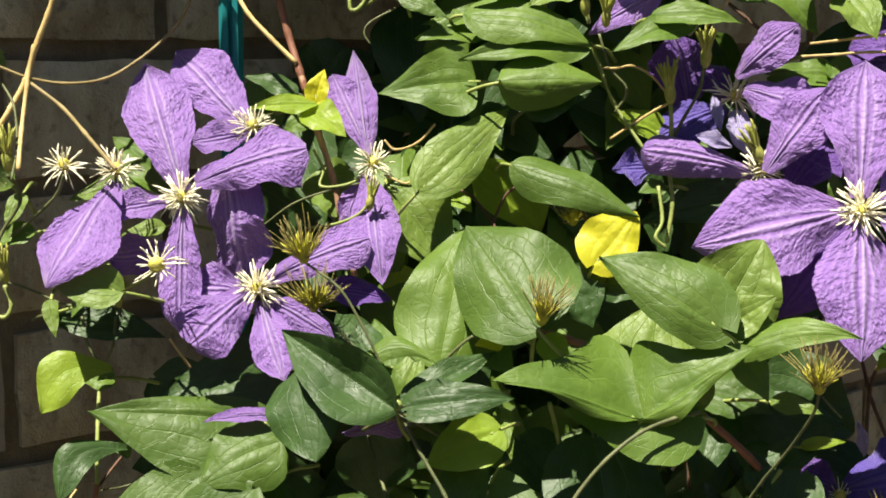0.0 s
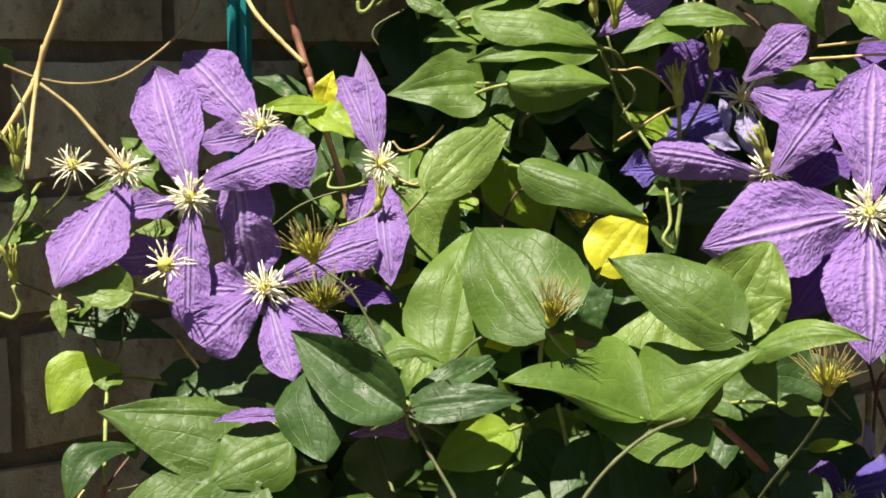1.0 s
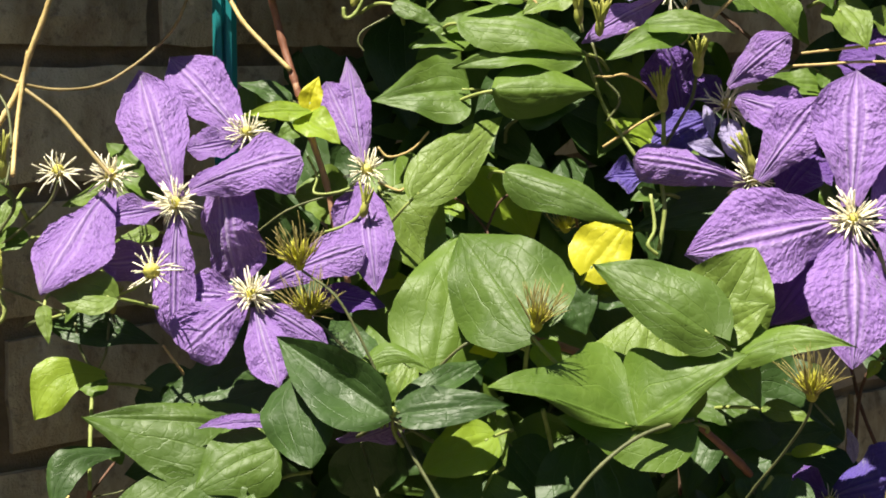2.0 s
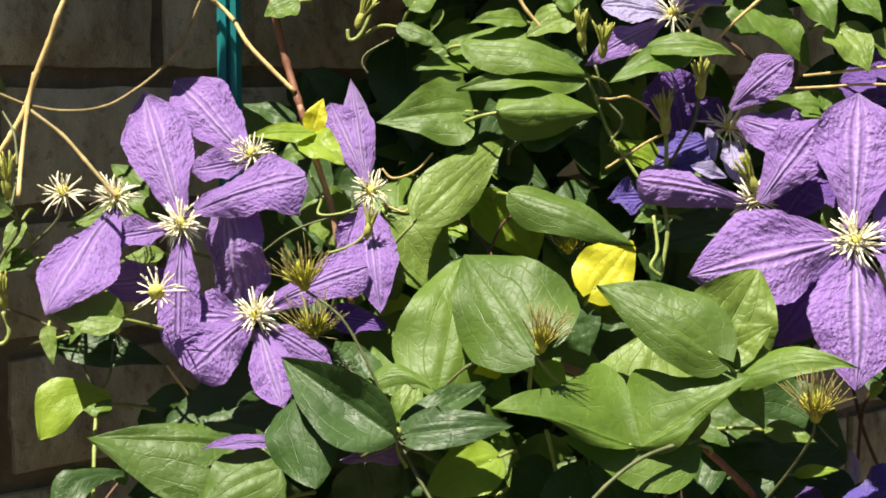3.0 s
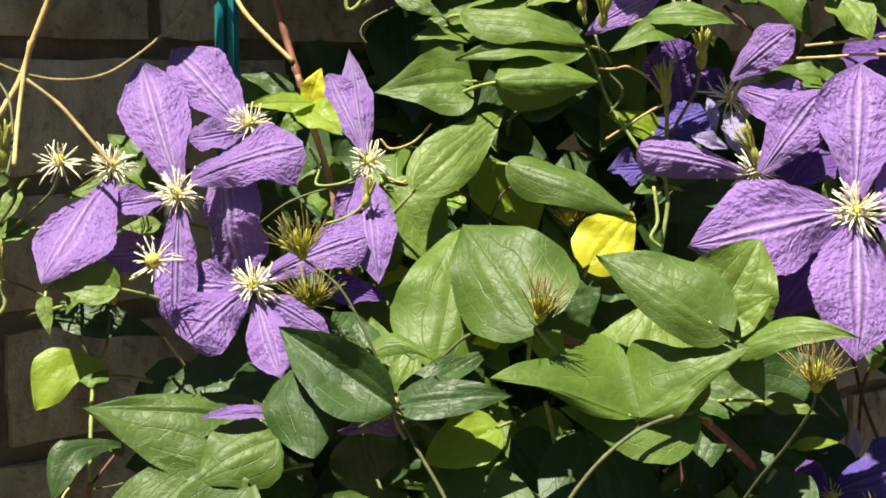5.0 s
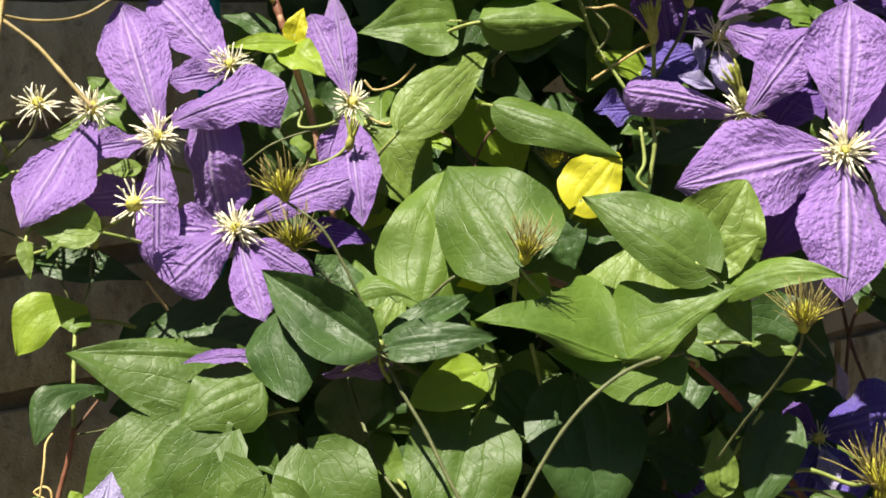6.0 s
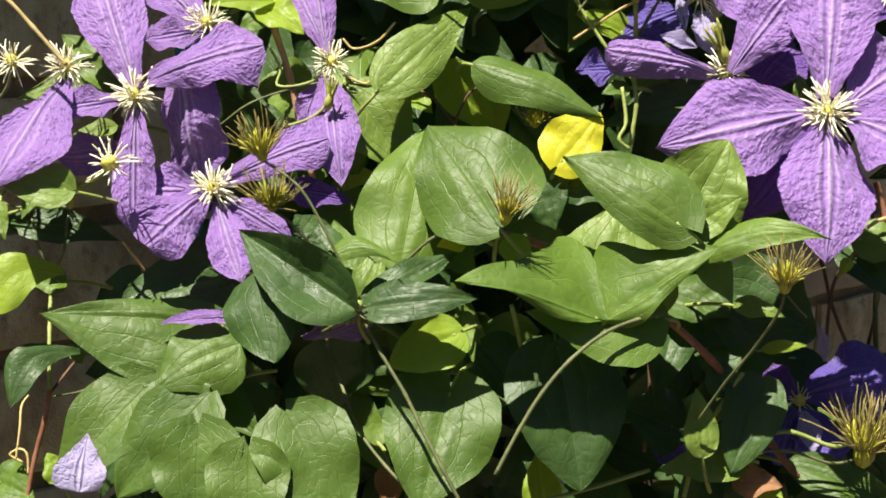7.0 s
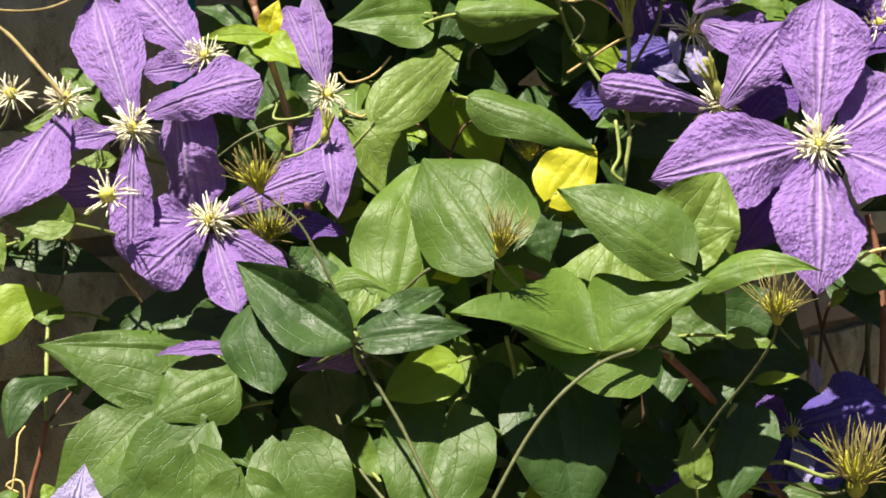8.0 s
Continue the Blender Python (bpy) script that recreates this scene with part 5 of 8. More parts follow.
stem(shoot_far, 0.00170, "cane", (0.2539, 0.7405, 1.1946), (0.2593, 0.7370, 1.1742), (0.2624, 0.7317, 1.1420), (0.2617, 0.7251, 1.1010))
stem(shoot_far, 0.00095, "straw", (0.2428, 0.7155, 1.1748), (0.2500, 0.7160, 1.1791), (0.2659, 0.7161, 1.1821))
leaf(shoot_far, (0.2387, 0.7218, 1.1684), (0.2653, 0.7110, 1.1625), 0.0251, "mid", roll=-30.9)
leaf(shoot_far, (0.2377, 0.7356, 1.1623), (0.2571, 0.7174, 1.1391), 0.0264, "dark", roll=-21.3)
leaf(shoot_far, (0.2343, 0.7131, 1.1591), (0.2279, 0.7097, 1.1509), 0.0067, "lime", roll=17.8)

# mostly dark leaf colour, so part of the inner shade is painted
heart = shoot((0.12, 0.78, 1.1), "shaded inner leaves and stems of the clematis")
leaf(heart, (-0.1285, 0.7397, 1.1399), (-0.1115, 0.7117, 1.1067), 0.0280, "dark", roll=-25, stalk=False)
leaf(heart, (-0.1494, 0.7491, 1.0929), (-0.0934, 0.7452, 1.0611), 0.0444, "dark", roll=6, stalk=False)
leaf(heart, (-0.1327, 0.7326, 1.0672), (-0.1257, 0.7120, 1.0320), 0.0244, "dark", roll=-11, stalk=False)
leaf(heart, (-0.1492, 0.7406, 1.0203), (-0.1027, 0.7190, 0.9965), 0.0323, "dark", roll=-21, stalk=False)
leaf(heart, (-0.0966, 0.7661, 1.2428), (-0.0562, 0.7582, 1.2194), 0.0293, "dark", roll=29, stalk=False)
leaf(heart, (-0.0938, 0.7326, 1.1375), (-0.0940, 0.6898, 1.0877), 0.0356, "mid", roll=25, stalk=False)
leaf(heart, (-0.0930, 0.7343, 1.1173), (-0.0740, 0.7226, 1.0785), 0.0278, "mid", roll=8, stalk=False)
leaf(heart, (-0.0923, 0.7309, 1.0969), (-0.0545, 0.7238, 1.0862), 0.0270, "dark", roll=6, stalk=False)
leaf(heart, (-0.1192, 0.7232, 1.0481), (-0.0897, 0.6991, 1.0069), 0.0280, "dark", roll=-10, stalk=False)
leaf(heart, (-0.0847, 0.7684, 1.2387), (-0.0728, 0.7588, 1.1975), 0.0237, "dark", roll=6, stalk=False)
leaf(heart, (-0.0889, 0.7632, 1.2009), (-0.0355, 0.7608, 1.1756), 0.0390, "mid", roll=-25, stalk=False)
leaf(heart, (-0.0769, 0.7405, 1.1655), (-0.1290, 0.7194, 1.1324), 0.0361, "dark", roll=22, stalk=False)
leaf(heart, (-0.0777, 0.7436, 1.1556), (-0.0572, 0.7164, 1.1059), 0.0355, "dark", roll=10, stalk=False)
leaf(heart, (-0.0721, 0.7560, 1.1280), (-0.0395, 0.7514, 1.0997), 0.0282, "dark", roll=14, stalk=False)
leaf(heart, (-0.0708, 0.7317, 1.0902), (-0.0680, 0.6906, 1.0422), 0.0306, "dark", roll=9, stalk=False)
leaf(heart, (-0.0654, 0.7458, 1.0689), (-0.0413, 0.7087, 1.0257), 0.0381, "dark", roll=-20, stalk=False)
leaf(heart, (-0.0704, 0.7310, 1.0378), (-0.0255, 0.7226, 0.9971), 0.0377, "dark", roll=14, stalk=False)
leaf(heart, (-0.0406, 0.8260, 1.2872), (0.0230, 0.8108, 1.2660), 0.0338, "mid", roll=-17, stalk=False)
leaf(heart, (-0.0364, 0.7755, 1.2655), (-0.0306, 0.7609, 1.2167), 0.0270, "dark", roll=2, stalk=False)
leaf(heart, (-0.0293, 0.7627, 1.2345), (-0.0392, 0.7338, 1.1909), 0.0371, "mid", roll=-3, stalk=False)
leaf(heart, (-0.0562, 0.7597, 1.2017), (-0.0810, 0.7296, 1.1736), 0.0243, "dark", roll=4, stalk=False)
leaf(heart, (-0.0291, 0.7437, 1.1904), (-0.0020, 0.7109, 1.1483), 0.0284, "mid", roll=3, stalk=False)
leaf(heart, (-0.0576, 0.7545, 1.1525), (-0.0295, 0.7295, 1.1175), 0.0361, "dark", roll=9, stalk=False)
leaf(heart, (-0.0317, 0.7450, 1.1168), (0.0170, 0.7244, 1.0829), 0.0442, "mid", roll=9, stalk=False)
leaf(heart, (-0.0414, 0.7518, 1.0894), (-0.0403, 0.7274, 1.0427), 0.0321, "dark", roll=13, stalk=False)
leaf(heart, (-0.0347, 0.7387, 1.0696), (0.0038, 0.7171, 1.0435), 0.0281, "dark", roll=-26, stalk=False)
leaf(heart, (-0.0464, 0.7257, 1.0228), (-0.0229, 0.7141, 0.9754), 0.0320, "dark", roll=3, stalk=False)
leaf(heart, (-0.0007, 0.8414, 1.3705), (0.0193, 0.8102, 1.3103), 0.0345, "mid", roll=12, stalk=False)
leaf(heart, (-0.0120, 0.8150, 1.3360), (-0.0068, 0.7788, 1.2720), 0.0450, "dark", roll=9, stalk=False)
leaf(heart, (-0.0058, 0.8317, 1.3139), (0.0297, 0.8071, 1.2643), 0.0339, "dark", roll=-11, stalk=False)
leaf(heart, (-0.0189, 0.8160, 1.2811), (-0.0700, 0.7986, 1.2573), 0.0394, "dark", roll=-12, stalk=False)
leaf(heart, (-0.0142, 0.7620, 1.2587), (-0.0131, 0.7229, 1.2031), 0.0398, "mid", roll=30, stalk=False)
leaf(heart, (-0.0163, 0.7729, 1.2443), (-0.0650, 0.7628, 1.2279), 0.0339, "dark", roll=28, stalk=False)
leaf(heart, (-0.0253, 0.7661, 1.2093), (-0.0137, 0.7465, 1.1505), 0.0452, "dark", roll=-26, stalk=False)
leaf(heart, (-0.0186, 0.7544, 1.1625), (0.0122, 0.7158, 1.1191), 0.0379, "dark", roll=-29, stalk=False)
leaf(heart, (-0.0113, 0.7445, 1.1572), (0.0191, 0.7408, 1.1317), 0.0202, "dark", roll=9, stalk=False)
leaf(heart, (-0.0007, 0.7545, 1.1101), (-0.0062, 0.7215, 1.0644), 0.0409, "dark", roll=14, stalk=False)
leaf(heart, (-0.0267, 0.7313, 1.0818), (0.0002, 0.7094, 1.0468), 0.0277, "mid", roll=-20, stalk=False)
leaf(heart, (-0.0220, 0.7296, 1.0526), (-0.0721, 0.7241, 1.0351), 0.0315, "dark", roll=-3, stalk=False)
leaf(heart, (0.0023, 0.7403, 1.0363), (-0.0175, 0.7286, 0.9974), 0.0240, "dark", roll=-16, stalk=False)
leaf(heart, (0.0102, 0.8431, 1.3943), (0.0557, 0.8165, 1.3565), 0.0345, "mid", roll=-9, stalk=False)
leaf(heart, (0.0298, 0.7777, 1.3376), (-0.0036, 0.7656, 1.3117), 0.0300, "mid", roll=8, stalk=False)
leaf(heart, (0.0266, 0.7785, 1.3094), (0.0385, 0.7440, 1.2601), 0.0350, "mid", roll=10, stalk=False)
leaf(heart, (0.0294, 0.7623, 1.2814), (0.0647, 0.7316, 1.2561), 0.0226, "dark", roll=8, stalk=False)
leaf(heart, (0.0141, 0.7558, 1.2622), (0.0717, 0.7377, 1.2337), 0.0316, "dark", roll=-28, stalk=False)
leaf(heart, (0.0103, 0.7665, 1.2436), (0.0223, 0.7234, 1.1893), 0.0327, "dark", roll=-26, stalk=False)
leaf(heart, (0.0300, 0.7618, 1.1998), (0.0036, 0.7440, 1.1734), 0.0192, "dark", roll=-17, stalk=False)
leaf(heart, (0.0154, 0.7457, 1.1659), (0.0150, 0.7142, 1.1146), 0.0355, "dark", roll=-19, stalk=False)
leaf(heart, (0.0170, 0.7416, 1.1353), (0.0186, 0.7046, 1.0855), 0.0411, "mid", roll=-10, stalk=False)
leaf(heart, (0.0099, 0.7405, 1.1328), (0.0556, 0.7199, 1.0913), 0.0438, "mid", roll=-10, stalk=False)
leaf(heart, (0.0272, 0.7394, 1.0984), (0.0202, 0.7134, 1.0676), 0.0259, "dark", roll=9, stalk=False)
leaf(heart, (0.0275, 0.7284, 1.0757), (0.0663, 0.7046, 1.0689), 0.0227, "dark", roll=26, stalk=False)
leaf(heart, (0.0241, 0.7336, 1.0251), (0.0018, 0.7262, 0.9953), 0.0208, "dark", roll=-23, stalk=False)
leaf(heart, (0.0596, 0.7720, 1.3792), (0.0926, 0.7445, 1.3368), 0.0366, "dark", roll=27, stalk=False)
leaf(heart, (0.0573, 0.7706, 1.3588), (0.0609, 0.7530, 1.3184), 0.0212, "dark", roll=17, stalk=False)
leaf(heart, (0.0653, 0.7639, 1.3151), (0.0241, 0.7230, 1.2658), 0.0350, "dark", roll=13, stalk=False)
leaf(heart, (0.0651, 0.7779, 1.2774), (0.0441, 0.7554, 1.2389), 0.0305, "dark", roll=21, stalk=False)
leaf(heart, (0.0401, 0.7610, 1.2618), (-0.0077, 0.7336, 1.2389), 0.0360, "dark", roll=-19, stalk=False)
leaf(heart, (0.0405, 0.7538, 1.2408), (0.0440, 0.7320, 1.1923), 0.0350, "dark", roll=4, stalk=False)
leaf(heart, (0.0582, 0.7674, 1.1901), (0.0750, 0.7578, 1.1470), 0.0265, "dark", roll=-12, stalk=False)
leaf(heart, (0.0606, 0.7408, 1.1713), (0.1039, 0.7179, 1.1482), 0.0290, "mid", roll=-20, stalk=False)
leaf(heart, (0.0404, 0.7479, 1.1506), (-0.0043, 0.7455, 1.1294), 0.0253, "mid", roll=-17, stalk=False)
leaf(heart, (0.0398, 0.7452, 1.1240), (-0.0161, 0.7241, 1.0956), 0.0471, "dark", roll=23, stalk=False)
leaf(heart, (0.0545, 0.7292, 1.0907), (0.0100, 0.6985, 1.0606), 0.0344, "dark", roll=9, stalk=False)
leaf(heart, (0.0376, 0.7337, 1.0714), (0.0270, 0.7184, 1.0281), 0.0328, "dark", roll=29, stalk=False)
leaf(heart, (0.0566, 0.7275, 1.0339), (0.1141, 0.7098, 1.0107), 0.0368, "dark", roll=-7, stalk=False)
leaf(heart, (0.0841, 0.7685, 1.3647), (0.0260, 0.7618, 1.3459), 0.0398, "dark", roll=-21, stalk=False)
leaf(heart, (0.0841, 0.7743, 1.3560), (0.1079, 0.7441, 1.3109), 0.0387, "dark", roll=20, stalk=False)
leaf(heart, (0.0926, 0.7692, 1.3274), (0.1149, 0.7503, 1.2792), 0.0399, "mid", roll=18, stalk=False)
leaf(heart, (0.0760, 0.7629, 1.2845), (0.1343, 0.7603, 1.2560), 0.0378, "dark", roll=-26, stalk=False)
leaf(heart, (0.0731, 0.7525, 1.2570), (0.0886, 0.7199, 1.2062), 0.0318, "dark", roll=22, stalk=False)
leaf(heart, (0.0724, 0.7501, 1.2278), (0.0696, 0.7155, 1.1948), 0.0283, "mid", roll=-26, stalk=False)
leaf(heart, (0.0708, 0.7569, 1.2001), (0.0436, 0.7259, 1.1570), 0.0350, "dark", roll=-22, stalk=False)
leaf(heart, (0.0809, 0.7504, 1.1860), (0.1246, 0.7352, 1.1474), 0.0342, "dark", roll=7, stalk=False)
leaf(heart, (0.0880, 0.7580, 1.1572), (0.1261, 0.7463, 1.1392), 0.0270, "dark", roll=7, stalk=False)
leaf(heart, (0.0785, 0.7384, 1.1130), (0.0286, 0.7321, 1.0934), 0.0346, "mid", roll=11, stalk=False)
leaf(heart, (0.0852, 0.7377, 1.1043), (0.0270, 0.7150, 1.0761), 0.0415, "mid", roll=30, stalk=False)
leaf(heart, (0.0779, 0.7340, 1.0681), (0.0593, 0.7119, 1.0331), 0.0250, "dark", roll=-13, stalk=False)
leaf(heart, (0.0800, 0.7406, 1.0257), (0.0547, 0.7035, 0.9825), 0.0358, "dark", roll=-2, stalk=False)
leaf(heart, (0.1034, 0.7889, 1.3622), (0.1372, 0.7714, 1.3453), 0.0187, "dark", roll=-16, stalk=False)
leaf(heart, (0.1278, 0.7817, 1.3501), (0.0973, 0.7607, 1.3104), 0.0362, "dark", roll=-9, stalk=False)
leaf(heart, (0.1251, 0.7880, 1.3291), (0.1567, 0.7669, 1.3094), 0.0232, "dark", roll=-7, stalk=False)
leaf(heart, (0.1096, 0.7667, 1.2936), (0.0930, 0.7443, 1.2612), 0.0259, "mid", roll=-8, stalk=False)
leaf(heart, (0.1266, 0.7558, 1.2634), (0.1197, 0.7394, 1.2189), 0.0286, "dark", roll=-25, stalk=False)
leaf(heart, (0.1091, 0.7697, 1.2419), (0.0540, 0.7564, 1.2154), 0.0429, "dark", roll=26, stalk=False)
leaf(heart, (0.1230, 0.7527, 1.1938), (0.1126, 0.7239, 1.1417), 0.0351, "dark", roll=15, stalk=False)
leaf(heart, (0.1157, 0.7612, 1.1605), (0.0856, 0.7427, 1.1289), 0.0238, "dark", roll=-9, stalk=False)
leaf(heart, (0.1166, 0.7548, 1.1453), (0.1225, 0.7187, 1.0959), 0.0395, "dark", roll=26, stalk=False)
leaf(heart, (0.1161, 0.7489, 1.1058), (0.0671, 0.7181, 1.0855), 0.0326, "mid", roll=18, stalk=False)
leaf(heart, (0.1103, 0.7368, 1.0808), (0.1080, 0.7135, 1.0461), 0.0227, "mid", roll=19, stalk=False)
leaf(heart, (0.1181, 0.7394, 1.0713), (0.0701, 0.7166, 1.0621), 0.0317, "dark", roll=17, stalk=False)
leaf(heart, (0.1255, 0.7444, 1.0311), (0.0767, 0.7132, 1.0040), 0.0364, "mid", roll=13, stalk=False)
leaf(heart, (0.1460, 0.7771, 1.2832), (0.1159, 0.7527, 1.2493), 0.0224, "dark", roll=-18, stalk=False)
leaf(heart, (0.1299, 0.7549, 1.2699), (0.1397, 0.7370, 1.2311), 0.0267, "mid", roll=6, stalk=False)
leaf(heart, (0.1363, 0.7664, 1.2250), (0.1818, 0.7537, 1.1911), 0.0372, "dark", roll=25, stalk=False)
leaf(heart, (0.1332, 0.7504, 1.1703), (0.1819, 0.7261, 1.1462), 0.0428, "dark", roll=24, stalk=False)
leaf(heart, (0.1362, 0.7495, 1.1358), (0.0815, 0.7247, 1.1114), 0.0343, "dark", roll=-21, stalk=False)
leaf(heart, (0.1327, 0.7455, 1.1150), (0.0707, 0.7147, 1.0958), 0.0384, "mid", roll=-15, stalk=False)
leaf(heart, (0.1585, 0.7489, 1.0952), (0.1165, 0.7258, 1.0751), 0.0262, "dark", roll=-20, stalk=False)
leaf(heart, (0.1485, 0.7471, 1.0675), (0.1855, 0.7423, 1.0442), 0.0286, "dark", roll=9, stalk=False)
leaf(heart, (0.1577, 0.7428, 1.0282), (0.2055, 0.7241, 1.0002), 0.0295, "dark", roll=11, stalk=False)
leaf(heart, (0.1803, 0.7693, 1.2957), (0.2104, 0.7632, 1.2716), 0.0247, "mid", roll=8, stalk=False)
leaf(heart, (0.1927, 0.7800, 1.2644), (0.1803, 0.7670, 1.2244), 0.0328, "dark", roll=-9, stalk=False)
leaf(heart, (0.1923, 0.7621, 1.2084), (0.1431, 0.7310, 1.1698), 0.0365, "dark", roll=-10, stalk=False)
leaf(heart, (0.1847, 0.7491, 1.0826), (0.1413, 0.7390, 1.0635), 0.0236, "dark", roll=-20, stalk=False)
leaf(heart, (0.1729, 0.7268, 1.0548), (0.1492, 0.7100, 1.0144), 0.0277, "dark", roll=-18, stalk=False)
leaf(heart, (0.1776, 0.7336, 1.0287), (0.1631, 0.7239, 0.9887), 0.0307, "dark", roll=19, stalk=False)
leaf(heart, (0.2218, 0.7844, 1.3832), (0.2320, 0.7561, 1.3479), 0.0214, "dark", roll=-22, stalk=False)
leaf(heart, (0.2040, 0.7777, 1.2909), (0.1720, 0.7625, 1.2649), 0.0204, "dark", roll=19, stalk=False)
leaf(heart, (0.1994, 0.7632, 1.2548), (0.2407, 0.7383, 1.2305), 0.0333, "dark", roll=-21, stalk=False)
leaf(heart, (0.2043, 0.7619, 1.2211), (0.1794, 0.7391, 1.1881), 0.0284, "dark", roll=9, stalk=False)
leaf(heart, (0.2218, 0.7513, 1.0795), (0.1601, 0.7272, 1.0528), 0.0464, "dark", roll=4, stalk=False)
leaf(heart, (0.2146, 0.7280, 1.0594), (0.2491, 0.7194, 1.0372), 0.0244, "mid", roll=-9, stalk=False)
leaf(heart, (0.1950, 0.7261, 1.0334), (0.1561, 0.7199, 1.0083), 0.0289, "dark", roll=-4, stalk=False)
leaf(heart, (0.2451, 0.7893, 1.3482), (0.2725, 0.7767, 1.3163), 0.0269, "dark", roll=26, stalk=False)
leaf(heart, (0.2363, 0.7793, 1.3143), (0.1849, 0.7547, 1.2871), 0.0376, "dark", roll=12, stalk=False)
leaf(heart, (0.2480, 0.7714, 1.2885), (0.2578, 0.7611, 1.2468), 0.0285, "mid", roll=-7, stalk=False)
leaf(heart, (0.2425, 0.7637, 1.2517), (0.2665, 0.7505, 1.2172), 0.0225, "mid", roll=24, stalk=False)
leaf(heart, (0.2398, 0.7613, 1.2285), (0.1828, 0.7355, 1.2149), 0.0387, "dark", roll=17, stalk=False)
leaf(heart, (0.2311, 0.7585, 1.1948), (0.1885, 0.7392, 1.1743), 0.0289, "dark", roll=-14, stalk=False)
leaf(heart, (0.2385, 0.7442, 1.0837), (0.2299, 0.7112, 1.0552), 0.0206, "mid", roll=2, stalk=False)
leaf(heart, (0.2450, 0.7389, 1.0624), (0.2809, 0.7271, 1.0223), 0.0404, "dark", roll=-1, stalk=False)
leaf(heart, (0.2496, 0.7465, 1.0200), (0.2105, 0.7089, 0.9888), 0.0296, "mid", roll=-18, stalk=False)
leaf(heart, (0.2780, 0.7870, 1.3850), (0.3105, 0.7649, 1.3661), 0.0233, "dark", roll=2, stalk=False)
leaf(heart, (0.2814, 0.7876, 1.3358), (0.2571, 0.7711, 1.2773), 0.0464, "dark", roll=-20, stalk=False)
leaf(heart, (0.2692, 0.7673, 1.3117), (0.2566, 0.7373, 1.2721), 0.0217, "dark", roll=-25, stalk=False)
leaf(heart, (0.2571, 0.7626, 1.2779), (0.2059, 0.7263, 1.2361), 0.0339, "dark", roll=13, stalk=False)
leaf(heart, (0.2872, 0.7759, 1.2654), (0.2756, 0.7556, 1.2182), 0.0267, "dark", roll=8, stalk=False)
leaf(heart, (0.2823, 0.7546, 1.0875), (0.2316, 0.7435, 1.0679), 0.0358, "dark", roll=3, stalk=False)
leaf(heart, (0.2694, 0.7530, 1.0527), (0.2895, 0.7294, 1.0122), 0.0356, "dark", roll=-13, stalk=False)
leaf(heart, (0.2605, 0.7281, 1.0384), (0.2005, 0.7122, 1.0160), 0.0334, "dark", roll=7, stalk=False)
leaf(heart, (0.3149, 0.7912, 1.3767), (0.3220, 0.7610, 1.3390), 0.0273, "dark", roll=16, stalk=False)
leaf(heart, (0.3024, 0.7755, 1.3555), (0.2631, 0.7677, 1.3305), 0.0282, "dark", roll=-20, stalk=False)
leaf(heart, (0.2887, 0.7676, 1.3277), (0.2695, 0.7384, 1.2884), 0.0309, "dark", roll=-3, stalk=False)
leaf(heart, (0.3014, 0.7708, 1.2906), (0.2849, 0.7537, 1.2333), 0.0458, "mid", roll=-1, stalk=False)
leaf(heart, (0.3076, 0.7633, 1.2534), (0.2465, 0.7553, 1.2313), 0.0368, "dark", roll=22, stalk=False)
leaf(heart, (0.3058, 0.7431, 1.0871), (0.2666, 0.7121, 1.0490), 0.0360, "dark", roll=-16, stalk=False)
leaf(heart, (0.3132, 0.7393, 1.0530), (0.3508, 0.7374, 1.0400), 0.0211, "mid", roll=21, stalk=False)
leaf(heart, (0.3189, 0.7513, 1.0386), (0.3307, 0.7316, 0.9858), 0.0432, "mid", roll=-13, stalk=False)
leaf(heart, (-0.1445, 0.7658, 1.1057), (-0.0848, 0.7480, 1.0783), 0.0385, "dark", roll=16, stalk=False)
leaf(heart, (-0.1302, 0.7613, 1.0763), (-0.1543, 0.7345, 1.0246), 0.0383, "dark", roll=19, stalk=False)
leaf(heart, (-0.1017, 0.7830, 1.1413), (-0.1201, 0.7569, 1.1097), 0.0261, "dark", roll=-7, stalk=False)
leaf(heart, (-0.1048, 0.7566, 1.1246), (-0.1168, 0.7336, 1.0702), 0.0393, "mid", roll=-16, stalk=False)
leaf(heart, (-0.1142, 0.7738, 1.0690), (-0.1497, 0.7473, 1.0422), 0.0320, "dark", roll=-13, stalk=False)
leaf(heart, (-0.1054, 0.7667, 1.0370), (-0.1417, 0.7550, 1.0165), 0.0309, "dark", roll=-3, stalk=False)
leaf(heart, (-0.0982, 0.7614, 1.0205), (-0.0634, 0.7302, 0.9895), 0.0310, "dark", roll=-24, stalk=False)
leaf(heart, (-0.1007, 0.8547, 1.2954), (-0.0993, 0.8434, 1.2480), 0.0347, "mid", roll=25, stalk=False)
leaf(heart, (-0.0751, 0.7911, 1.2732), (-0.0564, 0.7548, 1.2193), 0.0406, "dark", roll=6, stalk=False)
leaf(heart, (-0.0727, 0.7891, 1.2181), (-0.0466, 0.7598, 1.1602), 0.0473, "dark", roll=30, stalk=False)
leaf(heart, (-0.0787, 0.7738, 1.1638), (-0.1181, 0.7584, 1.1196), 0.0324, "dark", roll=-2, stalk=False)
leaf(heart, (-0.0882, 0.7599, 1.1418), (-0.1164, 0.7452, 1.0866), 0.0399, "dark", roll=3, stalk=False)
leaf(heart, (-0.0828, 0.7776, 1.1017), (-0.0624, 0.7506, 1.0536), 0.0447, "dark", roll=30, stalk=False)
leaf(heart, (-0.0710, 0.7730, 1.0691), (-0.1094, 0.7532, 1.0576), 0.0223, "dark", roll=-27, stalk=False)
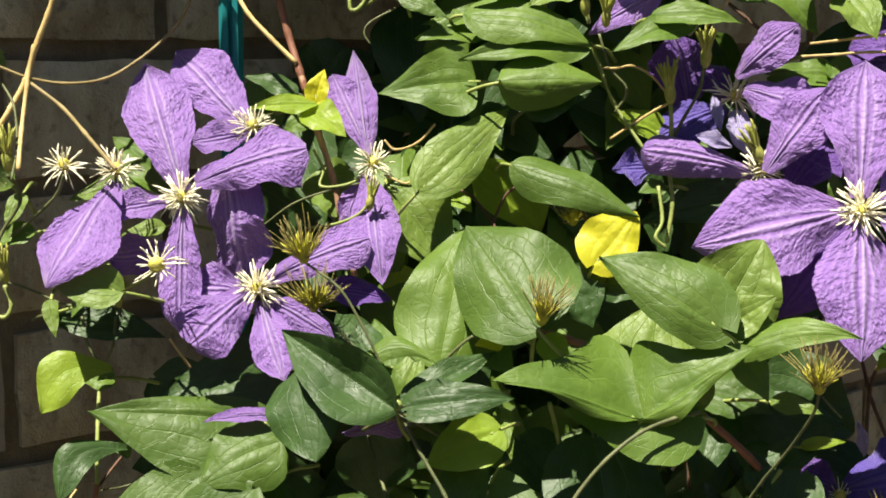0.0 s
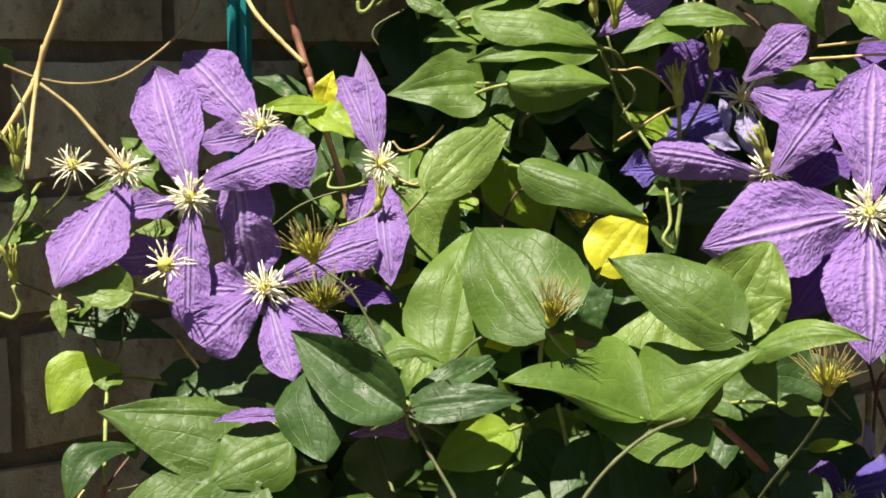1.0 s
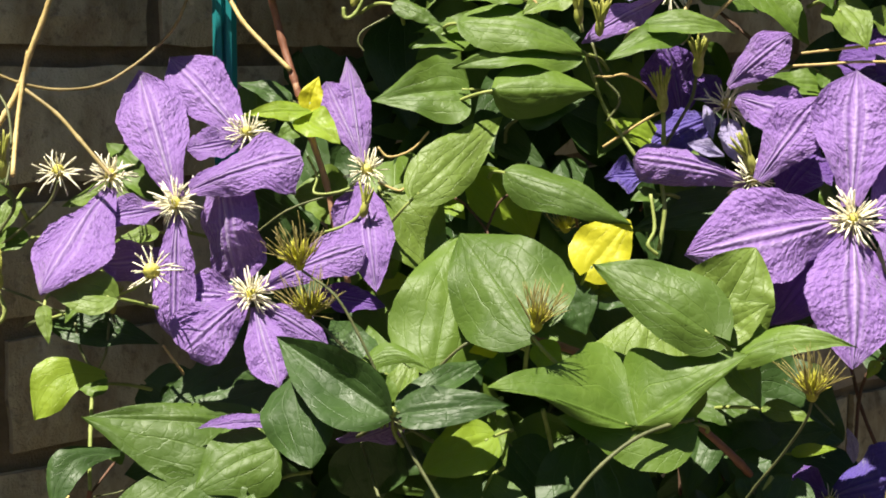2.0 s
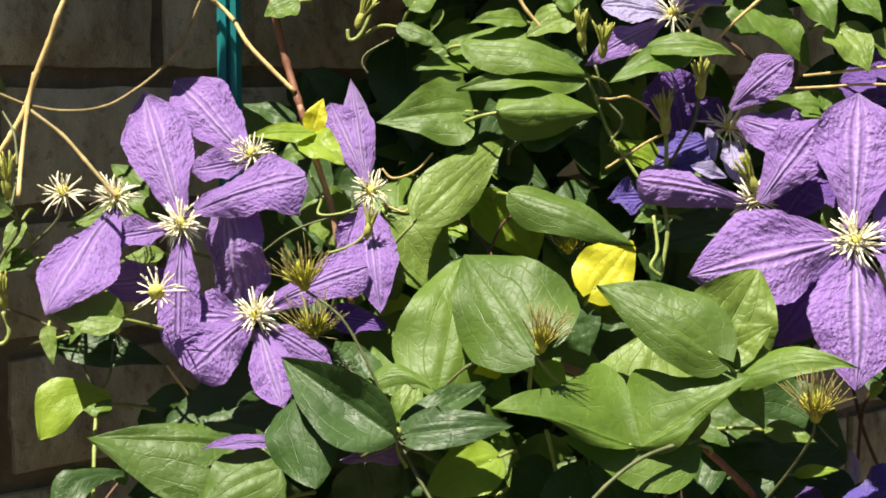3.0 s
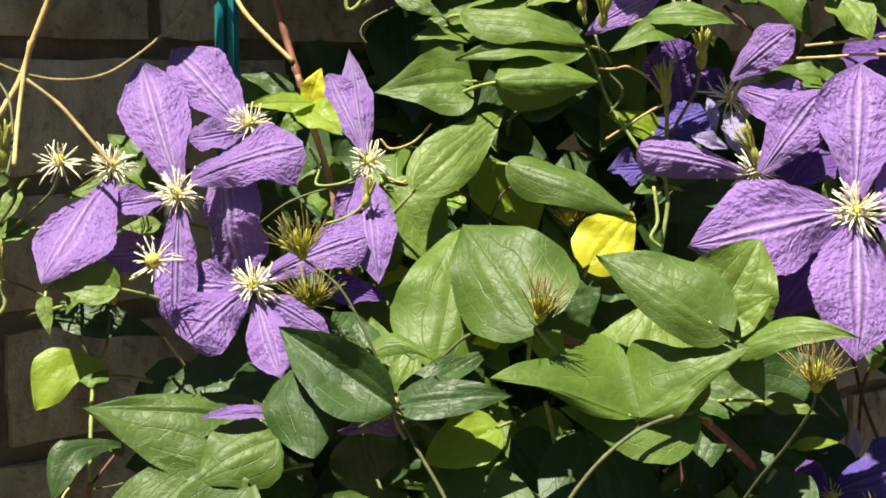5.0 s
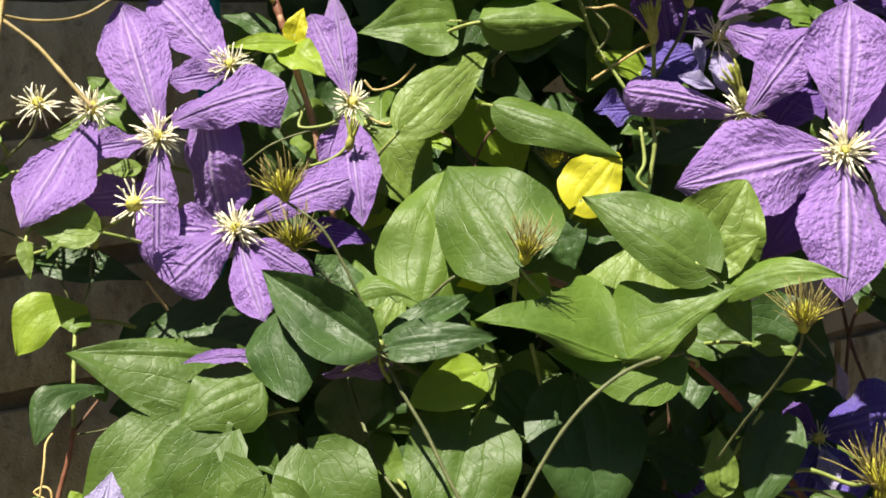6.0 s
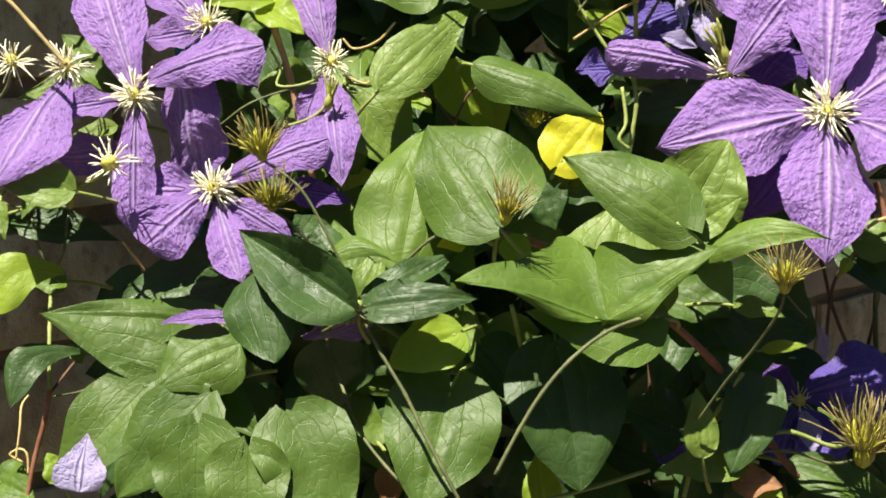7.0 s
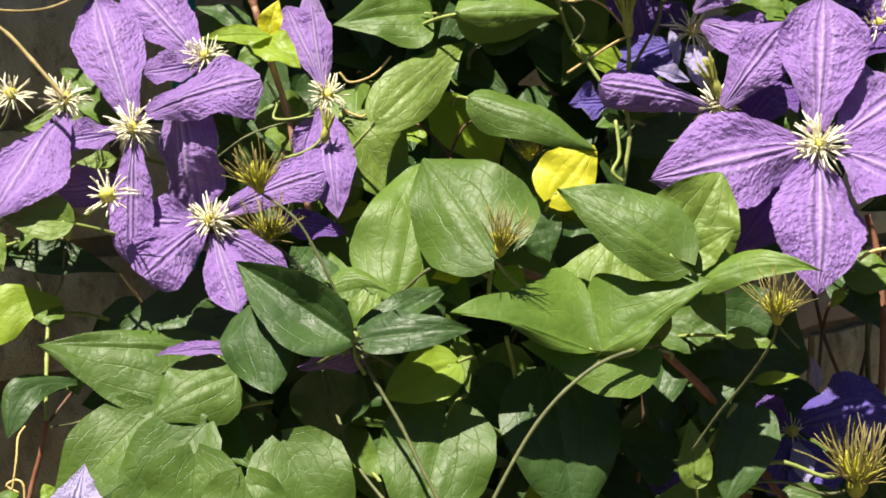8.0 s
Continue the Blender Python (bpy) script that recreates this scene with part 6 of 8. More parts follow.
leaf(heart, (-0.0688, 0.7551, 1.0507), (-0.1171, 0.7393, 1.0378), 0.0398, "dark", roll=-23, stalk=False)
leaf(heart, (-0.0713, 0.7479, 1.0174), (-0.0640, 0.7138, 0.9768), 0.0340, "dark", roll=-11, stalk=False)
leaf(heart, (-0.0361, 0.8342, 1.3069), (-0.0774, 0.8220, 1.2813), 0.0238, "dark", roll=13, stalk=False)
leaf(heart, (-0.0612, 0.8394, 1.2845), (-0.0300, 0.8330, 1.2491), 0.0263, "mid", roll=-14, stalk=False)
leaf(heart, (-0.0409, 0.7993, 1.2588), (-0.0642, 0.7701, 1.2300), 0.0249, "dark", roll=-26, stalk=False)
leaf(heart, (-0.0335, 0.7718, 1.2227), (-0.0254, 0.7354, 1.1702), 0.0398, "mid", roll=-12, stalk=False)
leaf(heart, (-0.0334, 0.7938, 1.1927), (-0.0685, 0.7832, 1.1494), 0.0296, "dark", roll=29, stalk=False)
leaf(heart, (-0.0318, 0.7705, 1.1675), (-0.0730, 0.7573, 1.1202), 0.0471, "dark", roll=18, stalk=False)
leaf(heart, (-0.0367, 0.7805, 1.1301), (0.0043, 0.7657, 1.0827), 0.0313, "dark", roll=-18, stalk=False)
leaf(heart, (-0.0602, 0.7709, 1.0979), (-0.0004, 0.7568, 1.0710), 0.0369, "mid", roll=1, stalk=False)
leaf(heart, (-0.0414, 0.7601, 1.0858), (-0.0466, 0.7496, 1.0494), 0.0280, "mid", roll=1, stalk=False)
leaf(heart, (-0.0584, 0.7516, 1.0578), (-0.1015, 0.7373, 1.0202), 0.0369, "dark", roll=-7, stalk=False)
leaf(heart, (-0.0406, 0.7569, 1.0134), (-0.0184, 0.7201, 0.9783), 0.0277, "dark", roll=30, stalk=False)
leaf(heart, (-0.0135, 0.8453, 1.2997), (-0.0689, 0.8255, 1.2819), 0.0407, "dark", roll=22, stalk=False)
leaf(heart, (-0.0075, 0.7936, 1.2613), (0.0305, 0.7894, 1.2377), 0.0229, "mid", roll=-27, stalk=False)
leaf(heart, (-0.0027, 0.7904, 1.2170), (0.0047, 0.7661, 1.1591), 0.0315, "dark", roll=3, stalk=False)
leaf(heart, (-0.0170, 0.7709, 1.2125), (0.0412, 0.7497, 1.1904), 0.0437, "dark", roll=6, stalk=False)
leaf(heart, (-0.0035, 0.7798, 1.1712), (-0.0210, 0.7439, 1.1173), 0.0442, "mid", roll=-14, stalk=False)
leaf(heart, (-0.0161, 0.7829, 1.1486), (0.0222, 0.7616, 1.1181), 0.0309, "mid", roll=9, stalk=False)
leaf(heart, (-0.0165, 0.7716, 1.1248), (-0.0614, 0.7613, 1.0951), 0.0402, "dark", roll=-19, stalk=False)
leaf(heart, (-0.0134, 0.7553, 1.0922), (0.0198, 0.7255, 1.0494), 0.0318, "dark", roll=20, stalk=False)
leaf(heart, (-0.0142, 0.7758, 1.0589), (-0.0659, 0.7573, 1.0403), 0.0368, "dark", roll=-2, stalk=False)
leaf(heart, (-0.0136, 0.7703, 1.0168), (-0.0361, 0.7419, 0.9843), 0.0330, "dark", roll=6, stalk=False)
leaf(heart, (0.0314, 0.7946, 1.3754), (0.0018, 0.7804, 1.3480), 0.0274, "dark", roll=4, stalk=False)
leaf(heart, (0.0303, 0.8125, 1.3356), (0.0745, 0.7967, 1.3198), 0.0270, "mid", roll=29, stalk=False)
leaf(heart, (0.0051, 0.8422, 1.3286), (0.0306, 0.8011, 1.2731), 0.0410, "mid", roll=-30, stalk=False)
leaf(heart, (0.0347, 0.7864, 1.2959), (0.0098, 0.7577, 1.2627), 0.0253, "dark", roll=18, stalk=False)
leaf(heart, (0.0059, 0.7780, 1.2718), (-0.0181, 0.7480, 1.2273), 0.0278, "dark", roll=-12, stalk=False)
leaf(heart, (0.0054, 0.7728, 1.2225), (0.0561, 0.7543, 1.1895), 0.0430, "dark", roll=13, stalk=False)
leaf(heart, (0.0105, 0.7766, 1.1920), (-0.0347, 0.7615, 1.1598), 0.0296, "dark", roll=21, stalk=False)
leaf(heart, (0.0270, 0.7734, 1.1625), (0.0339, 0.7511, 1.1217), 0.0350, "dark", roll=-27, stalk=False)
leaf(heart, (0.0299, 0.7874, 1.1309), (0.0744, 0.7703, 1.1186), 0.0315, "dark", roll=-3, stalk=False)
leaf(heart, (0.0142, 0.7641, 1.1199), (0.0562, 0.7447, 1.0844), 0.0409, "dark", roll=-12, stalk=False)
leaf(heart, (0.0235, 0.7692, 1.0817), (0.0728, 0.7481, 1.0510), 0.0434, "dark", roll=1, stalk=False)
leaf(heart, (0.0252, 0.7510, 1.0606), (0.0639, 0.7471, 1.0468), 0.0242, "mid", roll=-2, stalk=False)
leaf(heart, (0.0184, 0.7663, 1.0119), (-0.0207, 0.7590, 0.9977), 0.0307, "dark", roll=-27, stalk=False)
leaf(heart, (0.0386, 0.8111, 1.3896), (0.0841, 0.7845, 1.3730), 0.0265, "dark", roll=-16, stalk=False)
leaf(heart, (0.0595, 0.8089, 1.3362), (0.1037, 0.8067, 1.3117), 0.0262, "dark", roll=4, stalk=False)
leaf(heart, (0.0580, 0.7915, 1.3052), (0.0211, 0.7772, 1.2626), 0.0283, "dark", roll=-2, stalk=False)
leaf(heart, (0.0547, 0.7932, 1.2810), (0.0154, 0.7691, 1.2686), 0.0284, "dark", roll=6, stalk=False)
leaf(heart, (0.0485, 0.7805, 1.2485), (0.0426, 0.7557, 1.1974), 0.0349, "mid", roll=1, stalk=False)
leaf(heart, (0.0482, 0.7838, 1.2431), (-0.0072, 0.7610, 1.2223), 0.0400, "dark", roll=14, stalk=False)
leaf(heart, (0.0655, 0.7861, 1.1979), (0.0582, 0.7494, 1.1407), 0.0325, "dark", roll=27, stalk=False)
leaf(heart, (0.0457, 0.7884, 1.1671), (0.0110, 0.7584, 1.1150), 0.0362, "dark", roll=-27, stalk=False)
leaf(heart, (0.0588, 0.7759, 1.1432), (0.0362, 0.7688, 1.1095), 0.0250, "dark", roll=-26, stalk=False)
leaf(heart, (0.0568, 0.7689, 1.1100), (0.0000, 0.7460, 1.0849), 0.0318, "mid", roll=-7, stalk=False)
leaf(heart, (0.0382, 0.7719, 1.0689), (0.0271, 0.7442, 1.0373), 0.0269, "dark", roll=-25, stalk=False)
leaf(heart, (0.0559, 0.7547, 1.0606), (0.0954, 0.7416, 1.0366), 0.0290, "dark", roll=4, stalk=False)
leaf(heart, (0.0451, 0.7495, 1.0402), (0.0857, 0.7350, 1.0276), 0.0239, "dark", roll=29, stalk=False)
leaf(heart, (0.0699, 0.8164, 1.3865), (0.1002, 0.7976, 1.3474), 0.0253, "dark", roll=8, stalk=False)
leaf(heart, (0.0871, 0.8143, 1.3342), (0.1101, 0.7808, 1.2889), 0.0283, "dark", roll=-11, stalk=False)
leaf(heart, (0.0874, 0.7906, 1.3278), (0.0752, 0.7733, 1.2700), 0.0393, "dark", roll=11, stalk=False)
leaf(heart, (0.0896, 0.8010, 1.2805), (0.1238, 0.7772, 1.2454), 0.0315, "mid", roll=14, stalk=False)
leaf(heart, (0.0720, 0.7936, 1.2514), (0.0818, 0.7665, 1.1955), 0.0365, "dark", roll=-23, stalk=False)
leaf(heart, (0.0859, 0.7925, 1.2183), (0.0408, 0.7834, 1.1913), 0.0382, "dark", roll=26, stalk=False)
leaf(heart, (0.0994, 0.7710, 1.2016), (0.1241, 0.7450, 1.1702), 0.0221, "dark", roll=-11, stalk=False)
leaf(heart, (0.0932, 0.7741, 1.1801), (0.1531, 0.7617, 1.1582), 0.0361, "mid", roll=-7, stalk=False)
leaf(heart, (0.0910, 0.7702, 1.1463), (0.0961, 0.7607, 1.1108), 0.0250, "dark", roll=-1, stalk=False)
leaf(heart, (0.0887, 0.7671, 1.1112), (0.0519, 0.7302, 1.0681), 0.0459, "dark", roll=-21, stalk=False)
leaf(heart, (0.0722, 0.7732, 1.0724), (0.0848, 0.7482, 1.0421), 0.0276, "dark", roll=-29, stalk=False)
leaf(heart, (0.0918, 0.7611, 1.0611), (0.0351, 0.7374, 1.0508), 0.0340, "dark", roll=23, stalk=False)
leaf(heart, (0.0922, 0.7488, 1.0211), (0.0541, 0.7341, 0.9696), 0.0365, "mid", roll=2, stalk=False)
leaf(heart, (0.1284, 0.7930, 1.3638), (0.0920, 0.7884, 1.3399), 0.0284, "dark", roll=-30, stalk=False)
leaf(heart, (0.1042, 0.8162, 1.3547), (0.1329, 0.7868, 1.3248), 0.0296, "dark", roll=-23, stalk=False)
leaf(heart, (0.1166, 0.7993, 1.3280), (0.0770, 0.7784, 1.3077), 0.0219, "dark", roll=10, stalk=False)
leaf(heart, (0.1299, 0.8029, 1.2792), (0.1577, 0.7680, 1.2309), 0.0339, "dark", roll=-25, stalk=False)
leaf(heart, (0.1126, 0.7939, 1.2537), (0.1298, 0.7518, 1.1976), 0.0451, "dark", roll=-29, stalk=False)
leaf(heart, (0.1177, 0.7998, 1.2207), (0.0775, 0.7959, 1.2050), 0.0251, "dark", roll=-30, stalk=False)
leaf(heart, (0.1047, 0.7963, 1.1865), (0.1268, 0.7745, 1.1582), 0.0226, "dark", roll=-1, stalk=False)
leaf(heart, (0.1143, 0.7886, 1.1569), (0.1058, 0.7540, 1.1171), 0.0340, "mid", roll=26, stalk=False)
leaf(heart, (0.1164, 0.7787, 1.1291), (0.0690, 0.7622, 1.1103), 0.0337, "dark", roll=9, stalk=False)
leaf(heart, (0.1319, 0.7616, 1.1236), (0.0911, 0.7454, 1.0970), 0.0264, "dark", roll=-27, stalk=False)
leaf(heart, (0.1051, 0.7633, 1.0831), (0.0717, 0.7359, 1.0639), 0.0220, "dark", roll=0, stalk=False)
leaf(heart, (0.1181, 0.7529, 1.0509), (0.1652, 0.7457, 1.0314), 0.0296, "dark", roll=-24, stalk=False)
leaf(heart, (0.1316, 0.7684, 1.0188), (0.1439, 0.7370, 0.9889), 0.0324, "dark", roll=-25, stalk=False)
leaf(heart, (0.1482, 0.8025, 1.3423), (0.0856, 0.7957, 1.3095), 0.0503, "dark", roll=0, stalk=False)
leaf(heart, (0.1375, 0.8022, 1.3082), (0.0888, 0.7826, 1.2873), 0.0292, "dark", roll=-22, stalk=False)
leaf(heart, (0.1374, 0.7846, 1.2918), (0.1095, 0.7688, 1.2342), 0.0374, "mid", roll=-28, stalk=False)
leaf(heart, (0.1478, 0.8040, 1.2635), (0.1627, 0.7802, 1.2215), 0.0355, "dark", roll=11, stalk=False)
leaf(heart, (0.1652, 0.7920, 1.2429), (0.1112, 0.7748, 1.2276), 0.0401, "dark", roll=-24, stalk=False)
leaf(heart, (0.1425, 0.7925, 1.1905), (0.1711, 0.7771, 1.1600), 0.0324, "dark", roll=-9, stalk=False)
leaf(heart, (0.1445, 0.7805, 1.1694), (0.1035, 0.7527, 1.1545), 0.0274, "mid", roll=-24, stalk=False)
leaf(heart, (0.1499, 0.7711, 1.1344), (0.1970, 0.7684, 1.1064), 0.0389, "dark", roll=-21, stalk=False)
leaf(heart, (0.1661, 0.7816, 1.1196), (0.1679, 0.7460, 1.0840), 0.0302, "dark", roll=12, stalk=False)
leaf(heart, (0.1567, 0.7765, 1.0847), (0.1259, 0.7561, 1.0588), 0.0239, "mid", roll=25, stalk=False)
leaf(heart, (0.1546, 0.7527, 1.0473), (0.2149, 0.7418, 1.0218), 0.0356, "dark", roll=-8, stalk=False)
leaf(heart, (0.1457, 0.7678, 1.0127), (0.1733, 0.7521, 0.9878), 0.0298, "dark", roll=-12, stalk=False)
leaf(heart, (0.1911, 0.7867, 1.2955), (0.2311, 0.7704, 1.2575), 0.0334, "dark", roll=-14, stalk=False)
leaf(heart, (0.1883, 0.7967, 1.2610), (0.2364, 0.7950, 1.2347), 0.0385, "dark", roll=11, stalk=False)
leaf(heart, (0.1985, 0.7984, 1.2243), (0.2170, 0.7839, 1.1904), 0.0232, "dark", roll=26, stalk=False)
leaf(heart, (0.1833, 0.7772, 1.1916), (0.1514, 0.7544, 1.1445), 0.0396, "dark", roll=29, stalk=False)
leaf(heart, (0.1790, 0.7731, 1.1675), (0.1522, 0.7635, 1.1315), 0.0311, "dark", roll=19, stalk=False)
leaf(heart, (0.1865, 0.7875, 1.1395), (0.1474, 0.7818, 1.1167), 0.0229, "mid", roll=26, stalk=False)
leaf(heart, (0.1943, 0.7600, 1.1022), (0.1741, 0.7310, 1.0542), 0.0318, "mid", roll=-28, stalk=False)
leaf(heart, (0.1914, 0.7588, 1.0742), (0.2144, 0.7446, 1.0382), 0.0276, "dark", roll=-19, stalk=False)
leaf(heart, (0.1872, 0.7758, 1.0458), (0.2206, 0.7621, 1.0163), 0.0318, "mid", roll=-30, stalk=False)
leaf(heart, (0.1835, 0.7529, 1.0228), (0.2232, 0.7438, 0.9983), 0.0263, "dark", roll=-23, stalk=False)
leaf(heart, (0.2127, 0.7921, 1.2880), (0.1877, 0.7816, 1.2542), 0.0264, "dark", roll=-22, stalk=False)
leaf(heart, (0.2153, 0.7997, 1.2714), (0.2249, 0.7886, 1.2275), 0.0346, "dark", roll=4, stalk=False)
leaf(heart, (0.2093, 0.7887, 1.2430), (0.1943, 0.7671, 1.2093), 0.0264, "dark", roll=7, stalk=False)
leaf(heart, (0.2134, 0.7733, 1.0874), (0.2579, 0.7569, 1.0579), 0.0415, "dark", roll=-26, stalk=False)
leaf(heart, (0.2096, 0.7639, 1.0413), (0.1933, 0.7422, 1.0049), 0.0285, "dark", roll=23, stalk=False)
leaf(heart, (0.2073, 0.7697, 1.0106), (0.1610, 0.7591, 0.9697), 0.0314, "mid", roll=22, stalk=False)
leaf(heart, (0.2407, 0.7952, 1.3637), (0.2227, 0.7705, 1.3226), 0.0233, "dark", roll=0, stalk=False)
leaf(heart, (0.2580, 0.8160, 1.3459), (0.2515, 0.7999, 1.2904), 0.0287, "mid", roll=1, stalk=False)
leaf(heart, (0.2451, 0.7974, 1.3183), (0.2060, 0.7817, 1.2846), 0.0275, "mid", roll=-17, stalk=False)
leaf(heart, (0.2459, 0.8003, 1.2887), (0.2574, 0.7608, 1.2314), 0.0452, "dark", roll=-2, stalk=False)
leaf(heart, (0.2587, 0.8063, 1.2584), (0.2592, 0.7725, 1.2170), 0.0300, "mid", roll=8, stalk=False)
leaf(heart, (0.2453, 0.7945, 1.2402), (0.2461, 0.7796, 1.1971), 0.0254, "dark", roll=12, stalk=False)
leaf(heart, (0.2589, 0.7642, 1.0724), (0.2325, 0.7542, 1.0344), 0.0356, "dark", roll=-1, stalk=False)
leaf(heart, (0.2483, 0.7529, 1.0529), (0.2098, 0.7349, 1.0379), 0.0219, "dark", roll=-5, stalk=False)
leaf(heart, (0.2588, 0.7648, 1.0110), (0.2432, 0.7324, 0.9836), 0.0294, "dark", roll=-21, stalk=False)
leaf(heart, (0.2883, 0.8246, 1.3853), (0.2383, 0.8191, 1.3674), 0.0268, "dark", roll=21, stalk=False)
leaf(heart, (0.2948, 0.7997, 1.3517), (0.2387, 0.7670, 1.3053), 0.0482, "dark", roll=-25, stalk=False)
leaf(heart, (0.2778, 0.8071, 1.3231), (0.3119, 0.7874, 1.3068), 0.0260, "mid", roll=11, stalk=False)
leaf(heart, (0.2667, 0.7991, 1.3011), (0.2231, 0.7818, 1.2795), 0.0218, "dark", roll=1, stalk=False)
leaf(heart, (0.2884, 0.7987, 1.2518), (0.3377, 0.7677, 1.2250), 0.0426, "mid", roll=2, stalk=False)
leaf(heart, (0.2848, 0.8003, 1.2330), (0.2573, 0.7653, 1.2007), 0.0267, "dark", roll=-14, stalk=False)
leaf(heart, (0.2827, 0.7580, 1.0747), (0.2271, 0.7288, 1.0449), 0.0299, "dark", roll=-14, stalk=False)
leaf(heart, (0.2781, 0.7793, 1.0560), (0.2505, 0.7630, 1.0203), 0.0325, "dark", roll=23, stalk=False)
leaf(heart, (0.2686, 0.7543, 1.0200), (0.3210, 0.7363, 1.0074), 0.0437, "mid", roll=-19, stalk=False)
leaf(heart, (0.3225, 0.8256, 1.3673), (0.3500, 0.8093, 1.3225), 0.0338, "dark", roll=20, stalk=False)
leaf(heart, (0.3021, 0.8005, 1.3452), (0.3558, 0.7754, 1.3244), 0.0361, "dark", roll=30, stalk=False)
leaf(heart, (0.3251, 0.8007, 1.3225), (0.2773, 0.7906, 1.2943), 0.0345, "dark", roll=28, stalk=False)
leaf(heart, (0.3249, 0.8068, 1.2951), (0.2800, 0.7712, 1.2572), 0.0373, "mid", roll=-1, stalk=False)
leaf(heart, (0.3210, 0.7821, 1.2522), (0.2722, 0.7474, 1.2216), 0.0296, "dark", roll=-10, stalk=False)
leaf(heart, (0.3279, 0.7651, 1.0711), (0.2785, 0.7567, 1.0580), 0.0304, "dark", roll=-15, stalk=False)
leaf(heart, (0.3111, 0.7606, 1.0538), (0.3299, 0.7528, 1.0148), 0.0223, "dark", roll=-13, stalk=False)
leaf(heart, (0.3232, 0.7606, 1.0351), (0.2844, 0.7387, 1.0160), 0.0263, "mid", roll=14, stalk=False)
leaf(heart, (-0.1582, 0.7934, 1.1271), (-0.1099, 0.7808, 1.1030), 0.0384, "dark", roll=-25, stalk=False)
leaf(heart, (-0.1408, 0.8080, 0.9929), (-0.1155, 0.7792, 0.9602), 0.0341, "dark", roll=18, stalk=False)
leaf(heart, (-0.1022, 0.7890, 1.1468), (-0.1195, 0.7599, 1.1020), 0.0368, "dark", roll=4, stalk=False)
leaf(heart, (-0.1282, 0.7890, 1.1060), (-0.0821, 0.7810, 1.0739), 0.0283, "dark", roll=-28, stalk=False)
leaf(heart, (-0.1294, 0.7875, 1.0805), (-0.1261, 0.7727, 1.0350), 0.0257, "dark", roll=12, stalk=False)
leaf(heart, (-0.1211, 0.8140, 1.0407), (-0.0681, 0.7978, 1.0181), 0.0411, "dark", roll=11, stalk=False)
leaf(heart, (-0.1111, 0.8089, 1.0066), (-0.0784, 0.7975, 0.9805), 0.0239, "dark", roll=21, stalk=False)
leaf(heart, (-0.0776, 0.8943, 1.3156), (-0.0468, 0.8701, 1.2653), 0.0386, "dark", roll=-15, stalk=False)
leaf(heart, (-0.0903, 0.8915, 1.2924), (-0.0622, 0.8720, 1.2302), 0.0415, "dark", roll=-14, stalk=False)
leaf(heart, (-0.0750, 0.8159, 1.1845), (-0.0219, 0.8131, 1.1617), 0.0350, "dark", roll=27, stalk=False)
leaf(heart, (-0.0758, 0.8265, 1.1592), (-0.0774, 0.8090, 1.1071), 0.0361, "mid", roll=28, stalk=False)
leaf(heart, (-0.0744, 0.8199, 1.1441), (-0.0696, 0.7973, 1.1020), 0.0300, "dark", roll=3, stalk=False)
leaf(heart, (-0.0994, 0.8248, 1.1020), (-0.1375, 0.7956, 1.0861), 0.0303, "dark", roll=-18, stalk=False)
leaf(heart, (-0.0698, 0.8021, 1.0795), (-0.0781, 0.7732, 1.0469), 0.0219, "dark", roll=16, stalk=False)
leaf(heart, (-0.0732, 0.8111, 1.0331), (-0.1345, 0.7946, 1.0061), 0.0370, "dark", roll=24, stalk=False)
leaf(heart, (-0.0991, 0.8065, 0.9923), (-0.0811, 0.7803, 0.9539), 0.0327, "dark", roll=13, stalk=False)
leaf(heart, (-0.0385, 0.8776, 1.2998), (0.0178, 0.8573, 1.2577), 0.0403, "dark", roll=17, stalk=False)
leaf(heart, (-0.0410, 0.8414, 1.2518), (-0.1048, 0.8331, 1.2244), 0.0445, "dark", roll=-13, stalk=False)
leaf(heart, (-0.0352, 0.8307, 1.2234), (0.0076, 0.8072, 1.1801), 0.0432, "mid", roll=17, stalk=False)
leaf(heart, (-0.0383, 0.8234, 1.2083), (0.0102, 0.8240, 1.1892), 0.0251, "dark", roll=23, stalk=False)
leaf(heart, (-0.0652, 0.8147, 1.1594), (-0.0058, 0.8108, 1.1367), 0.0393, "dark", roll=8, stalk=False)
leaf(heart, (-0.0510, 0.8185, 1.1446), (-0.1109, 0.7910, 1.1296), 0.0338, "mid", roll=18, stalk=False)
leaf(heart, (-0.0616, 0.7988, 1.0893), (-0.0350, 0.7838, 1.0324), 0.0486, "dark", roll=-1, stalk=False)
leaf(heart, (-0.0578, 0.7909, 1.0604), (-0.1177, 0.7738, 1.0382), 0.0430, "mid", roll=-23, stalk=False)
leaf(heart, (-0.0369, 0.8080, 1.0382), (-0.0962, 0.7871, 1.0098), 0.0471, "mid", roll=29, stalk=False)
leaf(heart, (-0.0338, 0.7803, 1.0226), (-0.0723, 0.7668, 1.0022), 0.0224, "dark", roll=-16, stalk=False)
leaf(heart, (-0.0041, 0.8981, 1.3665), (0.0001, 0.8661, 1.3228), 0.0276, "dark", roll=26, stalk=False)
leaf(heart, (-0.0176, 0.8972, 1.2884), (0.0455, 0.8878, 1.2524), 0.0357, "dark", roll=-4, stalk=False)
leaf(heart, (-0.0080, 0.8271, 1.2632), (-0.0095, 0.8159, 1.2157), 0.0310, "mid", roll=12, stalk=False)
leaf(heart, (-0.0113, 0.8231, 1.2117), (-0.0745, 0.7998, 1.1919), 0.0448, "dark", roll=-23, stalk=False)
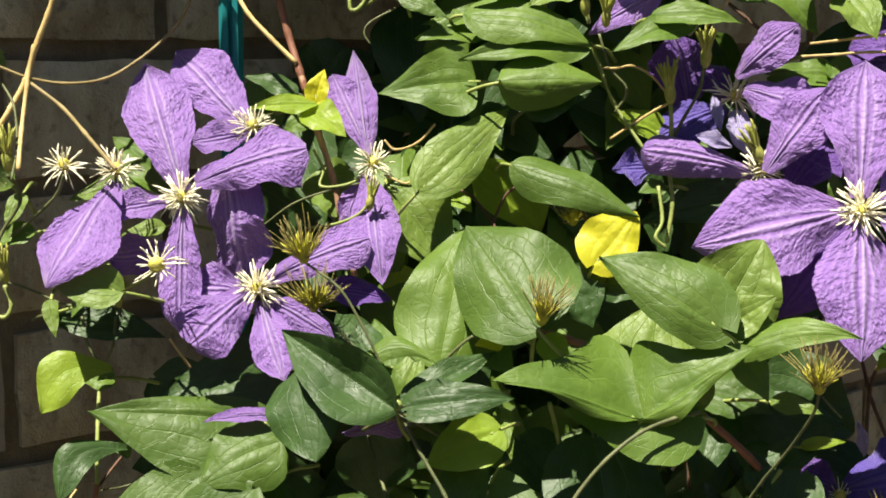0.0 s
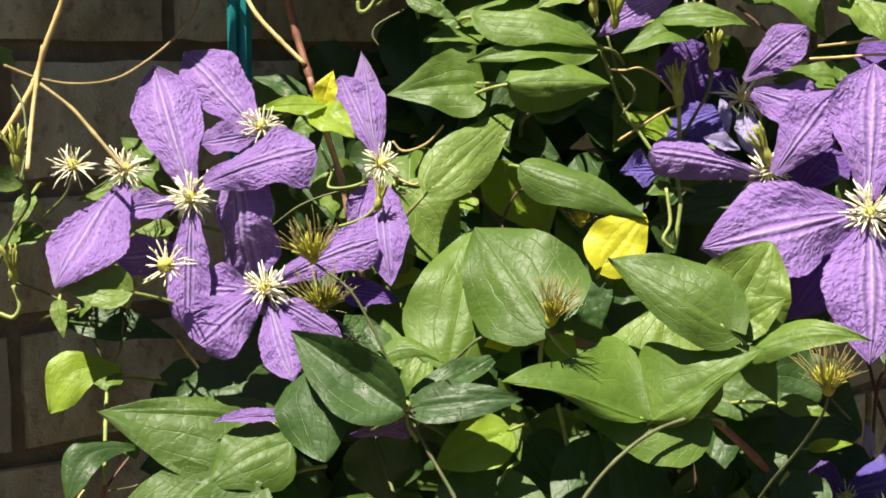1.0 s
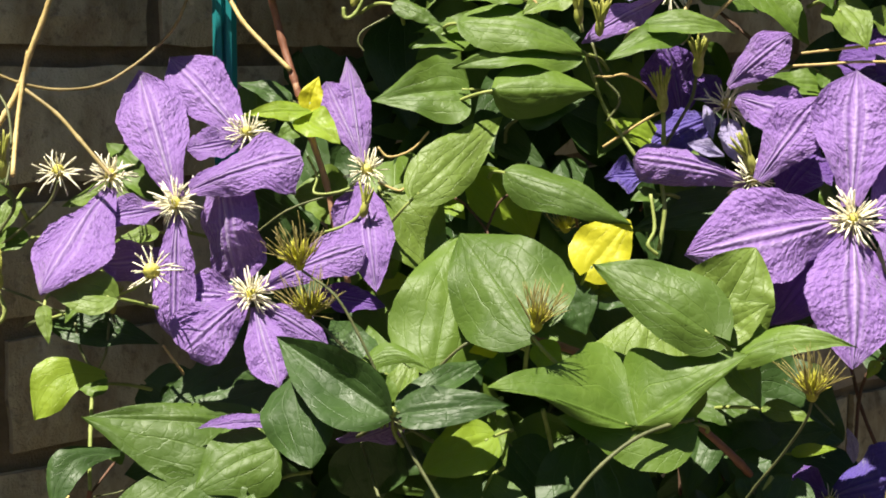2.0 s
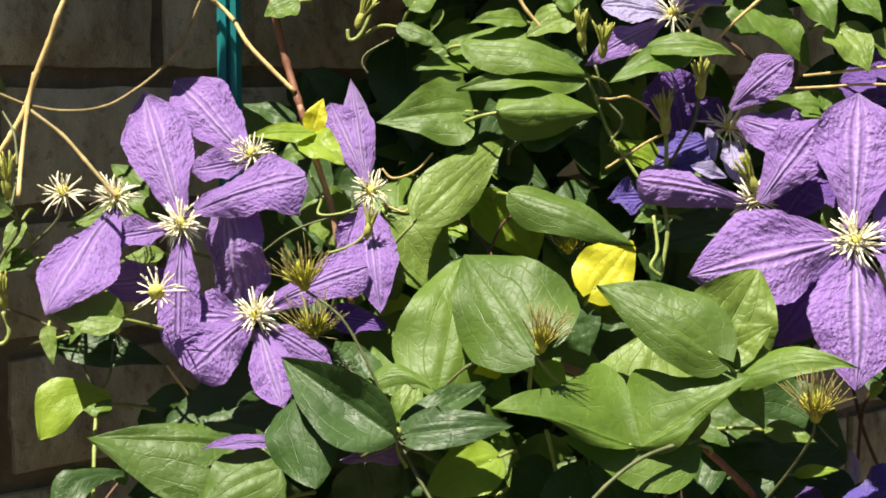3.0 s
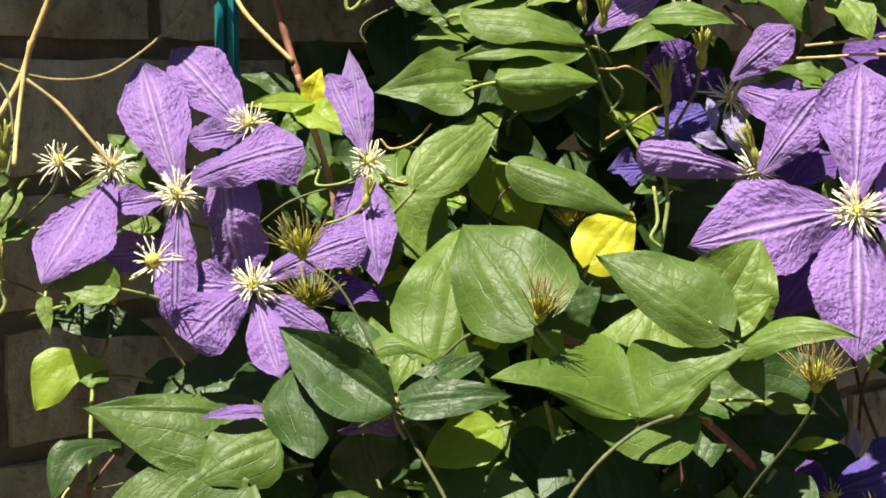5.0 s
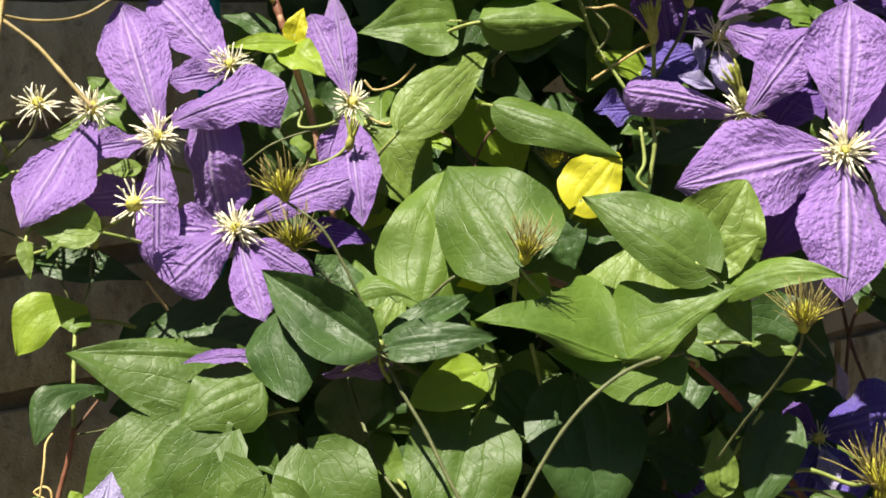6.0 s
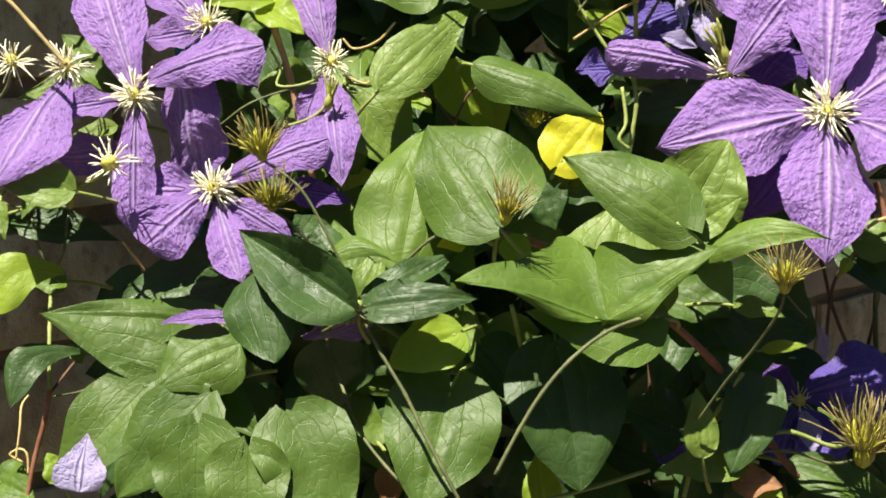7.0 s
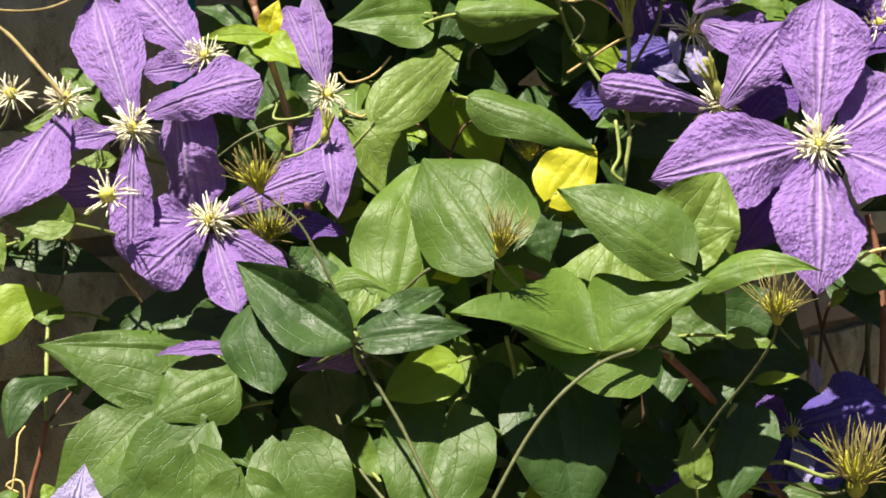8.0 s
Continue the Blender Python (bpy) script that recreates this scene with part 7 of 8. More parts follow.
leaf(heart, (-0.0032, 0.8091, 1.1911), (0.0249, 0.7819, 1.1535), 0.0289, "dark", roll=-8, stalk=False)
leaf(heart, (-0.0261, 0.8100, 1.1791), (-0.0801, 0.7834, 1.1593), 0.0408, "dark", roll=1, stalk=False)
leaf(heart, (-0.0056, 0.8152, 1.1447), (0.0549, 0.8117, 1.1147), 0.0369, "dark", roll=12, stalk=False)
leaf(heart, (0.0002, 0.7916, 1.1134), (0.0529, 0.7836, 1.0697), 0.0375, "dark", roll=-12, stalk=False)
leaf(heart, (-0.0313, 0.8176, 1.0573), (0.0140, 0.8056, 1.0351), 0.0364, "mid", roll=-21, stalk=False)
leaf(heart, (-0.0268, 0.8137, 1.0473), (-0.0025, 0.7925, 0.9931), 0.0451, "dark", roll=-21, stalk=False)
leaf(heart, (-0.0166, 0.8104, 0.9948), (-0.0562, 0.7914, 0.9793), 0.0322, "dark", roll=-19, stalk=False)
leaf(heart, (0.0319, 0.8424, 1.3909), (0.0862, 0.8192, 1.3630), 0.0384, "dark", roll=-21, stalk=False)
leaf(heart, (0.0120, 0.9068, 1.3515), (0.0739, 0.9053, 1.3257), 0.0418, "dark", roll=-14, stalk=False)
leaf(heart, (0.0259, 0.8390, 1.3125), (-0.0271, 0.8174, 1.2739), 0.0478, "mid", roll=-10, stalk=False)
leaf(heart, (0.0279, 0.8363, 1.2994), (0.0773, 0.8100, 1.2487), 0.0353, "dark", roll=-5, stalk=False)
leaf(heart, (0.0202, 0.8444, 1.2681), (0.0868, 0.8411, 1.2353), 0.0455, "dark", roll=16, stalk=False)
leaf(heart, (0.0088, 0.8384, 1.2103), (0.0501, 0.8297, 1.1805), 0.0335, "mid", roll=6, stalk=False)
leaf(heart, (0.0314, 0.8184, 1.2077), (-0.0248, 0.8021, 1.1733), 0.0375, "mid", roll=-21, stalk=False)
leaf(heart, (0.0031, 0.8225, 1.1630), (-0.0209, 0.8009, 1.1010), 0.0466, "mid", roll=-13, stalk=False)
leaf(heart, (0.0323, 0.8124, 1.1448), (0.0473, 0.7794, 1.0854), 0.0497, "dark", roll=10, stalk=False)
leaf(heart, (0.0189, 0.7912, 1.0955), (-0.0279, 0.7658, 1.0857), 0.0329, "mid", roll=-26, stalk=False)
leaf(heart, (0.0258, 0.8109, 1.0634), (0.0061, 0.7939, 1.0238), 0.0343, "dark", roll=27, stalk=False)
leaf(heart, (0.0212, 0.7856, 1.0599), (-0.0199, 0.7522, 1.0229), 0.0341, "dark", roll=-23, stalk=False)
leaf(heart, (0.0295, 0.7858, 1.0251), (0.0905, 0.7549, 0.9999), 0.0395, "mid", roll=-18, stalk=False)
leaf(heart, (0.0706, 0.8647, 1.3793), (0.0697, 0.8448, 1.3329), 0.0313, "mid", roll=-13, stalk=False)
leaf(heart, (0.0518, 0.8322, 1.3395), (0.1094, 0.8281, 1.3137), 0.0331, "dark", roll=-21, stalk=False)
leaf(heart, (0.0640, 0.8435, 1.3080), (0.0373, 0.8034, 1.2478), 0.0431, "dark", roll=-30, stalk=False)
leaf(heart, (0.0665, 0.8470, 1.2838), (0.0398, 0.8276, 1.2484), 0.0293, "dark", roll=-27, stalk=False)
leaf(heart, (0.0577, 0.8090, 1.2660), (0.0040, 0.7756, 1.2285), 0.0351, "dark", roll=-16, stalk=False)
leaf(heart, (0.0427, 0.8153, 1.2205), (0.1018, 0.8040, 1.1901), 0.0370, "dark", roll=26, stalk=False)
leaf(heart, (0.0501, 0.8129, 1.1926), (0.0014, 0.7948, 1.1530), 0.0459, "dark", roll=17, stalk=False)
leaf(heart, (0.0667, 0.8147, 1.1596), (0.0508, 0.7890, 1.0983), 0.0398, "dark", roll=-9, stalk=False)
leaf(heart, (0.0380, 0.8070, 1.1372), (-0.0010, 0.7805, 1.1277), 0.0283, "dark", roll=23, stalk=False)
leaf(heart, (0.0482, 0.8046, 1.0889), (0.0167, 0.7909, 1.0569), 0.0249, "dark", roll=28, stalk=False)
leaf(heart, (0.0633, 0.8107, 1.0711), (0.0709, 0.7908, 1.0311), 0.0260, "dark", roll=21, stalk=False)
leaf(heart, (0.0662, 0.7988, 1.0508), (0.0407, 0.7846, 1.0005), 0.0358, "mid", roll=-8, stalk=False)
leaf(heart, (0.0505, 0.7992, 1.0181), (0.0993, 0.7762, 1.0068), 0.0307, "dark", roll=16, stalk=False)
leaf(heart, (0.1000, 0.8459, 1.3714), (0.0365, 0.8147, 1.3417), 0.0421, "dark", roll=-11, stalk=False)
leaf(heart, (0.0767, 0.8565, 1.3427), (0.0295, 0.8519, 1.3228), 0.0364, "mid", roll=3, stalk=False)
leaf(heart, (0.0971, 0.8360, 1.3095), (0.1325, 0.8052, 1.2752), 0.0252, "dark", roll=26, stalk=False)
leaf(heart, (0.0839, 0.8466, 1.2939), (0.0550, 0.8271, 1.2401), 0.0394, "dark", roll=22, stalk=False)
leaf(heart, (0.0916, 0.8389, 1.2451), (0.0411, 0.8338, 1.2196), 0.0389, "dark", roll=-18, stalk=False)
leaf(heart, (0.0849, 0.8355, 1.2108), (0.0904, 0.8235, 1.1613), 0.0353, "dark", roll=-15, stalk=False)
leaf(heart, (0.0975, 0.8034, 1.2072), (0.1332, 0.7976, 1.1774), 0.0314, "dark", roll=12, stalk=False)
leaf(heart, (0.1029, 0.8389, 1.1745), (0.0629, 0.8213, 1.1557), 0.0297, "dark", roll=10, stalk=False)
leaf(heart, (0.0778, 0.8122, 1.1190), (0.1033, 0.8031, 1.0819), 0.0258, "dark", roll=12, stalk=False)
leaf(heart, (0.0959, 0.8027, 1.0929), (0.0649, 0.7786, 1.0661), 0.0214, "dark", roll=9, stalk=False)
leaf(heart, (0.1017, 0.7924, 1.0807), (0.1470, 0.7751, 1.0633), 0.0298, "dark", roll=-4, stalk=False)
leaf(heart, (0.0743, 0.8180, 1.0458), (0.0712, 0.7896, 1.0051), 0.0340, "mid", roll=-8, stalk=False)
leaf(heart, (0.0749, 0.7784, 1.0154), (0.0137, 0.7567, 0.9941), 0.0452, "dark", roll=-12, stalk=False)
leaf(heart, (0.1259, 0.8621, 1.3744), (0.1475, 0.8391, 1.3099), 0.0447, "dark", roll=21, stalk=False)
leaf(heart, (0.1211, 0.8465, 1.3425), (0.1153, 0.8336, 1.3021), 0.0296, "dark", roll=-23, stalk=False)
leaf(heart, (0.1105, 0.8289, 1.3175), (0.1059, 0.8032, 1.2741), 0.0329, "dark", roll=-8, stalk=False)
leaf(heart, (0.1362, 0.8443, 1.2863), (0.1909, 0.8283, 1.2411), 0.0394, "mid", roll=20, stalk=False)
leaf(heart, (0.1389, 0.8438, 1.2474), (0.1629, 0.8205, 1.1885), 0.0376, "dark", roll=10, stalk=False)
leaf(heart, (0.1284, 0.8257, 1.2361), (0.1600, 0.7982, 1.2016), 0.0290, "dark", roll=-8, stalk=False)
leaf(heart, (0.1317, 0.8295, 1.1932), (0.0730, 0.8051, 1.1742), 0.0428, "dark", roll=-15, stalk=False)
leaf(heart, (0.1219, 0.8100, 1.1594), (0.1369, 0.7908, 1.1097), 0.0414, "mid", roll=15, stalk=False)
leaf(heart, (0.1277, 0.8101, 1.1398), (0.0691, 0.7883, 1.1103), 0.0406, "dark", roll=-12, stalk=False)
leaf(heart, (0.1206, 0.8022, 1.1044), (0.0760, 0.7687, 1.0767), 0.0366, "dark", roll=17, stalk=False)
leaf(heart, (0.1094, 0.8141, 1.0674), (0.0576, 0.7982, 1.0209), 0.0498, "dark", roll=-16, stalk=False)
leaf(heart, (0.1234, 0.8104, 1.0519), (0.1265, 0.7952, 1.0154), 0.0312, "mid", roll=-28, stalk=False)
leaf(heart, (0.1246, 0.7898, 1.0103), (0.1674, 0.7685, 0.9724), 0.0375, "dark", roll=6, stalk=False)
leaf(heart, (0.1460, 0.8309, 1.3830), (0.1224, 0.8136, 1.3483), 0.0273, "dark", roll=8, stalk=False)
leaf(heart, (0.1452, 0.8338, 1.3584), (0.0991, 0.8120, 1.3261), 0.0387, "dark", roll=-24, stalk=False)
leaf(heart, (0.1606, 0.8248, 1.3202), (0.1775, 0.8139, 1.2745), 0.0252, "mid", roll=29, stalk=False)
leaf(heart, (0.1577, 0.8526, 1.2875), (0.1902, 0.8278, 1.2414), 0.0331, "dark", roll=-17, stalk=False)
leaf(heart, (0.1600, 0.8461, 1.2516), (0.2023, 0.8308, 1.2363), 0.0256, "dark", roll=2, stalk=False)
leaf(heart, (0.1616, 0.8083, 1.2355), (0.1132, 0.7788, 1.2111), 0.0372, "mid", roll=30, stalk=False)
leaf(heart, (0.1760, 0.8399, 1.2047), (0.1301, 0.8250, 1.1892), 0.0249, "dark", roll=22, stalk=False)
leaf(heart, (0.1385, 0.8037, 1.1787), (0.1315, 0.7724, 1.1256), 0.0457, "dark", roll=-21, stalk=False)
leaf(heart, (0.1461, 0.8086, 1.1368), (0.1667, 0.7901, 1.0861), 0.0405, "dark", roll=4, stalk=False)
leaf(heart, (0.1687, 0.8075, 1.1161), (0.1328, 0.7840, 1.0783), 0.0299, "dark", roll=27, stalk=False)
leaf(heart, (0.1658, 0.8228, 1.0686), (0.2127, 0.8033, 1.0578), 0.0324, "mid", roll=-8, stalk=False)
leaf(heart, (0.1702, 0.7957, 1.0466), (0.1176, 0.7646, 1.0175), 0.0325, "mid", roll=9, stalk=False)
leaf(heart, (0.1432, 0.8052, 1.0091), (0.1143, 0.7694, 0.9794), 0.0296, "dark", roll=-17, stalk=False)
leaf(heart, (0.1947, 0.8255, 1.2762), (0.1877, 0.7946, 1.2325), 0.0284, "mid", roll=-18, stalk=False)
leaf(heart, (0.2055, 0.8501, 1.2489), (0.1962, 0.8412, 1.2069), 0.0338, "dark", roll=1, stalk=False)
leaf(heart, (0.1834, 0.8100, 1.2378), (0.1635, 0.7872, 1.2023), 0.0212, "dark", roll=1, stalk=False)
leaf(heart, (0.1991, 0.8356, 1.1903), (0.1300, 0.8168, 1.1694), 0.0479, "mid", roll=10, stalk=False)
leaf(heart, (0.1838, 0.8189, 1.1695), (0.1129, 0.7953, 1.1528), 0.0506, "mid", roll=4, stalk=False)
leaf(heart, (0.1779, 0.7929, 1.1194), (0.1479, 0.7802, 1.0854), 0.0230, "mid", roll=16, stalk=False)
leaf(heart, (0.2034, 0.7976, 1.0754), (0.1526, 0.7753, 1.0308), 0.0344, "dark", roll=18, stalk=False)
leaf(heart, (0.1750, 0.7833, 1.0460), (0.2034, 0.7537, 1.0121), 0.0314, "dark", roll=2, stalk=False)
leaf(heart, (0.1962, 0.7865, 1.0253), (0.1316, 0.7700, 1.0023), 0.0398, "mid", roll=-18, stalk=False)
leaf(heart, (0.2398, 0.8492, 1.3658), (0.2793, 0.8212, 1.3395), 0.0333, "mid", roll=-5, stalk=False)
leaf(heart, (0.2303, 0.8273, 1.3001), (0.1932, 0.7916, 1.2621), 0.0274, "dark", roll=-8, stalk=False)
leaf(heart, (0.2151, 0.8153, 1.2461), (0.2385, 0.7904, 1.2119), 0.0298, "dark", roll=29, stalk=False)
leaf(heart, (0.2195, 0.8262, 1.2282), (0.2247, 0.7910, 1.1806), 0.0342, "dark", roll=-17, stalk=False)
leaf(heart, (0.2182, 0.8084, 1.1991), (0.1668, 0.7816, 1.1548), 0.0448, "dark", roll=-23, stalk=False)
leaf(heart, (0.2244, 0.8108, 1.0764), (0.2531, 0.7882, 1.0521), 0.0297, "mid", roll=-10, stalk=False)
leaf(heart, (0.2120, 0.8110, 1.0527), (0.1543, 0.7895, 1.0187), 0.0431, "dark", roll=26, stalk=False)
leaf(heart, (0.2433, 0.8139, 1.0109), (0.2021, 0.7879, 0.9831), 0.0377, "dark", roll=7, stalk=False)
leaf(heart, (0.2566, 0.8492, 1.3501), (0.2528, 0.8122, 1.2951), 0.0345, "dark", roll=25, stalk=False)
leaf(heart, (0.2569, 0.8248, 1.3108), (0.2940, 0.7990, 1.2754), 0.0283, "mid", roll=14, stalk=False)
leaf(heart, (0.2428, 0.8187, 1.2988), (0.2351, 0.8001, 1.2466), 0.0311, "dark", roll=-17, stalk=False)
leaf(heart, (0.2466, 0.8344, 1.2512), (0.2024, 0.8026, 1.2154), 0.0280, "dark", roll=-11, stalk=False)
leaf(heart, (0.2796, 0.8426, 1.2139), (0.3143, 0.8231, 1.1872), 0.0290, "dark", roll=3, stalk=False)
leaf(heart, (0.2587, 0.8092, 1.1929), (0.2140, 0.7943, 1.1796), 0.0316, "dark", roll=-27, stalk=False)
leaf(heart, (0.2594, 0.8066, 1.0415), (0.2575, 0.7697, 0.9995), 0.0282, "dark", roll=-23, stalk=False)
leaf(heart, (0.2512, 0.7949, 1.0235), (0.2949, 0.7765, 0.9755), 0.0430, "dark", roll=-1, stalk=False)
leaf(heart, (0.2929, 0.8466, 1.3808), (0.3033, 0.8175, 1.3214), 0.0390, "dark", roll=15, stalk=False)
leaf(heart, (0.3160, 0.8620, 1.3387), (0.3662, 0.8498, 1.2935), 0.0485, "dark", roll=-5, stalk=False)
leaf(heart, (0.2812, 0.8508, 1.3254), (0.2433, 0.8160, 1.2850), 0.0304, "dark", roll=-6, stalk=False)
leaf(heart, (0.3050, 0.8559, 1.2875), (0.2365, 0.8288, 1.2683), 0.0331, "dark", roll=-13, stalk=False)
leaf(heart, (0.2859, 0.8370, 1.2546), (0.2492, 0.8269, 1.2189), 0.0253, "dark", roll=1, stalk=False)
leaf(heart, (0.3008, 0.8179, 1.1991), (0.3336, 0.8064, 1.1765), 0.0287, "mid", roll=27, stalk=False)
leaf(heart, (0.2756, 0.7909, 1.0770), (0.2638, 0.7606, 1.0393), 0.0323, "mid", roll=27, stalk=False)
leaf(heart, (0.2853, 0.7976, 1.0340), (0.2402, 0.7912, 1.0056), 0.0327, "mid", roll=3, stalk=False)
leaf(heart, (0.2960, 0.8153, 1.0005), (0.3176, 0.7787, 0.9547), 0.0356, "dark", roll=-27, stalk=False)
leaf(heart, (0.3274, 0.8304, 1.3889), (0.3554, 0.8207, 1.3584), 0.0277, "dark", roll=-9, stalk=False)
leaf(heart, (0.3438, 0.8652, 1.3499), (0.2789, 0.8284, 1.3113), 0.0391, "dark", roll=8, stalk=False)
leaf(heart, (0.3374, 0.8287, 1.3149), (0.3285, 0.8116, 1.2516), 0.0374, "dark", roll=-8, stalk=False)
leaf(heart, (0.3427, 0.8542, 1.2760), (0.3610, 0.8406, 1.2398), 0.0302, "dark", roll=-20, stalk=False)
leaf(heart, (0.3423, 0.8332, 1.2665), (0.3679, 0.8037, 1.2166), 0.0334, "dark", roll=-18, stalk=False)
leaf(heart, (0.3249, 0.8485, 1.2087), (0.2770, 0.8188, 1.1856), 0.0280, "dark", roll=-26, stalk=False)
leaf(heart, (0.3326, 0.7903, 1.0838), (0.2853, 0.7729, 1.0531), 0.0285, "mid", roll=10, stalk=False)
leaf(heart, (0.3214, 0.8119, 1.0339), (0.2607, 0.7821, 1.0128), 0.0322, "dark", roll=0, stalk=False)
leaf(heart, (0.3415, 0.8159, 1.0142), (0.3876, 0.7910, 0.9985), 0.0300, "dark", roll=-27, stalk=False)

# thin stems in the shade of the plant's heart
rng = random.Random(11)
for i in range(24):
    d = rng.uniform(0.77, 0.82)
    low = Vector((rng.uniform(-0.04, 0.26), d, 0.95))
    stem(heart, rng.uniform(0.0006, 0.0016), rng.choice(("bark", "bark", "dull")), low, low + Vector((rng.uniform(-0.04, 0.04), rng.uniform(-0.02, 0.02), 0.10)), low + Vector((rng.uniform(-0.06, 0.06), 0, 0.20)), low + Vector((rng.uniform(-0.08, 0.08), 0, 0.30)))

# main stems that climb from the ground
for k in range(5):
    foot = Vector((0.02 + 0.05 * k, 0.86 + 0.02 * k, -0.02))
    stem(heart, 0.0042 - 0.0004 * k, "bark", foot, foot + Vector((0.02 * math.sin(k * 2.1), -0.02, 0.3)), foot + Vector((-0.02 * math.cos(k), -0.04, 0.62)), foot + Vector((0.015 * math.sin(k * 3), -0.07, 0.93)), foot + Vector((0.03 * math.sin(k), -0.08, 1.2)), end=0.0016)

# the plant goes on upwards; this unseen crown is added to shade the heart
upper = shoot((0.1, 0.85, 1.4), "unseen dense upper leaves added to shade the heart of the clematis")
for i in range(190):
    x, d = rng.uniform(-0.075, 0.5), rng.uniform(0.722, 1.02)
    if d > 0.93 + 0.92 * x:
        continue
    start = Vector((x, d, rng.uniform(1.365, 1.47)))
    size = rng.uniform(0.05, 0.075)
    way = Vector((rng.uniform(-0.2 if x < 0.02 else -1, 1), rng.uniform(-0.1, 0.6), rng.uniform(-0.25, 0.35))).normalized()
    broadness, kind = size * rng.uniform(0.6, 0.85), rng.choice(("dark", "mid"))
    lie = rng.uniform(-70, -20) if way.x > 0 else rng.uniform(20, 70)
    if x > -0.065 or d > 0.82:
        leaf(upper, start, start + way * size, broadness, kind, roll=lie, stalk=False)

# further unseen dark leaves low in the crown, added to thicken its shade
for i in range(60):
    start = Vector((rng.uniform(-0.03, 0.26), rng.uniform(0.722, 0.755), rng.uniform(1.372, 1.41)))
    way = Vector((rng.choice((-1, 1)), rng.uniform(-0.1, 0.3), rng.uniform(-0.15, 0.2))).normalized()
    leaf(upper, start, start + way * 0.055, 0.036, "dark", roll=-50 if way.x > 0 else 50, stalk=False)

# unseen leaf hung towards the sun only to shade the lower stake
leaf(upper, (-0.1510, 0.6770, 1.5150), (-0.1540, 0.6690, 1.4000), 0.0170, "mid", shape="broad", bend=0.0, stalk=False)
# second unseen leaf, added to put flower_h's stamens in shade
leaf(upper, (0.1080, 0.6820, 1.4120), (0.1370, 0.6760, 1.4060), 0.0260, "mid", roll=-60, stalk=False)

# teal garden stake
stake = thing("garden_stake", (-0.1016, 0.7388, 0.0), "upright teal coated garden stake behind the flowers", "plant stake")
profile = ((-0.0062, 0.0), (-0.0040, -0.0030), (-0.0012, -0.0030), (-0.0006, 0.0004), (0.0006, 0.0004), (0.0012, -0.0030), (0.0040, -0.0030), (0.0062, 0.0), (0.0058, 0.0010), (0.0036, -0.0018), (0.0018, 0.0016), (-0.0018, 0.0016), (-0.0036, -0.0018), (-0.0058, 0.0010))
bm = bmesh.new()
rings = [[bm.verts.new((-0.1016 + x, 0.7388 + y, z)) for x, y in profile] for z in (-0.08, 0.6, 1.2, 1.8)]
for a, b in zip(rings, rings[1:]):
    for k in range(len(profile)):
        m = (k + 1) % len(profile)
        bm.faces.new((a[k], a[m], b[m], b[k]))
bm.faces.new(rings[0][::-1])
bm.faces.new(rings[-1])
post = part("stake_channel", bm, STAKE, stake)
post.data.polygons.foreach_set("use_smooth", [False] * len(post.data.polygons))
bm = block(-0.1084, -0.0948, 0.7350, 0.7412, 1.792, 1.806)
part("end_cap", bm, STAKE, stake)

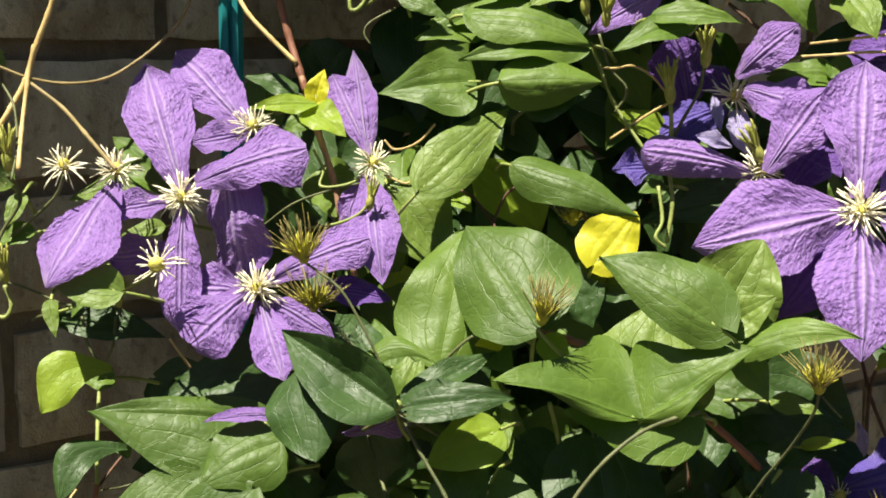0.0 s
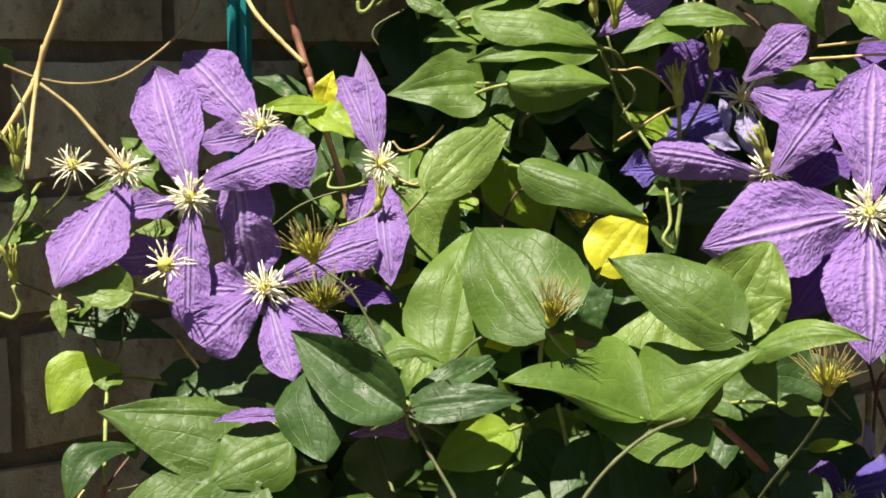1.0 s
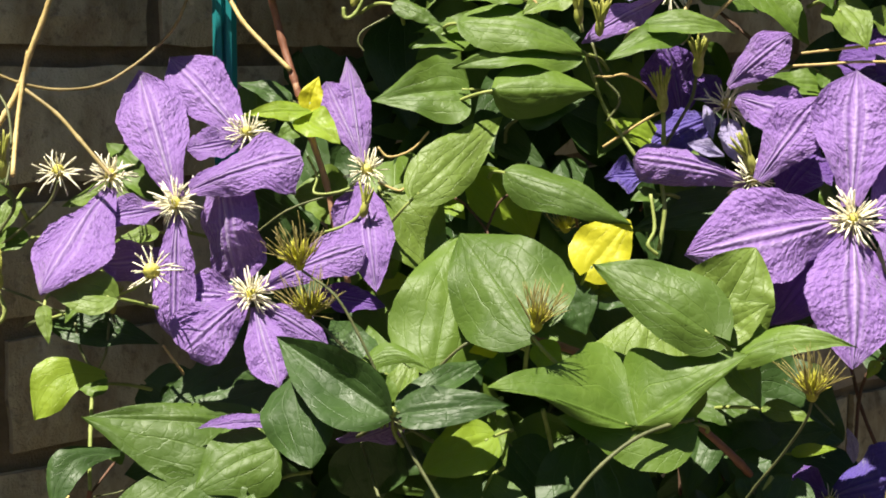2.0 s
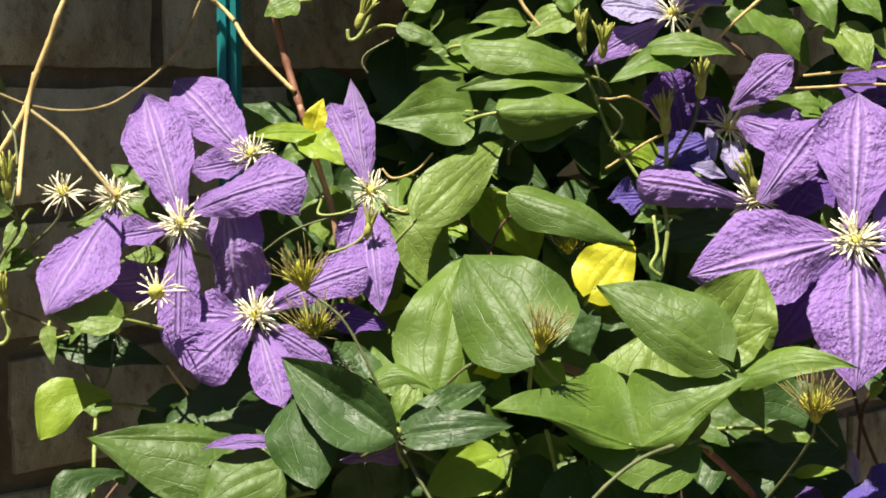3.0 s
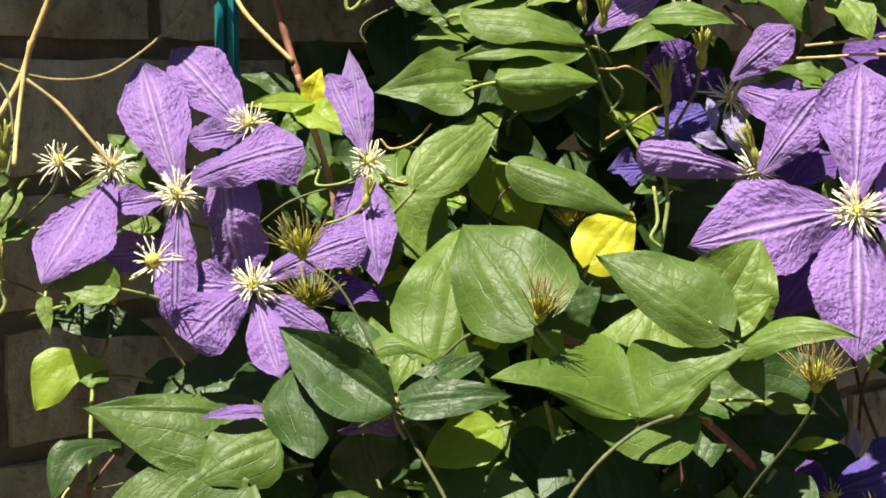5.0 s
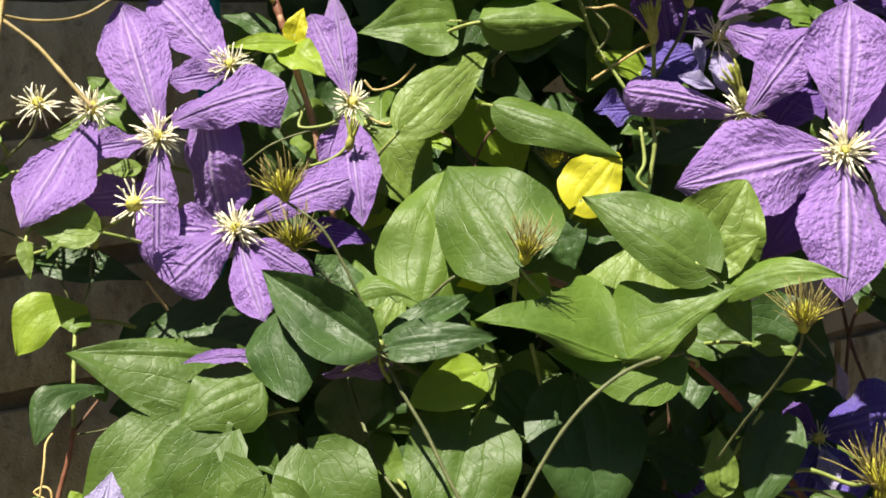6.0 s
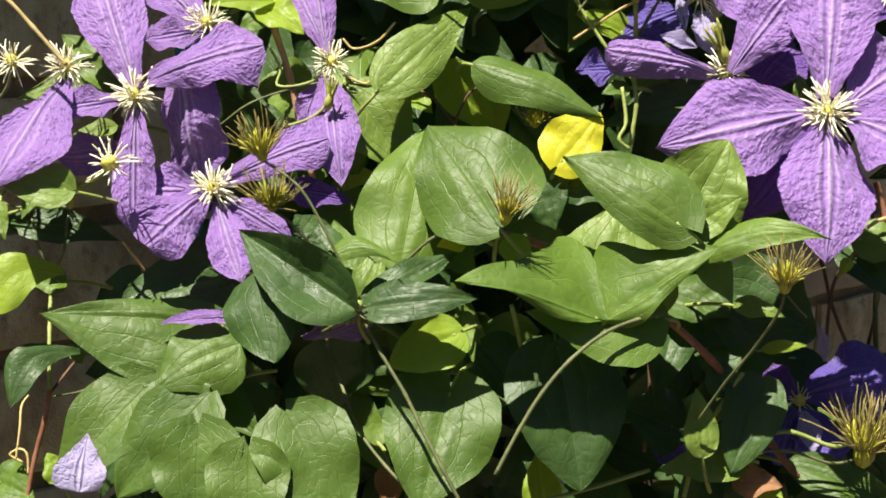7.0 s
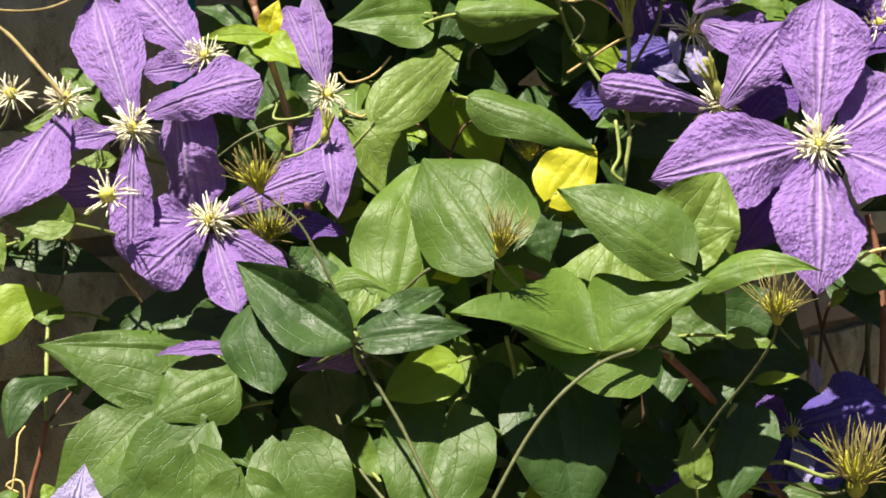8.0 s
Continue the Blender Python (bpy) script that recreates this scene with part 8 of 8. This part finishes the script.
# bricks of the wall
brick_meshes = []
for k in range(6):
    bm = bmesh.new()
    nx, nz, half_l, half_h = 8, 4, 0.0958, 0.0321
    front = [[None] * (nz + 1) for _ in range(nx + 1)]
    for a in range(nx + 1):
        for b in range(nz + 1):
            u, w = 2 * a / nx - 1, 2 * b / nz - 1
            rim = max(abs(u), abs(w)) > 0.99
            jag = 0.0022 * noise.noise(Vector((u * 4.0, w * 3.0, k * 5.0 + 0.5)))
            px, pz = u * (half_l + (jag if rim else 0)), w * (half_h + (jag if rim else 0))
            if rim:
                py = 0.0035 + 0.002 * noise.noise(Vector((u * 6, w * 6, k + 9.0)))
            else:
                py = 0.0012 * noise.noise(Vector((u * 5, w * 3, k + 3.0)))
            front[a][b] = bm.verts.new((px, py, pz))
    for a in range(nx):
        for b in range(nz):
            bm.faces.new((front[a][b], front[a + 1][b], front[a + 1][b + 1], front[a][b + 1]))
    edge = [front[a][0] for a in range(nx + 1)] + [front[nx][b] for b in range(1, nz + 1)]
    edge += [front[a][nz] for a in range(nx - 1, -1, -1)] + [front[0][b] for b in range(nz - 1, 0, -1)]
    backs = [bm.verts.new((v.co.x, 0.06, v.co.z)) for v in edge]
    for a in range(len(edge)):
        c = (a + 1) % len(edge)
        bm.faces.new((edge[c], edge[a], backs[a], backs[c]))
    mesh = bpy.data.meshes.new("brick")
    bm.to_mesh(mesh)
    bm.free()
    mesh.materials.append(BRICK)
    brick_meshes.append(mesh)

PITCH, STEP, BED, JOINT = 0.0757, 0.2015, 1.3130, -0.1009
rng = random.Random(5)
rest = []
for c in range(-20, 24):
    z = BED + (c + 0.5) * PITCH
    if not 0 < z < 2.6:
        continue
    for i in range(-18, 24):
        x = JOINT + (i + (0.5 if c % 2 == 0 else 0.0)) * STEP + STEP / 2
        near = 0.80 < z < 1.50 and -0.55 < x < 0.95
        m = Matrix.Translation((x, rng.uniform(-0.0015, 0.0015), z)) @ Matrix.Rotation(rng.uniform(-0.01, 0.01), 4, "Y")
        if near:
            b = new("brick", rng.choice(brick_meshes))
            b.parent = wall
            b.matrix_basis = m
        elif -4 < x < 5:
            rest.append(m)
verts, faces = [], []
for m in rest:
    n = len(verts)
    verts += [tuple(m @ Vector((x, y, z))) for y in (0.0, 0.05) for x, z in ((-0.0958, -0.0321), (0.0958, -0.0321), (0.0958, 0.0321), (-0.0958, 0.0321))]
    faces += [(n, n + 1, n + 2, n + 3), (n + 1, n, n + 4, n + 5), (n + 2, n + 1, n + 5, n + 6), (n + 3, n + 2, n + 6, n + 7), (n, n + 3, n + 7, n + 4)]
mesh = bpy.data.meshes.new("brick_courses")
mesh.from_pydata(verts, [], faces)
mesh.materials.append(BRICK)
far_bricks = new("brick_courses", mesh)
far_bricks.parent = wall
tagged(far_bricks, kind="stuff")
